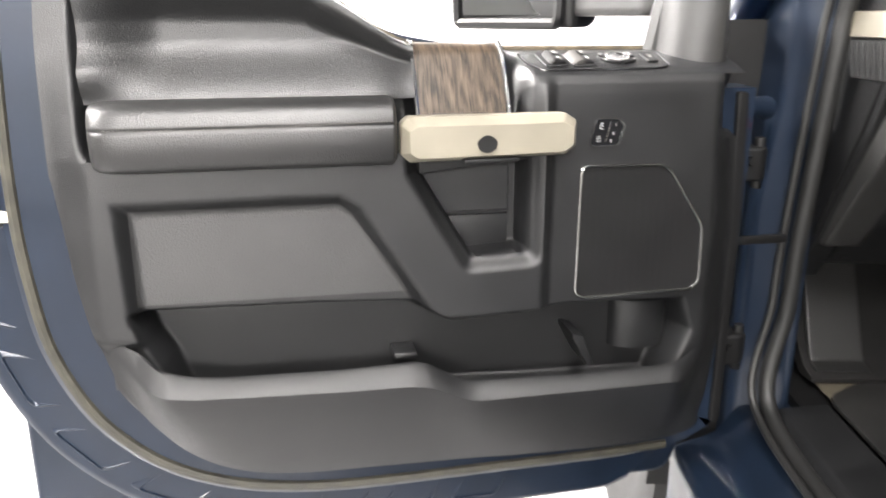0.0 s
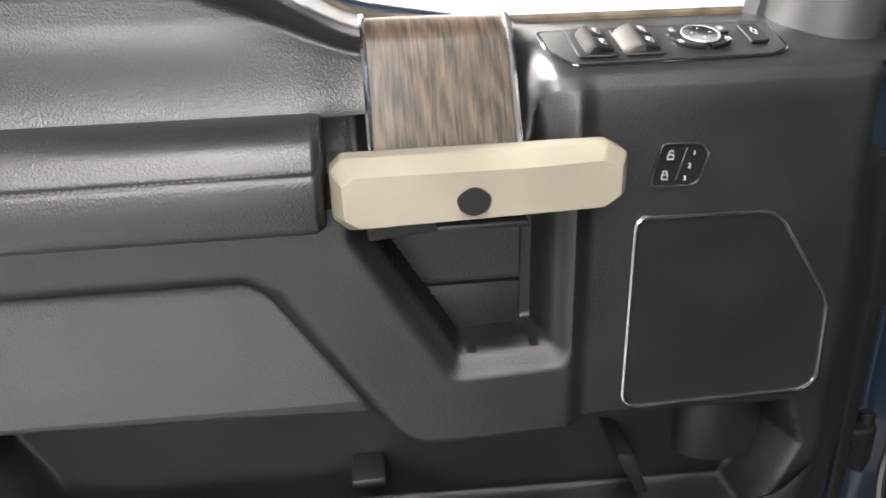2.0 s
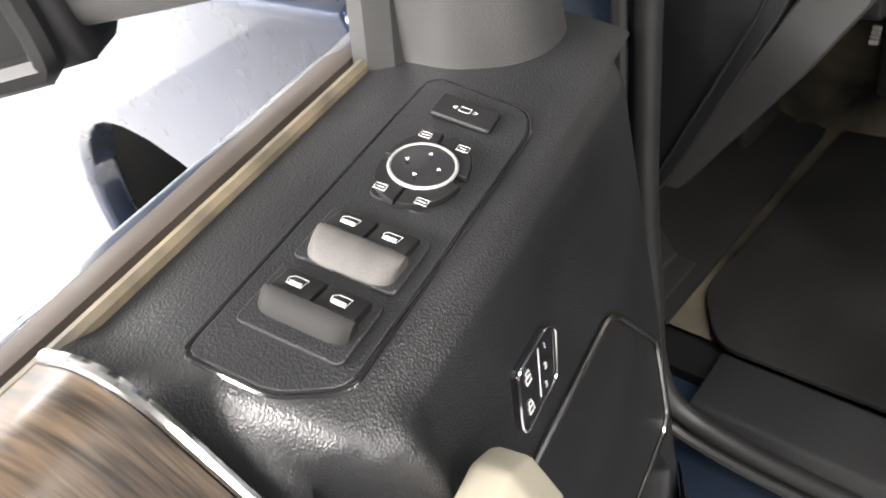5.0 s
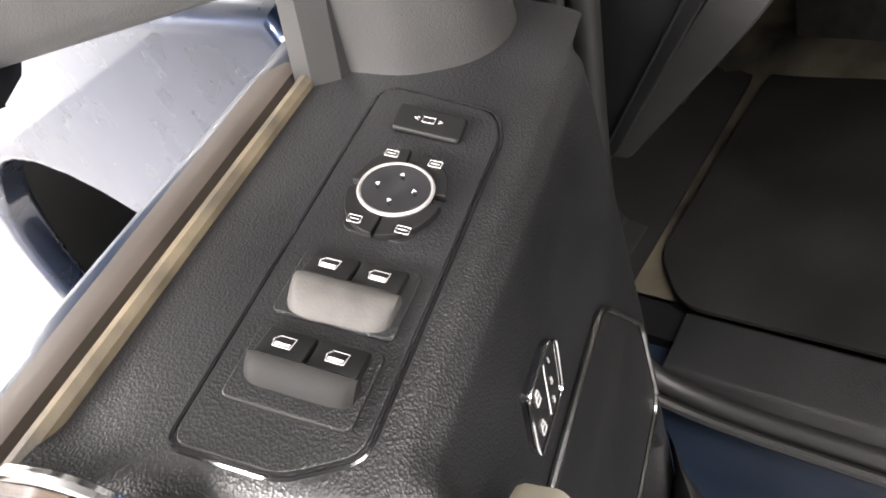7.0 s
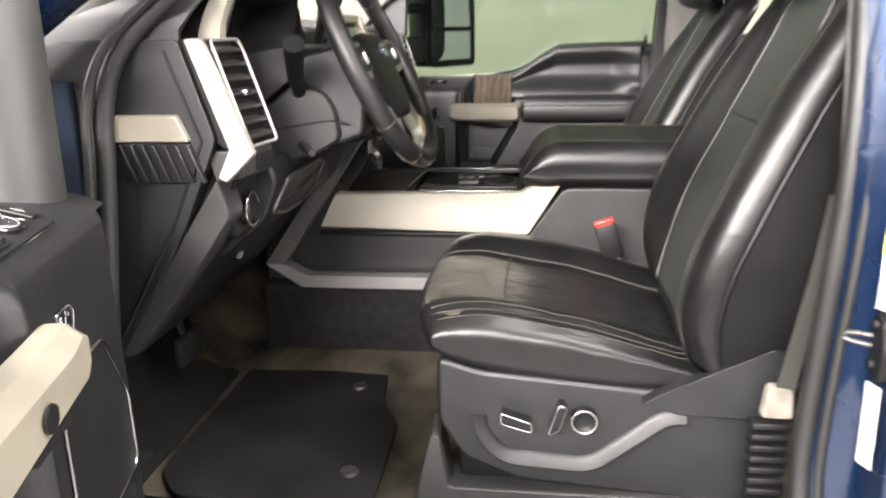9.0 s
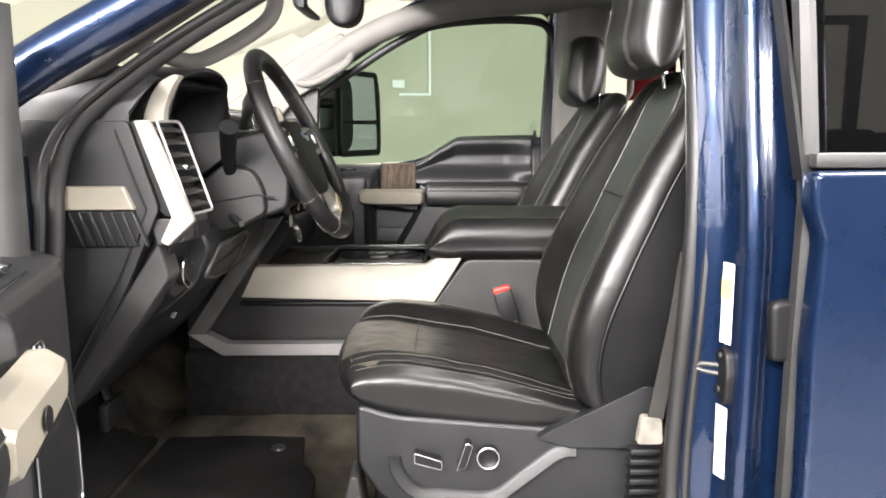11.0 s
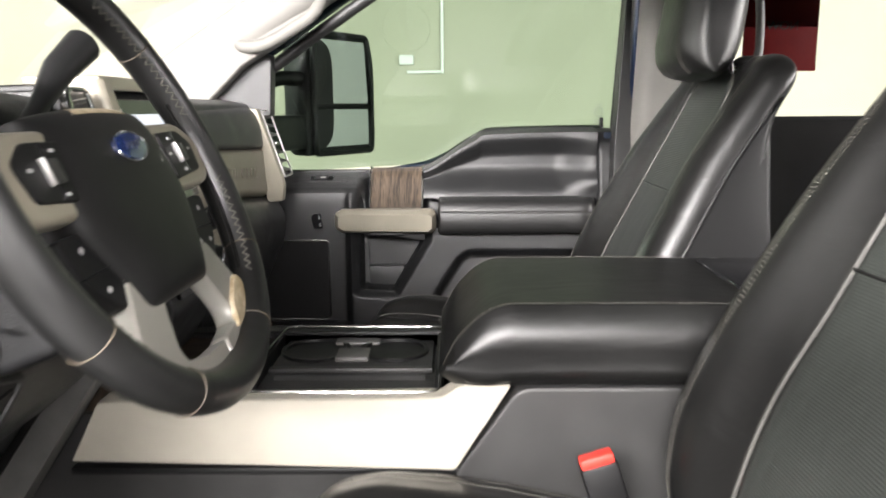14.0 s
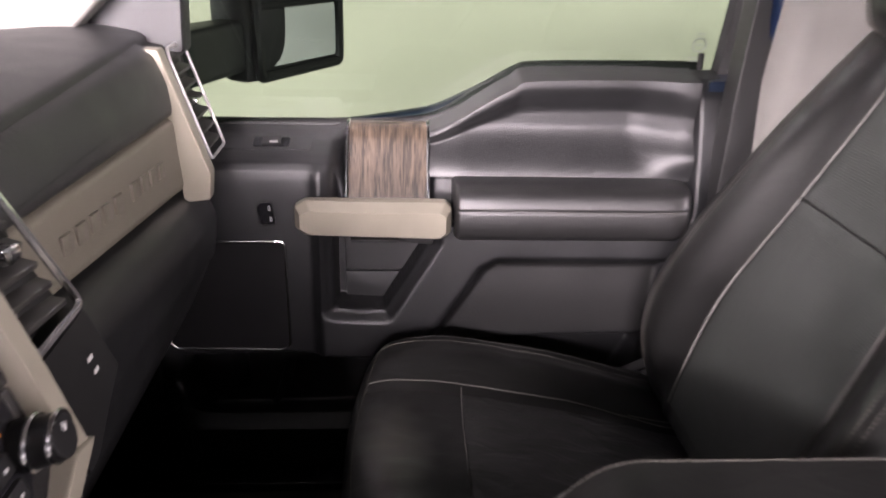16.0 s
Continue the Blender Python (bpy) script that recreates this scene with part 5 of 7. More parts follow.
    part("switch_edge", tube([Vector((0.6565, 0.572 + 0.0195 * math.cos(a), 1.02 + 0.0195 * math.sin(a))) for a in span(0, 2 * math.pi, 32)[:-1]], 0.001, 6, True), SATIN, lum, "bright edge", xf)
    part("base_frame", box(0.70, 1.21, 0.32, 0.78, 0.87, 1.07, 0.02), DARK, seat, "black steel seat frame", xf)
    part("rail_cover", prism(rounded([(0.845, 0.852), (0.842, 0.893), (0.82, 0.985), (0.805, 0.98), (0.79, 0.888), (0.30, 0.886), (0.28, 0.852)], 0.008), 0.660, 0.74, "x", 0.006), PLASTIC_GREY, seat, "grey plastic rail cover", xf)
    part("rail_step", box(0.655, 0.665, 0.30, 0.83, 0.846, 0.858, 0.003), PLASTIC, seat, "", xf)
    return seat


front_seat(1, "black leather driver seat with pale stitching and worn cushion")
front_seat(-1, "black leather passenger seat with pale stitching")

# buckle of the driver's belt
buckle = thing("seat_belt_buckle", (1.17, 0.48, 1.1), "black seat belt buckle with a red button", "seat belt buckle")
bx = Matrix.Translation((1.172, 0.50, 1.185)) @ pose(0, 0, 0, -18, 0, 0)
part("buckle_body", box(-0.012, 0.012, -0.022, 0.022, -0.045, 0.032, 0.005), DARK, buckle, "", bx)
part("release_button", box(-0.01, 0.01, -0.02, 0.02, 0.03, 0.042, 0.003), RED, buckle, "red release button", bx)
part("buckle_strap", box(-0.006, 0.006, -0.014, 0.014, -0.13, -0.04, 0.003), BELT, buckle, "", bx)
# shoulder belt and its lower sleeve beside the pillar
beltt = thing("seat_belt", (0.62, 0.30, 0.95), "grey seat belt webbing beside the centre pillar", "seat belt")
part("webbing", prism([(0.262, 1.40), (0.275, 1.289), (0.305, 1.112), (0.278, 1.112), (0.252, 1.289), (0.245, 1.40)], 0.606, 0.609, "x"), BELT, beltt)
part("anchor_sleeve", prism(rounded([(0.315, 1.118), (0.28, 1.114), (0.276, 1.066), (0.322, 1.066)], 0.008), 0.604, 0.624, "x", 0.004), SLEEVE, beltt, "stained pale fabric sleeve")
for k in range(9):
    part("bellows_ring", box(0.60, 0.63, 0.28, 0.334, 1.048 - k * 0.018, 1.060 - k * 0.018, 0.004), DARK, beltt)

# ---- centre console ----
console = thing("centre_console", (XC, 0.6, 0.85), "black centre console with champagne side trim and padded lid", "console")
part("tunnel", prism(rounded([(1.215, 0.84), (1.225, 1.04), (1.26, 1.05), (1.55, 1.05), (1.585, 1.04), (1.595, 0.84)], 0.01), -0.1, 1.30, "y", 0.01), TUNNEL, console, "dark carpeted tunnel side")
part("lower_body", box(1.262, 1.548, 0.05, 1.30, 1.04, 1.24, 0.01), PLASTIC_GREY, console, "charcoal lower side")
for side in (1, -1):
    xf = flip(side)
    part("side_trim", prism(rounded([(0.603, 1.283), (0.668, 1.283), (0.69, 1.268), (1.115, 1.264), (1.155, 1.185), (0.672, 1.172)], 0.006), 1.238, 1.275, "x", 0.005), SILVER if side > 0 else PLASTIC, console, "champagne painted side trim" if side > 0 else "black side trim", xf)
    part("trim_shadow_line", box(1.246, 1.27, 0.66, 1.16, 1.163, 1.172, 0.002), DARK, console, "", xf)
    part("lower_rail", prism(rounded([(0.3, 1.074), (1.185, 1.074), (1.235, 1.10), (1.285, 1.10), (1.20, 1.044), (0.3, 1.044)], 0.006), 1.212, 1.25, "x", 0.005), SATIN, console, "satin grey lower rail", xf)
    part("dash_leg", prism(rounded([(1.04, 1.39), (1.085, 1.385), (1.285, 1.10), (1.235, 1.10)], 0.006), 1.208, 1.25, "x", 0.005), LEG_GREY, console, "grey slanted leg trim", xf)
    part("bin_side", prism(rounded([(0.595, 1.278), (0.08, 1.278), (0.08, 0.86), (0.72, 0.86), (0.72, 1.06), (0.672, 1.168)], 0.018), 1.244, 1.29, "x", 0.006), PLASTIC_GREY, console, "grained charcoal side panel", xf)
part("bin_body", box(1.28, 1.53, 0.08, 0.60, 0.9, 1.31, 0.01), PLASTIC, console)
part("rear_tray_rim", box(1.28, 1.53, 0.14, 0.30, 1.36, 1.385, 0.01), GLOSS, console, "gloss black rear cup holder rim")
LID = smooth([(0.690, 1.290), (0.686, 1.305), (0.670, 1.336), (0.641, 1.366), (0.610, 1.380), (0.57, 1.381), (0.44, 1.381), (0.31, 1.379), (0.22, 1.372), (0.12, 1.31), (0.12, 1.28), (0.3, 1.276), (0.58, 1.278), (0.64, 1.268)], 5, True)
def lid_ring(x, k, g=1.0):
    """Lid section; k squeezes its height towards the lower edge, g its length."""
    return [Vector((x, 0.40 + (p.x - 0.40) * g, 1.312 + (p.y - 1.312) * k)) for p in LID]
half = [(0.1480, 1.0, 1.0), (0.1500, 0.985, 0.999), (0.1575, 0.86, 0.992), (0.1640, 0.72, 0.985), (0.1690, 0.56, 0.978), (0.1715, 0.4, 0.972), (0.1720, 0.22, 0.968), (0.1700, 0.06, 0.965)]
lid = part("lid", loft([lid_ring(XC - w, k, g) for w, k, g in reversed(half)] + [lid_ring(XC + w, 1.0) for w in (-0.09, 0.0, 0.09)] + [lid_ring(XC + w, k, g) for w, k, g in half]), LEATHER, console, "padded black leather armrest lid", angle=50)
for x in (1.2565, 1.5535):
    ring_ = sorted((p for p in lid_ring(x, 1.0) if p.z > 1.30 and 0.30 < p.y and (p.y > 0.66 or p.z > 1.34)), key=lambda p: p.y - p.z * 0.01)
    part("lid_stitching", stitches([p + Vector((0, 0.0008 if p.y > 0.6 else 0, 0.001)) for p in ring_]), THREAD, lid, "pale stitching")
# cup holder tray
tray = part("tray_body", joined(box(1.265, 1.545, 0.70, 0.95, 1.19, 1.20, 0.002), box(1.262, 1.275, 0.69, 0.955, 1.19, 1.262, 0.002), box(1.535, 1.548, 0.69, 0.955, 1.19, 1.262, 0.002), box(1.262, 1.548, 0.945, 0.957, 1.19, 1.262, 0.002), box(1.262, 1.548, 0.688, 0.70, 1.19, 1.262, 0.002)), DARK, console, "deep black tray")
part("tray_edge", tube([Vector((x, y, 1.267)) for x, y in rounded([(1.258, 0.692), (1.552, 0.692), (1.56, 0.945), (1.262, 0.955)], 0.02)], 0.0022, 8, True), DIM_CHROME, tray, "bright tray edge")
part("cup_deck", box(1.405, 1.54, 0.705, 0.94, 1.238, 1.25, 0.004), PLASTIC_GREY, tray, "charcoal cup deck")
for y in (0.765, 0.885):
    part("cup_holder", loft([[Vector((1.478 + r * 0.82 * math.cos(a), y + r * 0.8 * math.sin(a), z)) for a in span(0, 2 * math.pi, 28)[:-1]] for r, z in ((0.066, 1.251), (0.066, 1.256), (0.058, 1.256), (0.052, 1.22), (0.03, 1.215))]), DARK, tray, "round black cup holder")
part("divider", box(1.425, 1.475, 0.80, 0.85, 1.25, 1.258, 0.003), LEG_GREY, tray, "grey divider")
part("divider", box(1.505, 1.53, 0.79, 0.86, 1.25, 1.257, 0.003), LEG_GREY, tray, "grey divider")
part("front_step", prism(rounded([(1.33, 1.199), (1.345, 1.212), (1.385, 1.246), (1.408, 1.246), (1.408, 1.199)], 0.004, 3), 0.715, 0.93, "y", 0.004), PLASTIC_GREY, tray, "sloped charcoal tray step")
part("step_edge", box(1.392, 1.404, 0.705, 0.94, 1.245, 1.2525, 0.002), PLASTIC_GREY, tray, "grey step edge")
part("shift_deck", prism(rounded([(0.955, 1.255), (1.10, 1.255), (1.14, 1.32), (1.16, 1.22), (0.955, 1.22)], 0.006), 1.27, 1.54, "x", 0.004), WOOD, console, "walnut deck ahead of the tray")

# ---- floor mat ----
mat_bm = prism(rounded([(0.643, 0.918), (0.64, 1.27), (0.72, 1.33), (1.165, 1.32), (1.165, 0.99), (1.012, 0.973), (0.93, 0.926)], 0.03), 0.848, 0.858, "z", 0.003)
tagged(part("floor_mat", mat_bm, MAT), "black carpet floor mat with worn anchors", "floor mat")
for x, y in ((0.735, 0.98), (1.079, 1.039)):
    tagged(part("mat_anchor", cyl((x, y, 0.857), (x, y, 0.864), 0.018, 0.015, 20), PLASTIC_GREY), "round grey plastic mat anchor", "mat anchor", "mat anchors")
part("toe_board", loft([[Vector((x, y, z + 0.006)) for y, z in ((1.345, 0.85), (1.39, 0.856), (1.43, 0.89), (1.48, 1.0), (1.51, 1.10), (1.515, 0.9), (1.40, 0.835), (1.345, 0.842))] for x in span(0.645, 1.2, 6)]), MAT, truck, "black carpet rising to the toe board", angle=60)
part("footrest", prism(rounded([(1.36, 0.862), (1.395, 0.87), (1.49, 1.05), (1.50, 0.9), (1.40, 0.85)], 0.006), 0.66, 0.76, "x", 0.005), RUBBER, truck, "black footrest")
pedal = thing("brake_pedal", (0.95, 1.34, 0.95), "black rubber brake pedal on its arm", "pedal")
part("pedal_pad", box(0.90, 1.0, 1.355, 1.375, 0.97, 1.03, 0.006), RUBBER, pedal)
part("pedal_arm", tube([(0.95, 1.37, 1.0), (0.95, 1.42, 1.2), (0.95, 1.45, 1.3)], 0.01), DARK, pedal)

# ---- dashboard ----
dash = thing("dashboard", (XC, 1.3, 1.2), "black dashboard with champagne trim and air vents", "dashboard")
part("end_panel", prism(rounded([(1.31, 1.617), (1.15, 1.615), (1.108, 1.475), (1.168, 1.345), (1.285, 1.15), (1.36, 1.05), (1.40, 1.3), (1.40, 1.60)], 0.01), 0.592, 0.63, "x", 0.004), PLASTIC, dash, "black dashboard end panel")
part("end_panel_right", prism(rounded([(1.31, 1.617), (1.15, 1.615), (1.108, 1.475), (1.168, 1.345), (1.285, 1.15), (1.36, 1.05), (1.40, 1.3), (1.40, 1.60)], 0.01), 2.18, 2.218, "x", 0.004), PLASTIC, dash, "black dashboard end panel")
part("end_badge_bar", prism(rounded([(1.258, 1.512), (1.16, 1.512), (1.143, 1.474), (1.258, 1.474)], 0.004), 0.58, 0.596, "x", 0.004), HANDLE, dash, "champagne bar")
def dash_profile(x):
    hood = step(x, 0.585, 0.67) * (1 - step(x, 1.02, 1.12))
    bow = 0.03 * ((x - XC) / 0.8) ** 2
    return [Vector((x, y + bow * k, z)) for y, z, k in ((1.85, 1.56, 0), (1.6, 1.60, 0), (1.36, 1.63 + 0.08 * hood, 0), (1.22, 1.64 + 0.075 * hood, 1), (1.14 - 0.02 * hood, 1.632 + 0.06 * hood, 1), (1.12 - 0.01 * hood, 1.615 + 0.06 * hood, 1), (1.14 + 0.05 * hood, 1.56 + 0.1 * hood, 1), (1.20 + 0.1 * hood, 1.53, 1), (1.5, 1.50, 0), (1.85, 1.50, 0))]
part("top_pad", loft([[v for v in smooth(dash_profile(x), 3, True)] for x in span(0.6, 2.21, 46)]), SOFT, dash, "soft black dashboard top", angle=60)
part("knee_panel", prism(rounded([(1.13, 1.43), (1.10, 1.42), (1.13, 1.33), (1.25, 1.17), (1.34, 1.08), (1.40, 1.10), (1.40, 1.45)], 0.015), 0.63, 1.215, "x", 0.006), PLASTIC, dash, "black lower dashboard")
part("knee_band", prism(rounded([(1.115, 1.42), (1.10, 1.36), (1.15, 1.29), (1.28, 1.13), (1.31, 1.13), (1.17, 1.34)], 0.01), 0.60, 0.66, "x", 0.008), PLASTIC_GREY, dash, "grey curved edge")
for side in (1, -1):
    xf = flip(side)
    face = lambda z: 1.112 - (1.618 - z) * 0.321
    bx0, bx1 = (0.588, 0.606) if side > 0 else (0.694, 0.722)
    outline = [(1.14, 1.616), (1.116, 1.616), (1.052, 1.455), (1.096, 1.414), (1.108, 1.422), (1.088, 1.462)] if side > 0 else [(1.152, 1.618), (1.112, 1.618), (1.058, 1.45), (1.062, 1.412), (1.098, 1.408), (1.103, 1.474)]
    bez = part("vent_bezel", prism(rounded(outline, 0.004), bx0, bx1, "x", 0.004), BEZEL if side > 0 else HANDLE, dash, "champagne vent bezel", xf)
    # the vent turns towards the middle of the cabin
    wide, turn = (0.692, -0.12) if side > 0 else (0.692, 0.0)
    def turned(bm):
        for v in bm.verts:
            v.co.y += (v.co.x - 0.606) * turn
        return bm
    part("vent_box", turned(prism(rounded([(1.15, 1.616), (face(1.61) + 0.016, 1.612), (face(1.465) + 0.016, 1.465), (1.10, 1.46), (1.15, 1.5)], 0.004), 0.604, wide + 0.004, "x", 0.003)), DARK, bez, "black vent box", xf)
    for k in range(7):
        z = 1.598 - 0.0205 * k
        slat = box(0.608, wide, face(z) + 0.001, face(z) + 0.028, z - 0.0022, z + 0.0022, 0.001)
        for v in slat.verts:
            v.co.z += (v.co.y - face(z)) * 0.25
        part("vent_slat", turned(slat), SLAT, bez, "", xf)
    part("vent_edge", turned(tube([Vector((x, face(z) - 0.001, z)) for x, z in rounded([(0.609, 1.614), (wide - 0.006, 1.614), (wide, 1.60), (wide, 1.464), (0.609, 1.464)], 0.008)], 0.0024, 6, True)), SATIN, bez, "bright vent edge", xf)
    part("vent_thumb", turned(box(0.648, 0.666, face(1.55) - 0.008, face(1.55) + 0.01, 1.534, 1.542, 0.002)), CHROME, bez, "bright thumb slide", xf)
    if side > 0:
        part("vent_foot", turned(prism(rounded([(1.07, 1.458), (1.075, 1.418), (1.12, 1.412), (1.13, 1.458)], 0.006), 0.606, 0.696, "x", 0.004)), PLASTIC_GREY, bez, "grey panel below the vent", xf)
        part("foot_switch", turned(box(0.64, 0.69, 1.066, 1.078, 1.424, 1.448, 0.003)), DARK, bez, "", xf)
knob = part("light_knob", cyl((0.69, 1.12, 1.352), (0.69, 1.095, 1.357), 0.025, 0.022, 28, 0.003), DARK, dash, "black light switch knob")
part("knob_ring", tube([Vector((0.69 + 0.027 * math.cos(a), 1.1, 1.354 + 0.027 * math.sin(a))) for a in span(0, 2 * math.pi, 30)[:-1]], 0.0022, 6, True), DIM_CHROME, knob, "bright ring")
# cluster under its hood
part("cluster_face", box(0.72, 1.04, 1.215, 1.235, 1.48, 1.69, 0.01), GLOSS, dash, "dark instrument cluster")
def hood_ring(s, y, inward):
    pts = smooth([(0.70, 1.50, 0), (0.695, 1.60, 0), (0.705, 1.665, 0), (0.735, 1.695, 0), (0.86, 1.713, 0), (0.985, 1.705, 0), (1.025, 1.67, 0), (1.04, 1.60, 0), (1.045, 1.50, 0)], 6)
    c0 = Vector((0.87, 1.58, 0))
    return [Vector((q.x, y + 0.30 * max(0, 1.69 - q.y) * (y < 1.2), q.y)) for q in (p + (c0 - p).normalized() * inward for p in pts)]
hood = part("cluster_hood", loft([hood_ring(0, 1.235, 0.016), hood_ring(0, 1.125, 0.016), hood_ring(0, 1.108, 0.012), hood_ring(0, 1.10, 0.004), hood_ring(0, 1.104, -0.004), hood_ring(0, 1.13, -0.006), hood_ring(0, 1.34, -0.004)], closed=False), SOFT, dash, "soft black cluster hood", angle=60)
part("cluster_side_trim", prism([(p.x, p.y) for p in smooth([(1.165, 1.56, 0), (1.158, 1.612, 0), (1.15, 1.639, 0), (1.139, 1.662, 0), (1.124, 1.681, 0), (1.10, 1.693, 0)], 5)] + [(p.x, p.y) for p in smooth([(1.09, 1.690, 0), (1.099, 1.678, 0), (1.110, 1.658, 0), (1.119, 1.634, 0), (1.122, 1.608, 0), (1.126, 1.56, 0)], 5)], 0.676, 0.70, "x", 0.005, 3), SILVER, dash, "champagne cluster side trim")
for k, (x, z) in enumerate(((0.80, 1.545), (0.815, 1.538), (0.806, 1.53), (0.79, 1.552))):
    part("cluster_lamp", box(x, x + 0.009, 1.21, 1.2145, z, z + 0.005), BLUE_LAMP, dash, "lit blue gauge segment")
# centre stack, its face leaning forward
def face_y(z, out=0.0):
    return 1.112 - (1.639 - z) * 0.31 - out
stack = [(face_y(1.64), 1.64), (face_y(1.36), 1.36), (1.10, 1.25), (1.30, 1.24), (1.35, 1.3), (1.35, 1.645), (1.18, 1.65)]
part("stack_body", prism(rounded(stack, 0.012), 1.285, 1.525, "x", 0.008), DARK, dash, "black centre stack")
part("stack_cheek", prism(rounded([(1.115, 1.64), (1.09, 1.45), (1.09, 1.38), (1.2, 1.3), (1.35, 1.3), (1.35, 1.64)], 0.01), 1.215, 1.63, "x", 0.006), PLASTIC, dash, "black dashboard centre")
for sx in (1, -1):
    X = lambda x: x if sx > 0 else 2 * XC - x
    right = lambda z: 1.588 + (1.64 - z) * 0.30
    rim_ = part("stack_frame", loft([[Vector((X(x - 0.010 * step(z, 1.5, 1.65)), face_y(z, o), z)) for x, o in ((1.506, 0.008), (1.511, 0.020), (1.530, 0.020), (1.537, 0.010), (1.537, -0.02), (1.506, -0.02))] for z in ((1.655, 1.6, 1.55, 1.5, 1.45, 1.42) if sx > 0 else (1.655, 1.6, 1.55, 1.5))]), HANDLE, dash, "champagne centre stack frame")
    if sx > 0:
        part("frame_foot", prism(rounded([(1.537, 1.425), (1.507, 1.432), (1.462, 1.404), (1.47, 1.38)], 0.004), face_y(1.41, 0.018), face_y(1.41, -0.02), "y", 0.003), HANDLE, rim_)
    vb = part("vent_box", loft([[Vector((X(x), y, z)) for x, y in ((1.535, face_y(z, -0.014)), (right(z), face_y(z, -0.014)), (right(z), face_y(z, -0.07)), (1.535, face_y(z, -0.07)))] for z in (1.64, 1.56, 1.482)]), DARK, dash, "black centre vent")
    for k in range(8):
        z = 1.629 - 0.0185 * k
        slat = box(min(X(1.537), X(right(z))), max(X(1.537), X(right(z))), face_y(z, -0.001), face_y(z, -0.03), z - 0.0026, z + 0.0026, 0.001)
        for v in slat.verts:
            v.co.z += (v.co.y - face_y(z)) * 0.3 - abs(v.co.x - XC - sx * 0.13) * 0.12
        part("vent_slat", slat, SLAT, vb)
    part("vent_edge", tube([Vector((X(x), face_y(z, 0.003), z)) for x, z in rounded([(1.539, 1.642), (right(1.642), 1.642), (right(1.484), 1.484), (1.539, 1.484)], 0.008)], 0.0034, 6, True), CHROME, vb, "bright vent edge")
    part("vent_thumb", box(min(X(1.566), X(1.586)), max(X(1.566), X(1.586)), face_y(1.555, 0.012), face_y(1.555, -0.004), 1.548, 1.56, 0.003), CHROME, vb, "bright vent thumb slide")
    base = part("vent_base", loft([[Vector((X(x), y, z)) for x, y in ((1.535, face_y(z, 0.004)), (r, face_y(z, 0.002)), (r + 0.004, face_y(z, -0.02)), (r + 0.004, face_y(z, -0.08)), (1.535, face_y(z, -0.08)))] for z, r in ((1.478, 1.636), (1.472, 1.637), (1.42, 1.644), (1.405, 1.60), (1.39, 1.56))]), DARK, dash, "black panel below the vent")
    if sx > 0:
        for z in (1.447, 1.436):
            part("panel_mark", box(1.602, 1.61, face_y(z, 0.0045), face_y(z, 0.0035), z, z + 0.004), WHITE_MARK, base, "white lamp mark")
part("stack_cap", prism(rounded([(1.30, 1.642), (1.51, 1.642), (1.515, 1.66), (1.295, 1.66)], 0.006), face_y(1.65, 0.012), 1.2, "y", 0.004), HANDLE, dash, "champagne cap over the centre stack")
def on_face(x0, x1, z0, z1, out):
    bm = bmesh.new()
    bm.faces.new([bm.verts.new((x, face_y(z, out), z)) for x, z in ((x0, z0), (x1, z0), (x1, z1), (x0, z1))])
    return bm
def face_plate(x0, x1, z0, z1, out, r=0.004, bev=0.002):
    bm = prism(rounded([(x0, z0), (x1, z0), (x1, z1), (x0, z1)], r), 0, out + 0.01, "y", bev)
    for v in bm.verts:
        v.co.y = face_y(v.co.z, out - v.co.y)
    return bm
display_frame = part("display_frame", face_plate(1.305, 1.505, 1.492, 1.632, 0.008), GLOSS, dash, "gloss black display frame")
part("display", on_face(1.336, 1.474, 1.511, 1.612, 0.0095), SCREEN, display_frame, "lit touch display")
for x in (1.327, 1.483):
    part("display_edge", face_plate(x - 0.004, x + 0.004, 1.503, 1.62, 0.012, 0.002, 0.001), SATIN, display_frame, "satin display edge")
controls = part("control_panel", face_plate(1.305, 1.505, 1.375, 1.49, 0.006), GLOSS, dash, "gloss black control panel")
for x, z in ((1.487, 1.452), (1.323, 1.452), (1.452, 1.398), (1.358, 1.398)):
    kb = part("control_knob", cyl((x, face_y(z), z), (x, face_y(z, 0.034), z + 0.01), 0.019, 0.016, 24, 0.002), DARK, controls, "black rotary knob")
    for q, rr in ((0.030, 0.0172), (0.014, 0.0188)):
        part("knob_ring", tube([Vector((x + rr * math.cos(a), face_y(z, q), z + q * 0.3 + rr * math.sin(a))) for a in span(0, 2 * math.pi, 24)[:-1]], 0.0022, 6, True), CHROME, kb, "bright knob ring")
    part("pointer", box(x - 0.001, x + 0.001, face_y(z, 0.0355), face_y(z, 0.033), z + 0.014, z + 0.02), WHITE_MARK, kb, "white pointer")
for i in range(5):
    for j in range(3):
        x, z = 1.346 + i * 0.025, 1.484 - j * 0.02
        part("control_button", face_plate(x, x + 0.021, z - 0.014, z, 0.009, 0.002, 0.001), DARK, controls)
        part("button_mark", on_face(x + 0.008, x + 0.0125, z - 0.008, z - 0.0055, 0.0105), WHITE_MARK, controls)
for x, z in ((1.452, 1.480), (1.459, 1.477), (1.415, 1.401)):
    part("amber_lamp", on_face(x, x + 0.006, z, z + 0.004, 0.0125), AMBER, controls, "lit amber lamp")
# passenger face
def rise(bm, z_mid, top, low):
    """The passenger face climbs towards the centre of the dashboard."""
    for v in bm.verts:
        v.co.z += (2.09 - v.co.x) * (top if v.co.z > z_mid else low)
    return bm
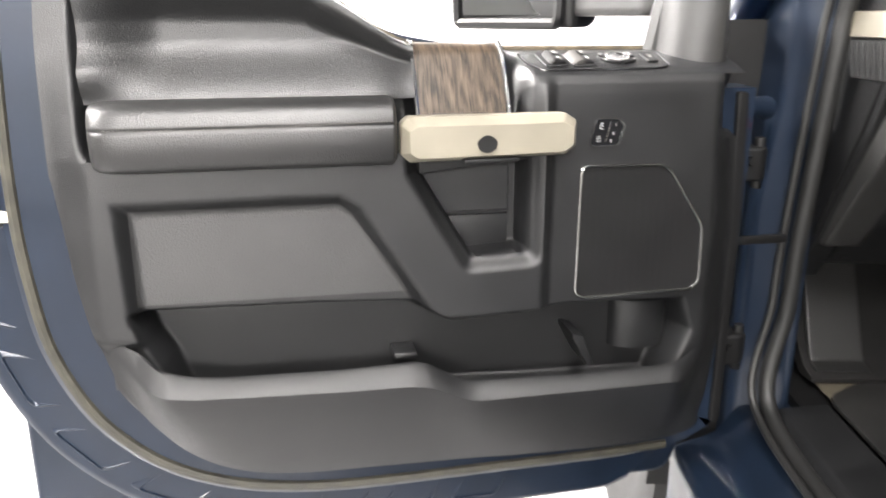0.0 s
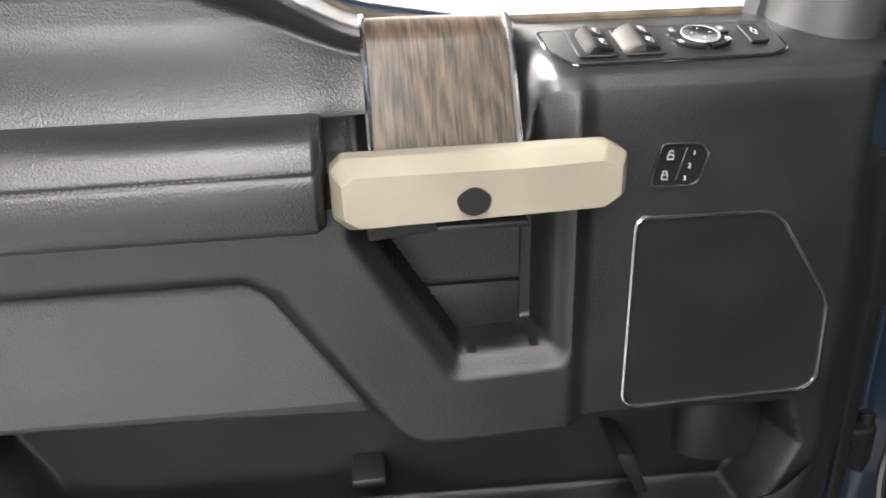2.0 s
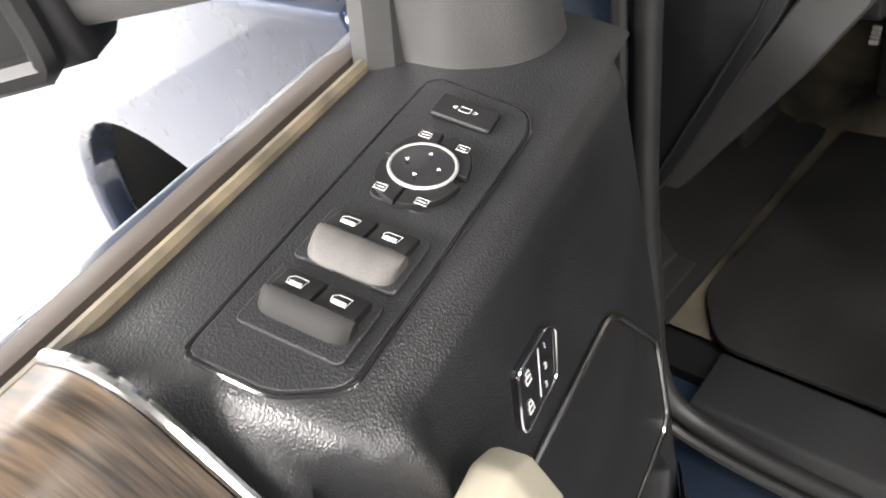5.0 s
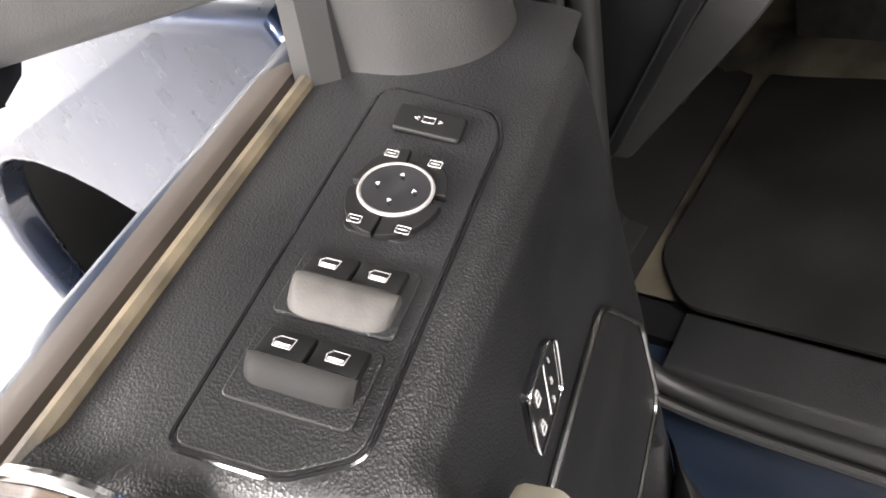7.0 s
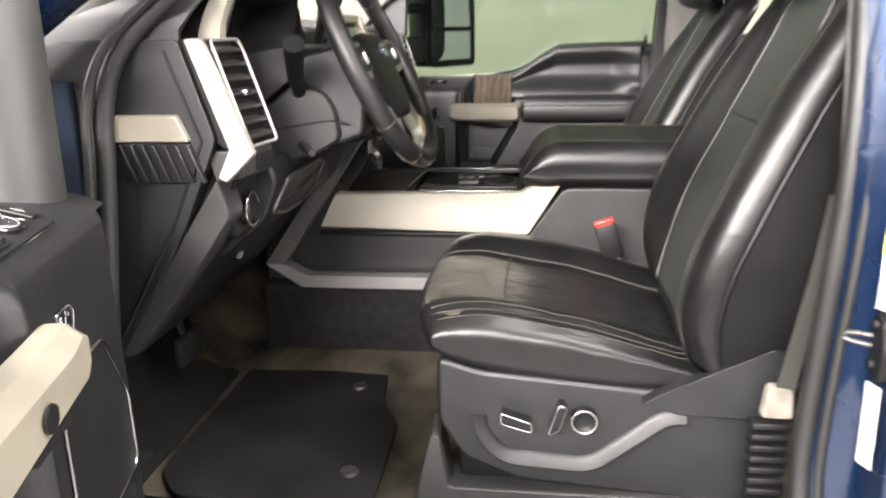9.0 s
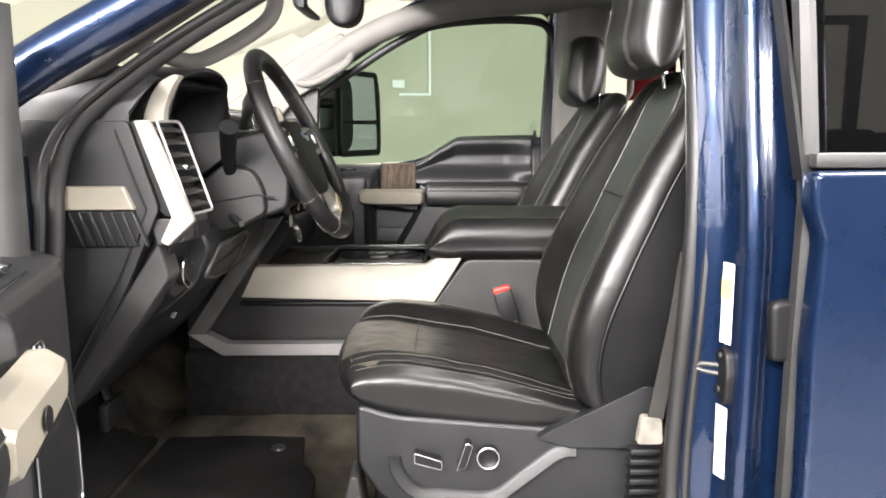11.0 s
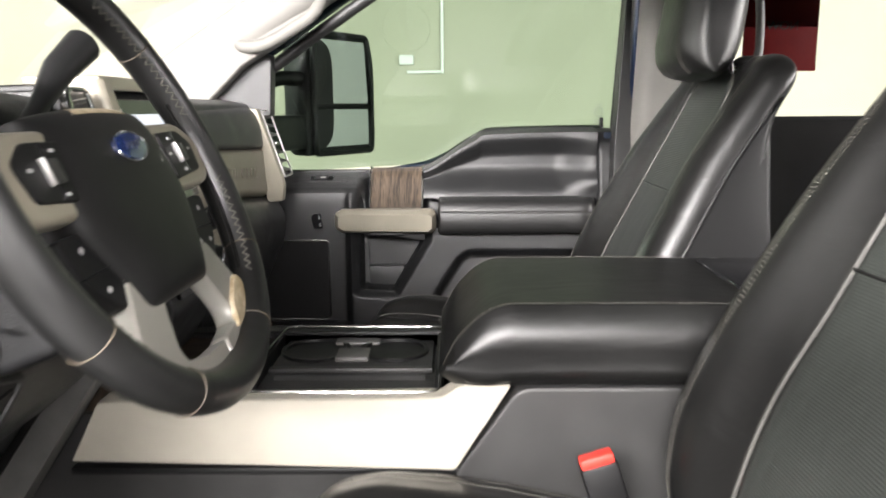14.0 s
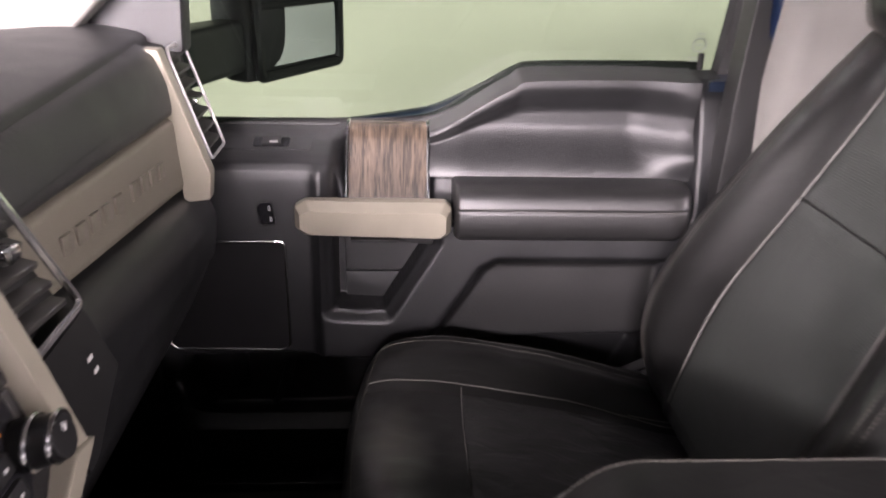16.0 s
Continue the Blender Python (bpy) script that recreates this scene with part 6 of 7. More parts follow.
band = part("passenger_band", rise(prism(rounded([(1.13, 1.532), (1.102, 1.526), (1.096, 1.43), (1.11, 1.42), (1.2, 1.42), (1.2, 1.535)], 0.008), 1.60, 2.10, "x", 0.006), 1.48, 0.045, 0.11), BAND, dash, "champagne passenger trim band")
for k in range(9):
    x = 1.70 + 0.034 * k + (0.02 if k > 4 else 0)
    part("emboss", rise(box(x, x + 0.022, 1.0965, 1.1, 1.466, 1.486, 0.0008), 0, 0.075, 0), BAND, band, "faint raised bar")
part("passenger_pad", rise(prism(rounded([(1.17, 1.63), (1.12, 1.615), (1.104, 1.575), (1.10, 1.53), (1.25, 1.525), (1.25, 1.63)], 0.012, 3), 1.60, 2.115, "x", 0.01, 3), 1.56, 0.0, 0.045), SOFT, dash, "soft black pad above the band", angle=50)
part("glove_box", rise(prism(rounded([(1.118, 1.422), (1.088, 1.41), (1.072, 1.375), (1.08, 1.31), (1.13, 1.20), (1.25, 1.10), (1.40, 1.10), (1.40, 1.415)], 0.015), 1.60, 2.17, "x", 0.01), 1.3, 0.10, 0.0), PLASTIC, dash, "black glove box")

# ---- steering wheel ----
wheel = thing("steering_wheel", (0.95, 0.98, 1.56), "black leather steering wheel with champagne spokes", "steering wheel")
WM = Matrix.Translation((0.970, 0.943, 1.568)) @ pose(0, 0, 0, 65, 0, -1)
def rim_points(r=0.194, n=72):
    return [Vector((r * math.cos(a), r * math.sin(a), 0)) for a in span(0, 2 * math.pi, n)[:-1]]
def rim_arc(a0, a1, r, n=40, off=0.0):
    return [Vector(((0.194 + off) * math.cos(a), (0.194 + off) * math.sin(a), 0)) for a in span(radians(a0), radians(a1), n)]
part("rim", tube(rim_points(), 0.0175, 16, True), LEATHER_RIM, wheel, "worn black leather rim", WM, 60)
WH = WM @ Matrix.Translation((0, 0, -0.012))
for a in (38, 142, -32, -148, -62, -118):
    c, s = math.cos(radians(a)), math.sin(radians(a))
    part("rim_joint", tube([Vector((0.194 * c + 0.0177 * math.cos(k) * c, 0.194 * s + 0.0177 * math.cos(k) * s, 0.0177 * math.sin(k))) for k in span(0, 2 * math.pi, 22)[:-1]], 0.0006, 5, True), TAN_SEAM, wheel, "pale worn joint", WM)
def hub_point(X, Y, e, s):
    w = 0.104 - 0.036 * step(-Y, -0.1, 1.0) - 0.008 * step(Y, 0.4, 1.0)
    crown = 0.022 + 0.004 * (1 - X * X)
    return Vector((w * X - 0.01, 0.083 * Y - 0.026 - 0.006 * X * X * (Y > 0), 0.0 + (crown if s > 0 else -0.05) * e))
part("hub", pillow(hub_point, 34, 34, 4.2), HUB, wheel, "soft black airbag cover with worn top edge", WH, 60)
part("worn_edge", sheet(lambda X, Y: hub_point(X, Y, (max(0, 1 - abs(X) ** 4.2) * max(0, 1 - abs(Y) ** 4.2)) ** (1 / 4.2), 1) + Vector((0, 0, 0.0006)), span(-0.4, 0.5, 16), span(0.90, 0.985, 6)), BRASS_WORN, wheel, "tan worn upper edge of the cover", WH, 60)
part("badge", loft([[Vector((0.028 * s * math.cos(a), 0.016 + 0.0125 * s * math.sin(a), h)) for a in span(0, 2 * math.pi, 32)[:-1]] for s, h in ((1.0, 0.020), (1.0, 0.0275), (0.9, 0.029), (0.2, 0.0295))]), BADGE, wheel, "blue enamel oval badge", WH)
part("badge_rim", tube([Vector((0.0282 * math.cos(a), 0.016 + 0.0127 * math.sin(a), 0.0275)) for a in span(0, 2 * math.pi, 36)[:-1]], 0.0011, 6, True), CHROME, wheel, "bright badge rim", WH)
for x in (-0.012, -0.003, 0.006):
    part("badge_stroke", tube(smooth([(x - 0.003, 0.0125, 0.0298), (x, 0.0195, 0.03), (x + 0.002, 0.015, 0.03), (x + 0.005, 0.0185, 0.0298)], 4), 0.0006, 5), CHROME, wheel, "pale stroke on the badge", WH)
for x in (0.016, 0.024):
    part("cover_mark", box(x, x + 0.006, -0.055, -0.0535, 0.0225, 0.0235, 0.0003), PLASTIC_GREY, wheel, "faint grey mark", WH)
for sx in (-1, 1):
    frame_o = [(sx * 0.06, 0.040), (sx * 0.150, 0.040), (sx * 0.180, 0.022), (sx * 0.177, -0.018), (sx * 0.16, -0.026), (sx * 0.06, -0.030)]
    sp = part("side_spoke", prism(rounded(frame_o, 0.010), -0.006, 0.016, "z", 0.006, 3), HANDLE, wheel, "champagne side spoke", WH)
    part("upper_button_pad", prism(rounded([(sx * 0.085, 0.029), (sx * 0.135, 0.030), (sx * 0.156, 0.016), (sx * 0.150, -0.012), (sx * 0.085, -0.018)], 0.006), 0.013, 0.019, "z", 0.002), DARK, sp, "black button pad", WH)
    part("pad_key", box(sx * 0.117 - 0.009, sx * 0.117 + 0.009, -0.002, 0.016, 0.018, 0.0225, 0.002), PLASTIC_GREY, sp, "raised centre key", WH)
    part("key_edge", box(sx * 0.117 - 0.010, sx * 0.117 - 0.008, -0.003, 0.017, 0.018, 0.0232, 0.0006), SATIN, sp, "bright key edge", WH)
    part("pad_joint", box(sx * 0.117 - 0.0005, sx * 0.117 + 0.0005, -0.014, 0.029, 0.0185, 0.0197), GLOSS, sp, "", WH)
    lp = part("lower_button_pad", prism(rounded([(sx * 0.066, -0.034), (sx * 0.140, -0.036), (sx * 0.132, -0.07), (sx * 0.102, -0.098), (sx * 0.058, -0.092)], 0.007), -0.012, 0.009, "z", 0.003), DARK, wheel, "black lower button pad", WH)
    part("pad_joint", tube([Vector((sx * x, y, 0.0093)) for x, y in ((0.065, -0.064), (0.134, -0.067))], 0.0007, 5), GLOSS, lp, "", WH)
    for q in ((0.088, -0.046), (0.117, -0.048), (0.084, -0.078), (0.108, -0.080)):
        part("button_mark", joined(box(sx * q[0] - 0.0028, sx * q[0] + 0.0028, q[1] - 0.0008, q[1] + 0.0008, 0.0088, 0.0097), box(sx * q[0] - 0.0008, sx * q[0] + 0.0008, q[1] - 0.0026, q[1] + 0.0026, 0.0088, 0.0097)), WHITE_MARK, lp, "", WH)
    for q in ((0.105, 0.022), (0.142, 0.010), (0.112, -0.010), (0.093, 0.007)):
        part("button_mark", box(sx * q[0] - 0.0022, sx * q[0] + 0.0022, q[1] - 0.0012, q[1] + 0.0012, 0.0185, 0.0197), WHITE_MARK, sp, "", WH)
    leg = [(sx * 0.036, -0.082), (sx * 0.086, -0.078), (sx * 0.120, -0.135), (sx * 0.119, -0.160), (sx * 0.094, -0.180), (sx * 0.04, -0.186), (sx * 0.02, -0.180), (sx * 0.024, -0.162), (sx * 0.058, -0.156), (sx * 0.062, -0.142)]
    part("lower_spoke", prism(rounded(leg, 0.006), -0.008, 0.012, "z", 0.007, 3), SPOKE, wheel, "satin silver lower spoke", WH)
    part("stitch_bed", tube(rim_arc(-42, 20, 0.194, 30, -0.0165), 0.0026, 6), LEATHER_RIM, wheel, "", WM)
    for a0, a1 in ((-44, -8), (14, 60)):
        arc = [radians(a) for a in span(a0, a1, 26 if a0 < 0 else 34)]
        for k, (t0, t1) in enumerate(zip(arc, arc[1:])):
            f0, f1 = (0.4, 0.75) if k % 2 else (0.75, 0.4)
            part("cross_stitch", tube([Vector(((0.194 - 0.0179 * math.cos(f)) * math.cos(t) * sx, (0.194 - 0.0179 * math.cos(f)) * math.sin(t), 0.0179 * math.sin(f))) for f, t in ((f0, t0), ((f0 + f1) / 2, (t0 + t1) / 2), (f1, t1))], 0.00065, 4), THREAD, wheel, "", WM)
part("worn_tip", prism(rounded([(0.066, -0.140), (0.104, -0.118), (0.117, -0.130), (0.104, -0.146), (0.078, -0.160), (0.054, -0.165)], 0.008), 0.004, 0.0156, "z", 0.004, 3), BRASS_WORN, wheel, "tan worn tip of the lower spoke", WH)
part("lower_link", prism(rounded([(-0.03, -0.164), (0.03, -0.164), (0.03, -0.184), (-0.03, -0.184)], 0.004), -0.010, 0.009, "z", 0.004), SPOKE, wheel, "satin silver lower link", WH)
column = thing("steering_column", (0.95, 1.1, 1.45), "grey steering column shroud with a stalk", "steering column")
part("shroud", prism(rounded([(1.24, 1.36), (1.24, 1.50), (1.13, 1.495), (1.07, 1.538), (1.015, 1.525), (0.995, 1.49), (0.99, 1.44), (1.03, 1.418), (1.14, 1.385)], 0.015, 4), 0.842, 1.065, "x", 0.02, 4), PLASTIC_GREY, column, "charcoal plastic lower shroud")
part("collar", prism(rounded([(1.06, 1.45), (1.06, 1.585), (0.985, 1.602), (0.962, 1.598), (0.946, 1.50), (0.952, 1.446), (1.0, 1.428)], 0.01, 3), 0.856, 1.05, "x", 0.012, 3), PLASTIC, column, "black column collar")
part("upper_shroud", prism(rounded([(1.24, 1.51), (1.24, 1.57), (1.10, 1.60), (1.04, 1.597), (1.07, 1.545), (1.13, 1.502)], 0.01, 3), 0.85, 1.06, "x", 0.015, 3), PLASTIC_GREY, column, "charcoal plastic upper shroud")
part("shroud_joint", tube([(0.8415, 1.22, 1.45), (0.8415, 1.10, 1.46), (0.8415, 1.01, 1.475), (0.8415, 0.975, 1.47)], 0.0016, 6), DARK, column, "dark parting line")
part("screw_hole", cyl((0.863, 1.01, 1.553), (0.8605, 1.01, 1.553), 0.004, 0.004, 12), GLOSS, column, "small dark hole")
part("turn_stalk", tube([(0.87, 1.065, 1.51), (0.80, 1.05, 1.555), (0.74, 1.03, 1.605)], [0.012, 0.014, 0.017], 14), DARK, column, "black turn signal stalk")
part("shift_lever", tube([(1.02, 1.08, 1.56), (1.14, 1.10, 1.62), (1.19, 1.10, 1.66), (1.235, 1.092, 1.69)], [0.009, 0.01, 0.017, 0.02], 14), DARK, column, "black gear lever")

# ---- switches on the driver's door ----
def shelf_z(d):
    return curve_at(d, [(0.0, 1.42), (0.01, 1.426), (0.03, 1.435), (0.07, 1.447), (0.11, 1.453), (0.142, 1.455)])


def on_shelf(u, d, h=0.0):
    return Vector((u, d - h * 0.28, shelf_z(d) + h * 0.96))


def shelf_plate(poly, h0, h1, bevel=0.0):
    """A plate that lies on the sloping shelf; poly in u and d."""
    bm = prism(poly, h0, h1, "z", bevel)
    for v in bm.verts:
        v.co = on_shelf(v.co.x, v.co.y, v.co.z)
    return bm


plate = part("switch_plate", shelf_plate(rounded([(-0.077, 0.089), (-0.077, 0.045), (-0.061, 0.022), (0.118, 0.024), (0.134, 0.031), (0.141, 0.087), (0.135, 0.093)], 0.008), 0.0, 0.0022, 0.0008), PLASTIC, open_door, "grained black switch plate", XF_OPEN)
part("plate_groove", tube([on_shelf(u, d, 0.0006) for u, d in rounded([(-0.079, 0.091), (-0.079, 0.0445), (-0.062, 0.0205), (0.119, 0.0225), (0.136, 0.030), (0.143, 0.088), (0.136, 0.095)], 0.008)], 0.0010, 5, True), GLOSS, plate, "", XF_OPEN)
for u0 in (-0.0315, 0.010):
    bed = part("switch_bed", shelf_plate(rounded([(u0 - 0.024, 0.028), (u0 - 0.024, 0.080), (u0 + 0.012, 0.080), (u0 + 0.012, 0.028)], 0.004), 0.002, 0.0045, 0.001), PLASTIC, plate, "", XF_OPEN)
    reach = 0.0185 if u0 > 0 else 0.0115
    def hood(d):
        f = 1 - 0.35 * abs((d - 0.0532) / 0.0225) ** 8
        return [on_shelf(u0 - 0.0055 - reach * k * f, d, h * (0.6 + 0.4 * f)) for k, h in ((0.0, 0.003), (0.0, 0.0102), (0.12, 0.0122), (0.35, 0.0120), (0.62, 0.0098), (0.85, 0.0066), (0.97, 0.0042), (1.0, 0.003))]
    # Front lips are worn and carry a painted sheen; rear lips stay dark.
    part("switch_lip", loft([hood(d) for d in span(0.0312, 0.0752, 26)]), WORN_SHEEN if u0 > 0 else SWITCH_GREY, bed, "worn pull lip with its sheen painted grey" if u0 > 0 else "dark grey pull lip", XF_OPEN, 50)
    for d0 in (0.0425, 0.0638):
        def rocker_point(a, b, c):
            return on_shelf(a, b, c)
        bm = box(u0 - 0.0075, u0 + 0.0085, d0 - 0.0100, d0 + 0.0100, 0.004, 0.0105, 0.0012)
        for v in bm.verts:
            v.co.z -= 0.003 * step(v.co.x, u0, u0 + 0.0085) * (v.co.z > 0.006)
            v.co = on_shelf(*v.co)
        rocker = part("window_switch", bm, DARK, plate, "black window switch", XF_OPEN)
        icon = joined(*[tube([on_shelf(u0 + 0.001 + a, d0 + b, 0.0106 - 0.002 * (a > 0)) for a, b in pts], 0.00022, 4) for pts in ([(-0.003, -0.0035), (-0.003, 0.0035), (0.0, 0.004), (0.003, 0.003), (0.003, -0.0035), (-0.003, -0.0035)], [(-0.0012, -0.003), (-0.0012, 0.003)], [(-0.002, -0.003), (-0.002, 0.003)])])
        part("icon", icon, WHITE_MARK, rocker, "white window icon", XF_OPEN)
# mirror pad
dial_c = (0.0632, 0.0556)
pad_p = part("mirror_pad", shelf_plate(rounded([(0.036, 0.040), (0.036, 0.071), (0.056, 0.0745), (0.086, 0.076), (0.088, 0.040), (0.07, 0.037)], 0.006), 0.001, 0.003, 0.0008), DARK, plate, "black mirror control pad", XF_OPEN)
for lo, hi, reach in ((96, 178, 0.0285), (182, 262, 0.0285), (8, 86, 0.0285), (276, 352, 0.0285)):
    sector = [(dial_c[0] + r * math.cos(math.radians(a)), dial_c[1] + r * 0.78 * math.sin(math.radians(a))) for r, arc in ((0.0175, span(lo, hi, 8)), (reach, span(hi, lo, 8))) for a in arc]
    part("mirror_button", shelf_plate(sector, 0.002, 0.0062, 0.0008), DARK, pad_p, "black mirror button", XF_OPEN)
part("dial_ring", tube([on_shelf(dial_c[0] + 0.0165 * math.cos(a), dial_c[1] + 0.0165 * math.sin(a), 0.0066) for a in span(0, 2 * math.pi, 48)[:-1]], 0.0010, 8, True), SATIN, pad_p, "satin chrome ring", XF_OPEN)
part("dial_face", loft([[on_shelf(dial_c[0] + r * math.cos(a), dial_c[1] + r * math.sin(a), h) for a in span(0, 2 * math.pi, 32)[:-1]] for r, h in ((0.0155, 0.004), (0.0155, 0.0072), (0.008, 0.0064), (0.002, 0.006))]), GLOSS, pad_p, "gloss black direction pad", XF_OPEN)
for k in range(4):
    a = k * math.pi / 2
    c, s = math.cos(a), math.sin(a)
    bm = bmesh.new()
    bm.faces.new([bm.verts.new(on_shelf(dial_c[0] + c * r - s * w, dial_c[1] + s * r + c * w, 0.0078)) for r, w in ((0.0078, -0.0013), (0.0100, 0.0), (0.0078, 0.0013))])
    part("arrow", bm, WHITE_MARK, pad_p, "white arrow", XF_OPEN)
for u, d in ((0.0405, 0.066), (0.0405, 0.044), (0.0855, 0.066), (0.0845, 0.0445)):
    part("icon", joined(*[tube([on_shelf(u + a, d + b, 0.0064) for a, b in pts], 0.00022, 4) for pts in ([(-0.002, -0.003), (0.002, -0.003), (0.002, 0.003), (-0.002, 0.003), (-0.002, -0.003)], [(0, -0.002), (0, 0.002)])]), WHITE_MARK, pad_p, "white mirror icon", XF_OPEN)
lock = part("lock_switch", shelf_plate(rounded([(0.1045, 0.0395), (0.1065, 0.0755), (0.1255, 0.077), (0.1225, 0.0405)], 0.003), 0.002, 0.0055, 0.0015), DARK, plate, "black mirror fold switch", XF_OPEN)
part("icon", joined(*[tube([on_shelf(0.1145 + a, 0.058 + b, 0.0058) for a, b in pts], 0.00022, 4) for pts in ([(-0.002, -0.003), (0.002, -0.003), (0.002, 0.003), (-0.002, 0.003), (-0.002, -0.003)], [(0, -0.007), (0.0012, -0.005), (-0.0012, -0.005), (0, -0.007)], [(0, 0.007), (0.0012, 0.005), (-0.0012, 0.005), (0, 0.007)])]), WHITE_MARK, lock, "white icon", XF_OPEN)

# memory and lock pad on each door
def lock_pad(xf, door, full):
    w = 1.0 if full else 0.55
    outline = [(0.008 + (a - 0.008) * w, b) for a, b in ((0.013, 1.366), (0.046, 1.365), (0.056, 1.356), (0.047, 1.329), (0.040, 1.3275), (0.006, 1.328), (0.005, 1.336))]
    outline = rounded(outline, 0.004, 3)
    pad_ = part("lock_pad", prism(outline, -0.004, 0.004, "y", 0.002), GLOSS, door, "gloss black lock and memory pad", xf)
    part("pad_edge", tube([Vector((u, -0.0045, z)) for u, z in outline], 0.0008, 6, True), CHROME, pad_, "bright edge", xf)
    def mark(pts, r=0.0005):
        return tube([Vector((0.008 + (u - 0.008) * w, -0.0044, z)) for u, z in pts], r, 4)
    part("icon", joined(mark([(0.018, 1.352), (0.023, 1.352), (0.023, 1.356), (0.018, 1.356), (0.018, 1.352)], 0.0005), mark([(0.019, 1.356), (0.0195, 1.3595), (0.0225, 1.3595), (0.0225, 1.358)])), WHITE_MARK, pad_, "white unlock icon", xf)
    part("icon", joined(mark([(0.014, 1.334), (0.019, 1.334), (0.019, 1.338), (0.014, 1.338), (0.014, 1.334)], 0.0005), mark([(0.0145, 1.338), (0.015, 1.3415), (0.018, 1.3415), (0.0185, 1.338)])), WHITE_MARK, pad_, "white lock icon", xf)
    if full:
        part("divider_line", mark([(0.027, 1.333), (0.035, 1.362)], 0.0005), CHROME, pad_, "", xf)
        for (u, z), txt in (((0.042, 1.3565), "1"), ((0.0385, 1.345), "2"), ((0.035, 1.334), "3")):
            fc = bpy.data.curves.new("numeral", "FONT")
            fc.body, fc.size, fc.extrude, fc.align_x, fc.align_y = txt, 0.006, 0.0002, "CENTER", "CENTER"
            tmp = bpy.data.objects.new("numeral", fc)
            me = bpy.data.meshes.new_from_object(tmp)
            bm = bmesh.new()
            bm.from_mesh(me)
            bpy.data.objects.remove(tmp)
            bm.transform(pose(u, -0.0043, z, 90, 0, 0))
            part("numeral", bm, WHITE_MARK, pad_, "white numeral", xf)


lock_pad(XF_OPEN, open_door, True)
lock_pad(XF_SHUT, shut_door, False)
# worn mark on the driver's handle
spot = loft([[Vector((-0.160 + 0.0135 * r * math.cos(a) * (1 + 0.03 * math.sin(5 * a)), -0.0574 - h, 1.3435 + 0.0115 * r * math.sin(a) * (1 + 0.03 * math.cos(4 * a)))) for a in span(0, 2 * math.pi, 48)[:-1]] for r, h in ((1.0, -0.001), (0.97, 0.0003), (0.5, 0.0004))])
part("dark_scuff", spot, DARK, open_door, "round black scuff on the pull handle", XF_OPEN)
# single window switch on the passenger shelf
pbed = part("switch_plate", shelf_plate(rounded([(-0.05, 0.04), (-0.05, 0.08), (0.09, 0.08), (0.09, 0.04)], 0.008), 0.0, 0.002, 0.0008), PLASTIC, shut_door, "", XF_SHUT)
part("window_switch", shelf_plate(rounded([(0.0, 0.05), (0.0, 0.07), (0.03, 0.07), (0.03, 0.05)], 0.003), 0.002, 0.008, 0.002), DARK, pbed, "small black window switch", XF_SHUT)
part("switch_well", shelf_plate(rounded([(-0.014, 0.046), (-0.014, 0.074), (0.044, 0.074), (0.044, 0.046)], 0.006), 0.0015, 0.0028, 0.0005), GLOSS, pbed, "gloss black switch well", XF_SHUT)
part("switch_tip", shelf_plate(rounded([(0.004, 0.05), (0.004, 0.0545), (0.017, 0.0545), (0.017, 0.05)], 0.0015), 0.007, 0.0092, 0.0008), SATIN, pbed, "bright switch tip", XF_SHUT)
part("lock_knob", cyl((-0.69, 0.12, 1.56), (-0.69, 0.12, 1.59), 0.005, 0.005, 10), DARK, shut_door, "black lock knob", XF_SHUT)

# ---- details of the dashboard's end and knee ----
grille = part("end_vent", prism(rounded([(1.256, 1.472), (1.146, 1.472), (1.135, 1.45), (1.146, 1.414), (1.25, 1.414)], 0.006), 0.586, 0.594, "x", 0.002), DARK, dash, "dark slotted end vent")
for k in range(7):
    y0 = 1.25 - k * 0.017
    part("vent_slat", prism([(y0, 1.470), (y0 - 0.004, 1.470), (y0 - 0.024, 1.416), (y0 - 0.020, 1.416)], 0.579, 0.59, "x", 0.001), PLASTIC, grille)
part("end_groove", tube([Vector((0.5905, y, z)) for y, z in ((1.17, 1.60), (1.128, 1.474), (1.186, 1.345), (1.30, 1.15))], 0.0022, 6), DARK, dash, "dark joint line")
part("knob_plate", prism(rounded([(0.655, 1.39), (0.728, 1.39), (0.724, 1.315), (0.65, 1.315)], 0.008), 1.113, 1.15, "y", 0.004), DARK, dash, "black switch plate")
part("knee_bolster", prism(rounded([(1.17, 1.42), (1.085, 1.42), (1.072, 1.385), (1.10, 1.318), (1.165, 1.265), (1.22, 1.24), (1.25, 1.40)], 0.014, 3), 0.738, 1.205, "x", 0.012, 3), PLASTIC, dash, "black knee bolster")
pocket = [(0.752, 1.334), (0.778, 1.386), (0.95, 1.394), (1.015, 1.376), (0.995, 1.338), (0.93, 1.312), (0.82, 1.318)]
def knee_face(x, z, out_=0.0):
    return Vector((x, 1.072 + (1.385 - z) * 0.42 - out_, z))
hole = rounded(pocket, 0.012, 4)
mid_p = (sum(p[0] for p in hole) / len(hole), sum(p[1] for p in hole) / len(hole))
knee = part("knee_pocket", loft([[knee_face(mid_p[0] + (x - mid_p[0]) * g, mid_p[1] + (z - mid_p[1]) * g, o) for x, z in hole] for g, o in ((1.0, 0.004), (0.93, 0.003), (0.9, -0.012), (0.3, -0.014))]), DARK, dash, "dark open knee pocket", angle=30)
part("pocket_rim", tube([knee_face(x, z, 0.004) for x, z in hole], 0.0045, 8, True), PLASTIC_GREY, knee, "raised pocket rim")
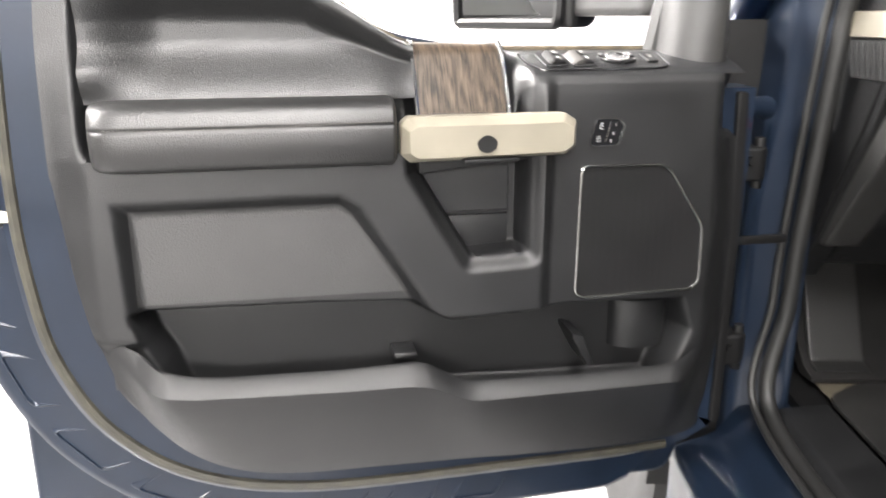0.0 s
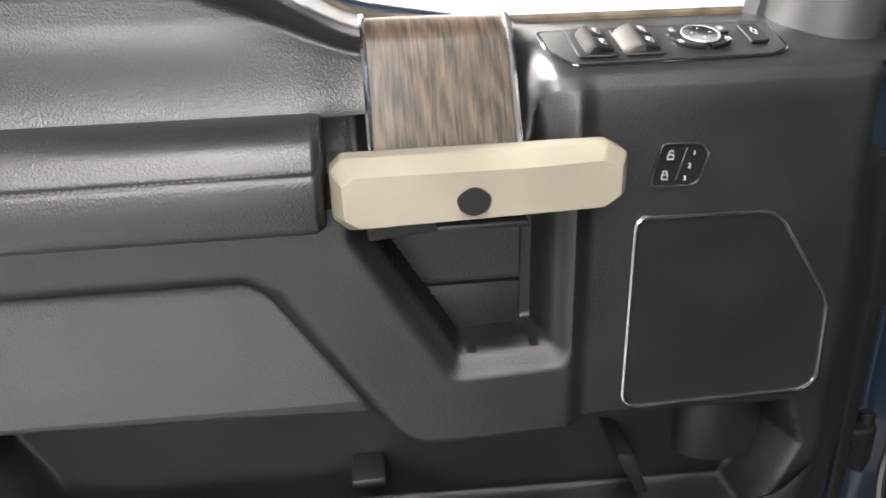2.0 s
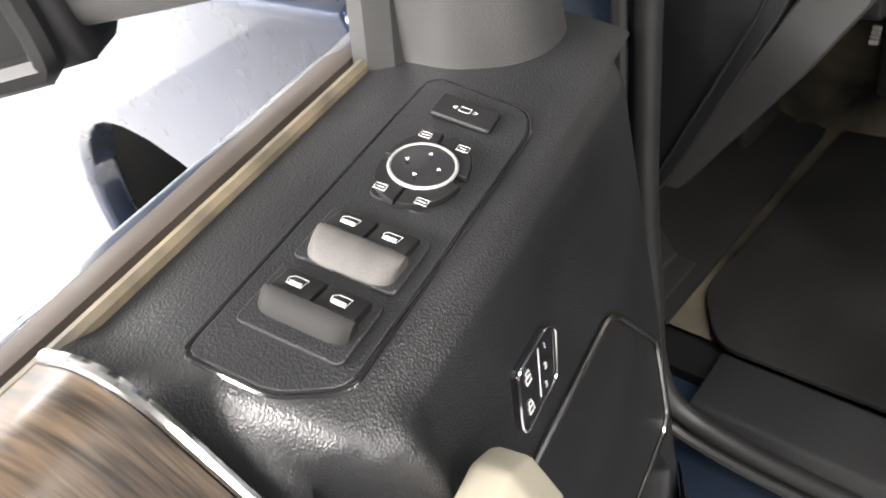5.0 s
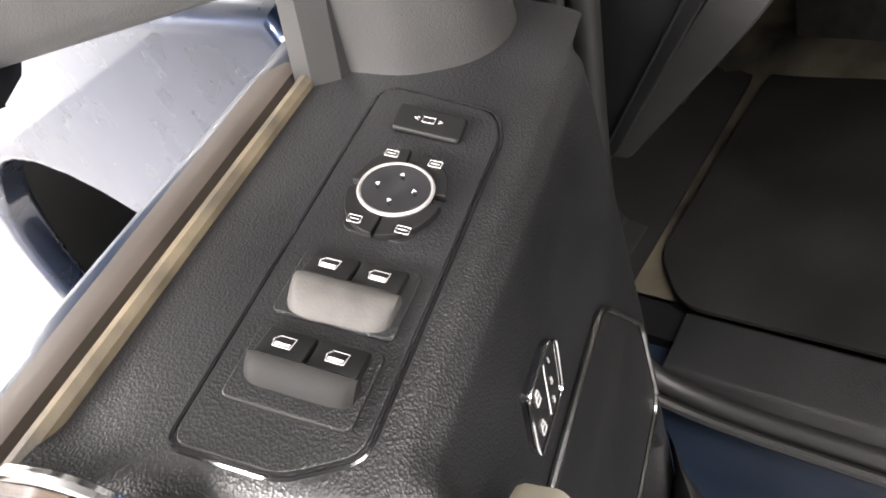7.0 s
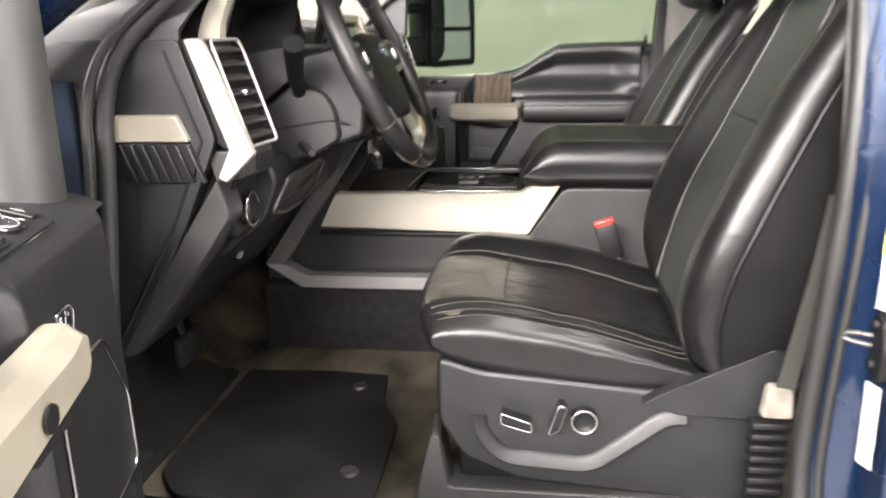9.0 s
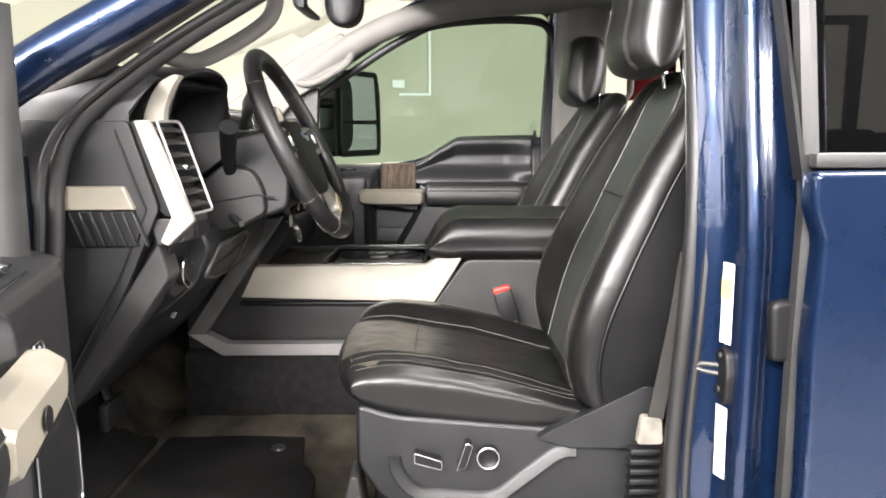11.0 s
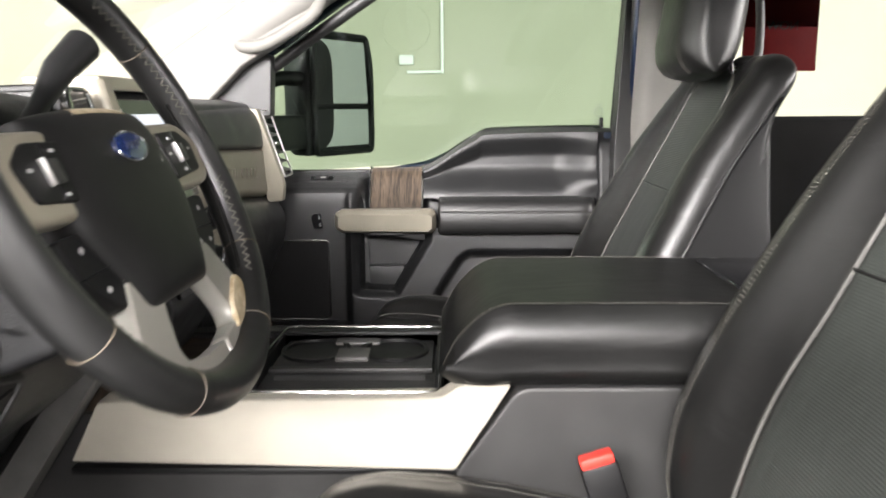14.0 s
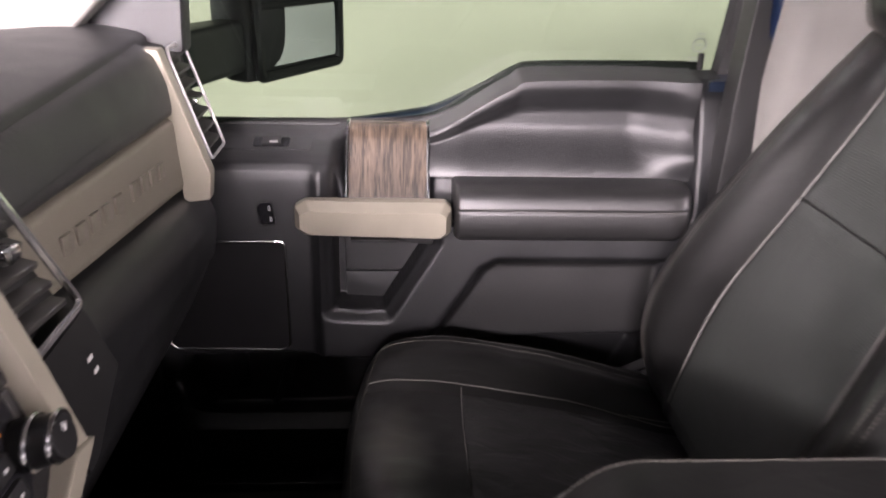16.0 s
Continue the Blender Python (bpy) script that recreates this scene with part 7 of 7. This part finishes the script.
part("pocket_shelf", tube([knee_face(0.775, 1.345, 0.004), knee_face(0.88, 1.352, 0.003), knee_face(0.998, 1.368, 0.004)], 0.004, 6), PLASTIC, knee, "black pocket divider")
for k in range(4):
    part("fuse_mark", box(0.70 + 0.008 * k, 0.704 + 0.008 * k, 1.131 + 0.002 * k, 1.138 + 0.002 * k, 1.268, 1.272), LEG_GREY, dash, "small grey mark")
part("tilt_lever", tube([(0.80, 1.03, 1.425), (0.83, 1.05, 1.43), (0.88, 1.08, 1.44)], [0.006, 0.009, 0.007], 10), PLASTIC_GREY, column, "grey tilt lever")
tag = thing("key_tag", (1.05, 1.0, 1.38), "white paper key tag hanging below the column", "key tag")
part("tag_paper", box(1.04, 1.068, 0.985, 0.988, 1.388, 1.412, 0.001), LABEL, tag, "", pose(0, 0, 0))
part("tag_hole", cyl((1.055, 0.984, 1.393), (1.055, 0.9885, 1.393), 0.0022, 0.003, 10), DARK, tag)
part("key", tube(smooth([(1.08, 1.0, 1.40), (1.10, 0.99, 1.385), (1.12, 0.985, 1.37), (1.11, 0.98, 1.35), (1.09, 0.985, 1.37)], 4), 0.006, 8), CHROME, tag, "small chrome key")
# red placard on the rear passenger window, its writing facing out
placard = thing("window_placard", (2.33, -0.14, 1.7), "dark red card on the rear passenger window", "placard")
part("card", box(2.326, 2.330, -0.228, -0.045, 1.70, 1.96, 0.001), PLACARD, placard)
fc = bpy.data.curves.new("lettering", "FONT")
fc.body, fc.size, fc.extrude, fc.align_x = "NOW", 0.03, 0.0003, "CENTER"
tmp = bpy.data.objects.new("lettering", fc)
bm = bmesh.new()
bm.from_mesh(bpy.data.meshes.new_from_object(tmp))
bpy.data.objects.remove(tmp)
bm.transform(Matrix.Translation((2.325, -0.14, 1.80)) @ pose(0, 0, 0, 90, 0, 90))
part("lettering", bm, DARK, placard, "dark lettering seen from behind")
rear_mirror = thing("rear_view_mirror", (1.40, 0.99, 1.9), "black rear view mirror on the windscreen", "rear view mirror")
part("mirror_shell", pillow(lambda X, Y, e, s: Vector((1.41 + 0.12 * X, 0.985 + (-0.006 if s < 0 else 0.035) * e, 1.925 + 0.035 * Y)), 16, 16, 4), DARK, rear_mirror)
part("mirror_glass", prism(rounded([(1.30, 1.895), (1.52, 1.895), (1.52, 1.955), (1.30, 1.955)], 0.012), 0.976, 0.980, "y"), MIRROR, rear_mirror, "tinted mirror glass")
part("sensor_pod", pillow(lambda X, Y, e, s: Vector((1.41 + 0.05 * X, 0.90 + 0.05 * s * e, 1.93 + 0.07 * Y)), 14, 14, 3), DARK, rear_mirror, "black sensor pod")
# faint maker's mark etched into the passenger window
def etched(y, z):
    return Vector((XF_SHUT @ Vector((y - 0.988, 0.135 - max(0, z - 1.5) * 0.19, z))))
mark_ring = tube([etched(0.306 + 0.011 * math.cos(a), 1.604 + 0.011 * math.sin(a)) for a in span(0, 2 * math.pi, 20)[:-1]], 0.0012, 4, True)
mark_bars = [tube([etched(0.306 - w, z), etched(0.306 + w, z)], 0.0009, 4) for w, z in ((0.016, 1.583), (0.012, 1.577), (0.007, 1.622), (0.006, 1.604))]
part("etched_mark", joined(mark_ring, *mark_bars), ETCHED, shut_door, "faint etched mark on the glass")
# pale shapes added on the far wall for reflections in the passenger window
fixture = thing("window_reflection_shapes", (6.99, 1.05, 1.9), "pale shapes standing for reflections in the passenger window", "wall fixture")
for y0, y1, z0, z1 in ((0.75, 0.775, 1.9, 2.75), (0.775, 1.06, 1.9, 1.925)):
    part("frame_bar", box(6.965, 6.998, y0, y1, z0, z1, 0.004), WALL, fixture, "white bar for a reflected edge")
part("backing", box(6.985, 6.997, 0.785, 1.31, 1.93, 2.72), WALL_GREY, fixture, "cream backing of the reflection shapes")
part("drum", loft([[Vector((x, 1.06 + r * math.cos(a), 2.27 + r * math.sin(a))) for a in span(0, 2 * math.pi, 32)[:-1]] for x, r in ((6.99, 0.2), (6.98, 0.198), (6.976, 0.19), (6.976, 0.02))]), WALL_GREY, fixture, "round cream shape in the reflection")
part("outlet", box(6.93, 6.985, 1.0, 1.12, 1.97, 2.05, 0.01), WALL, fixture, "small white block in the reflection")
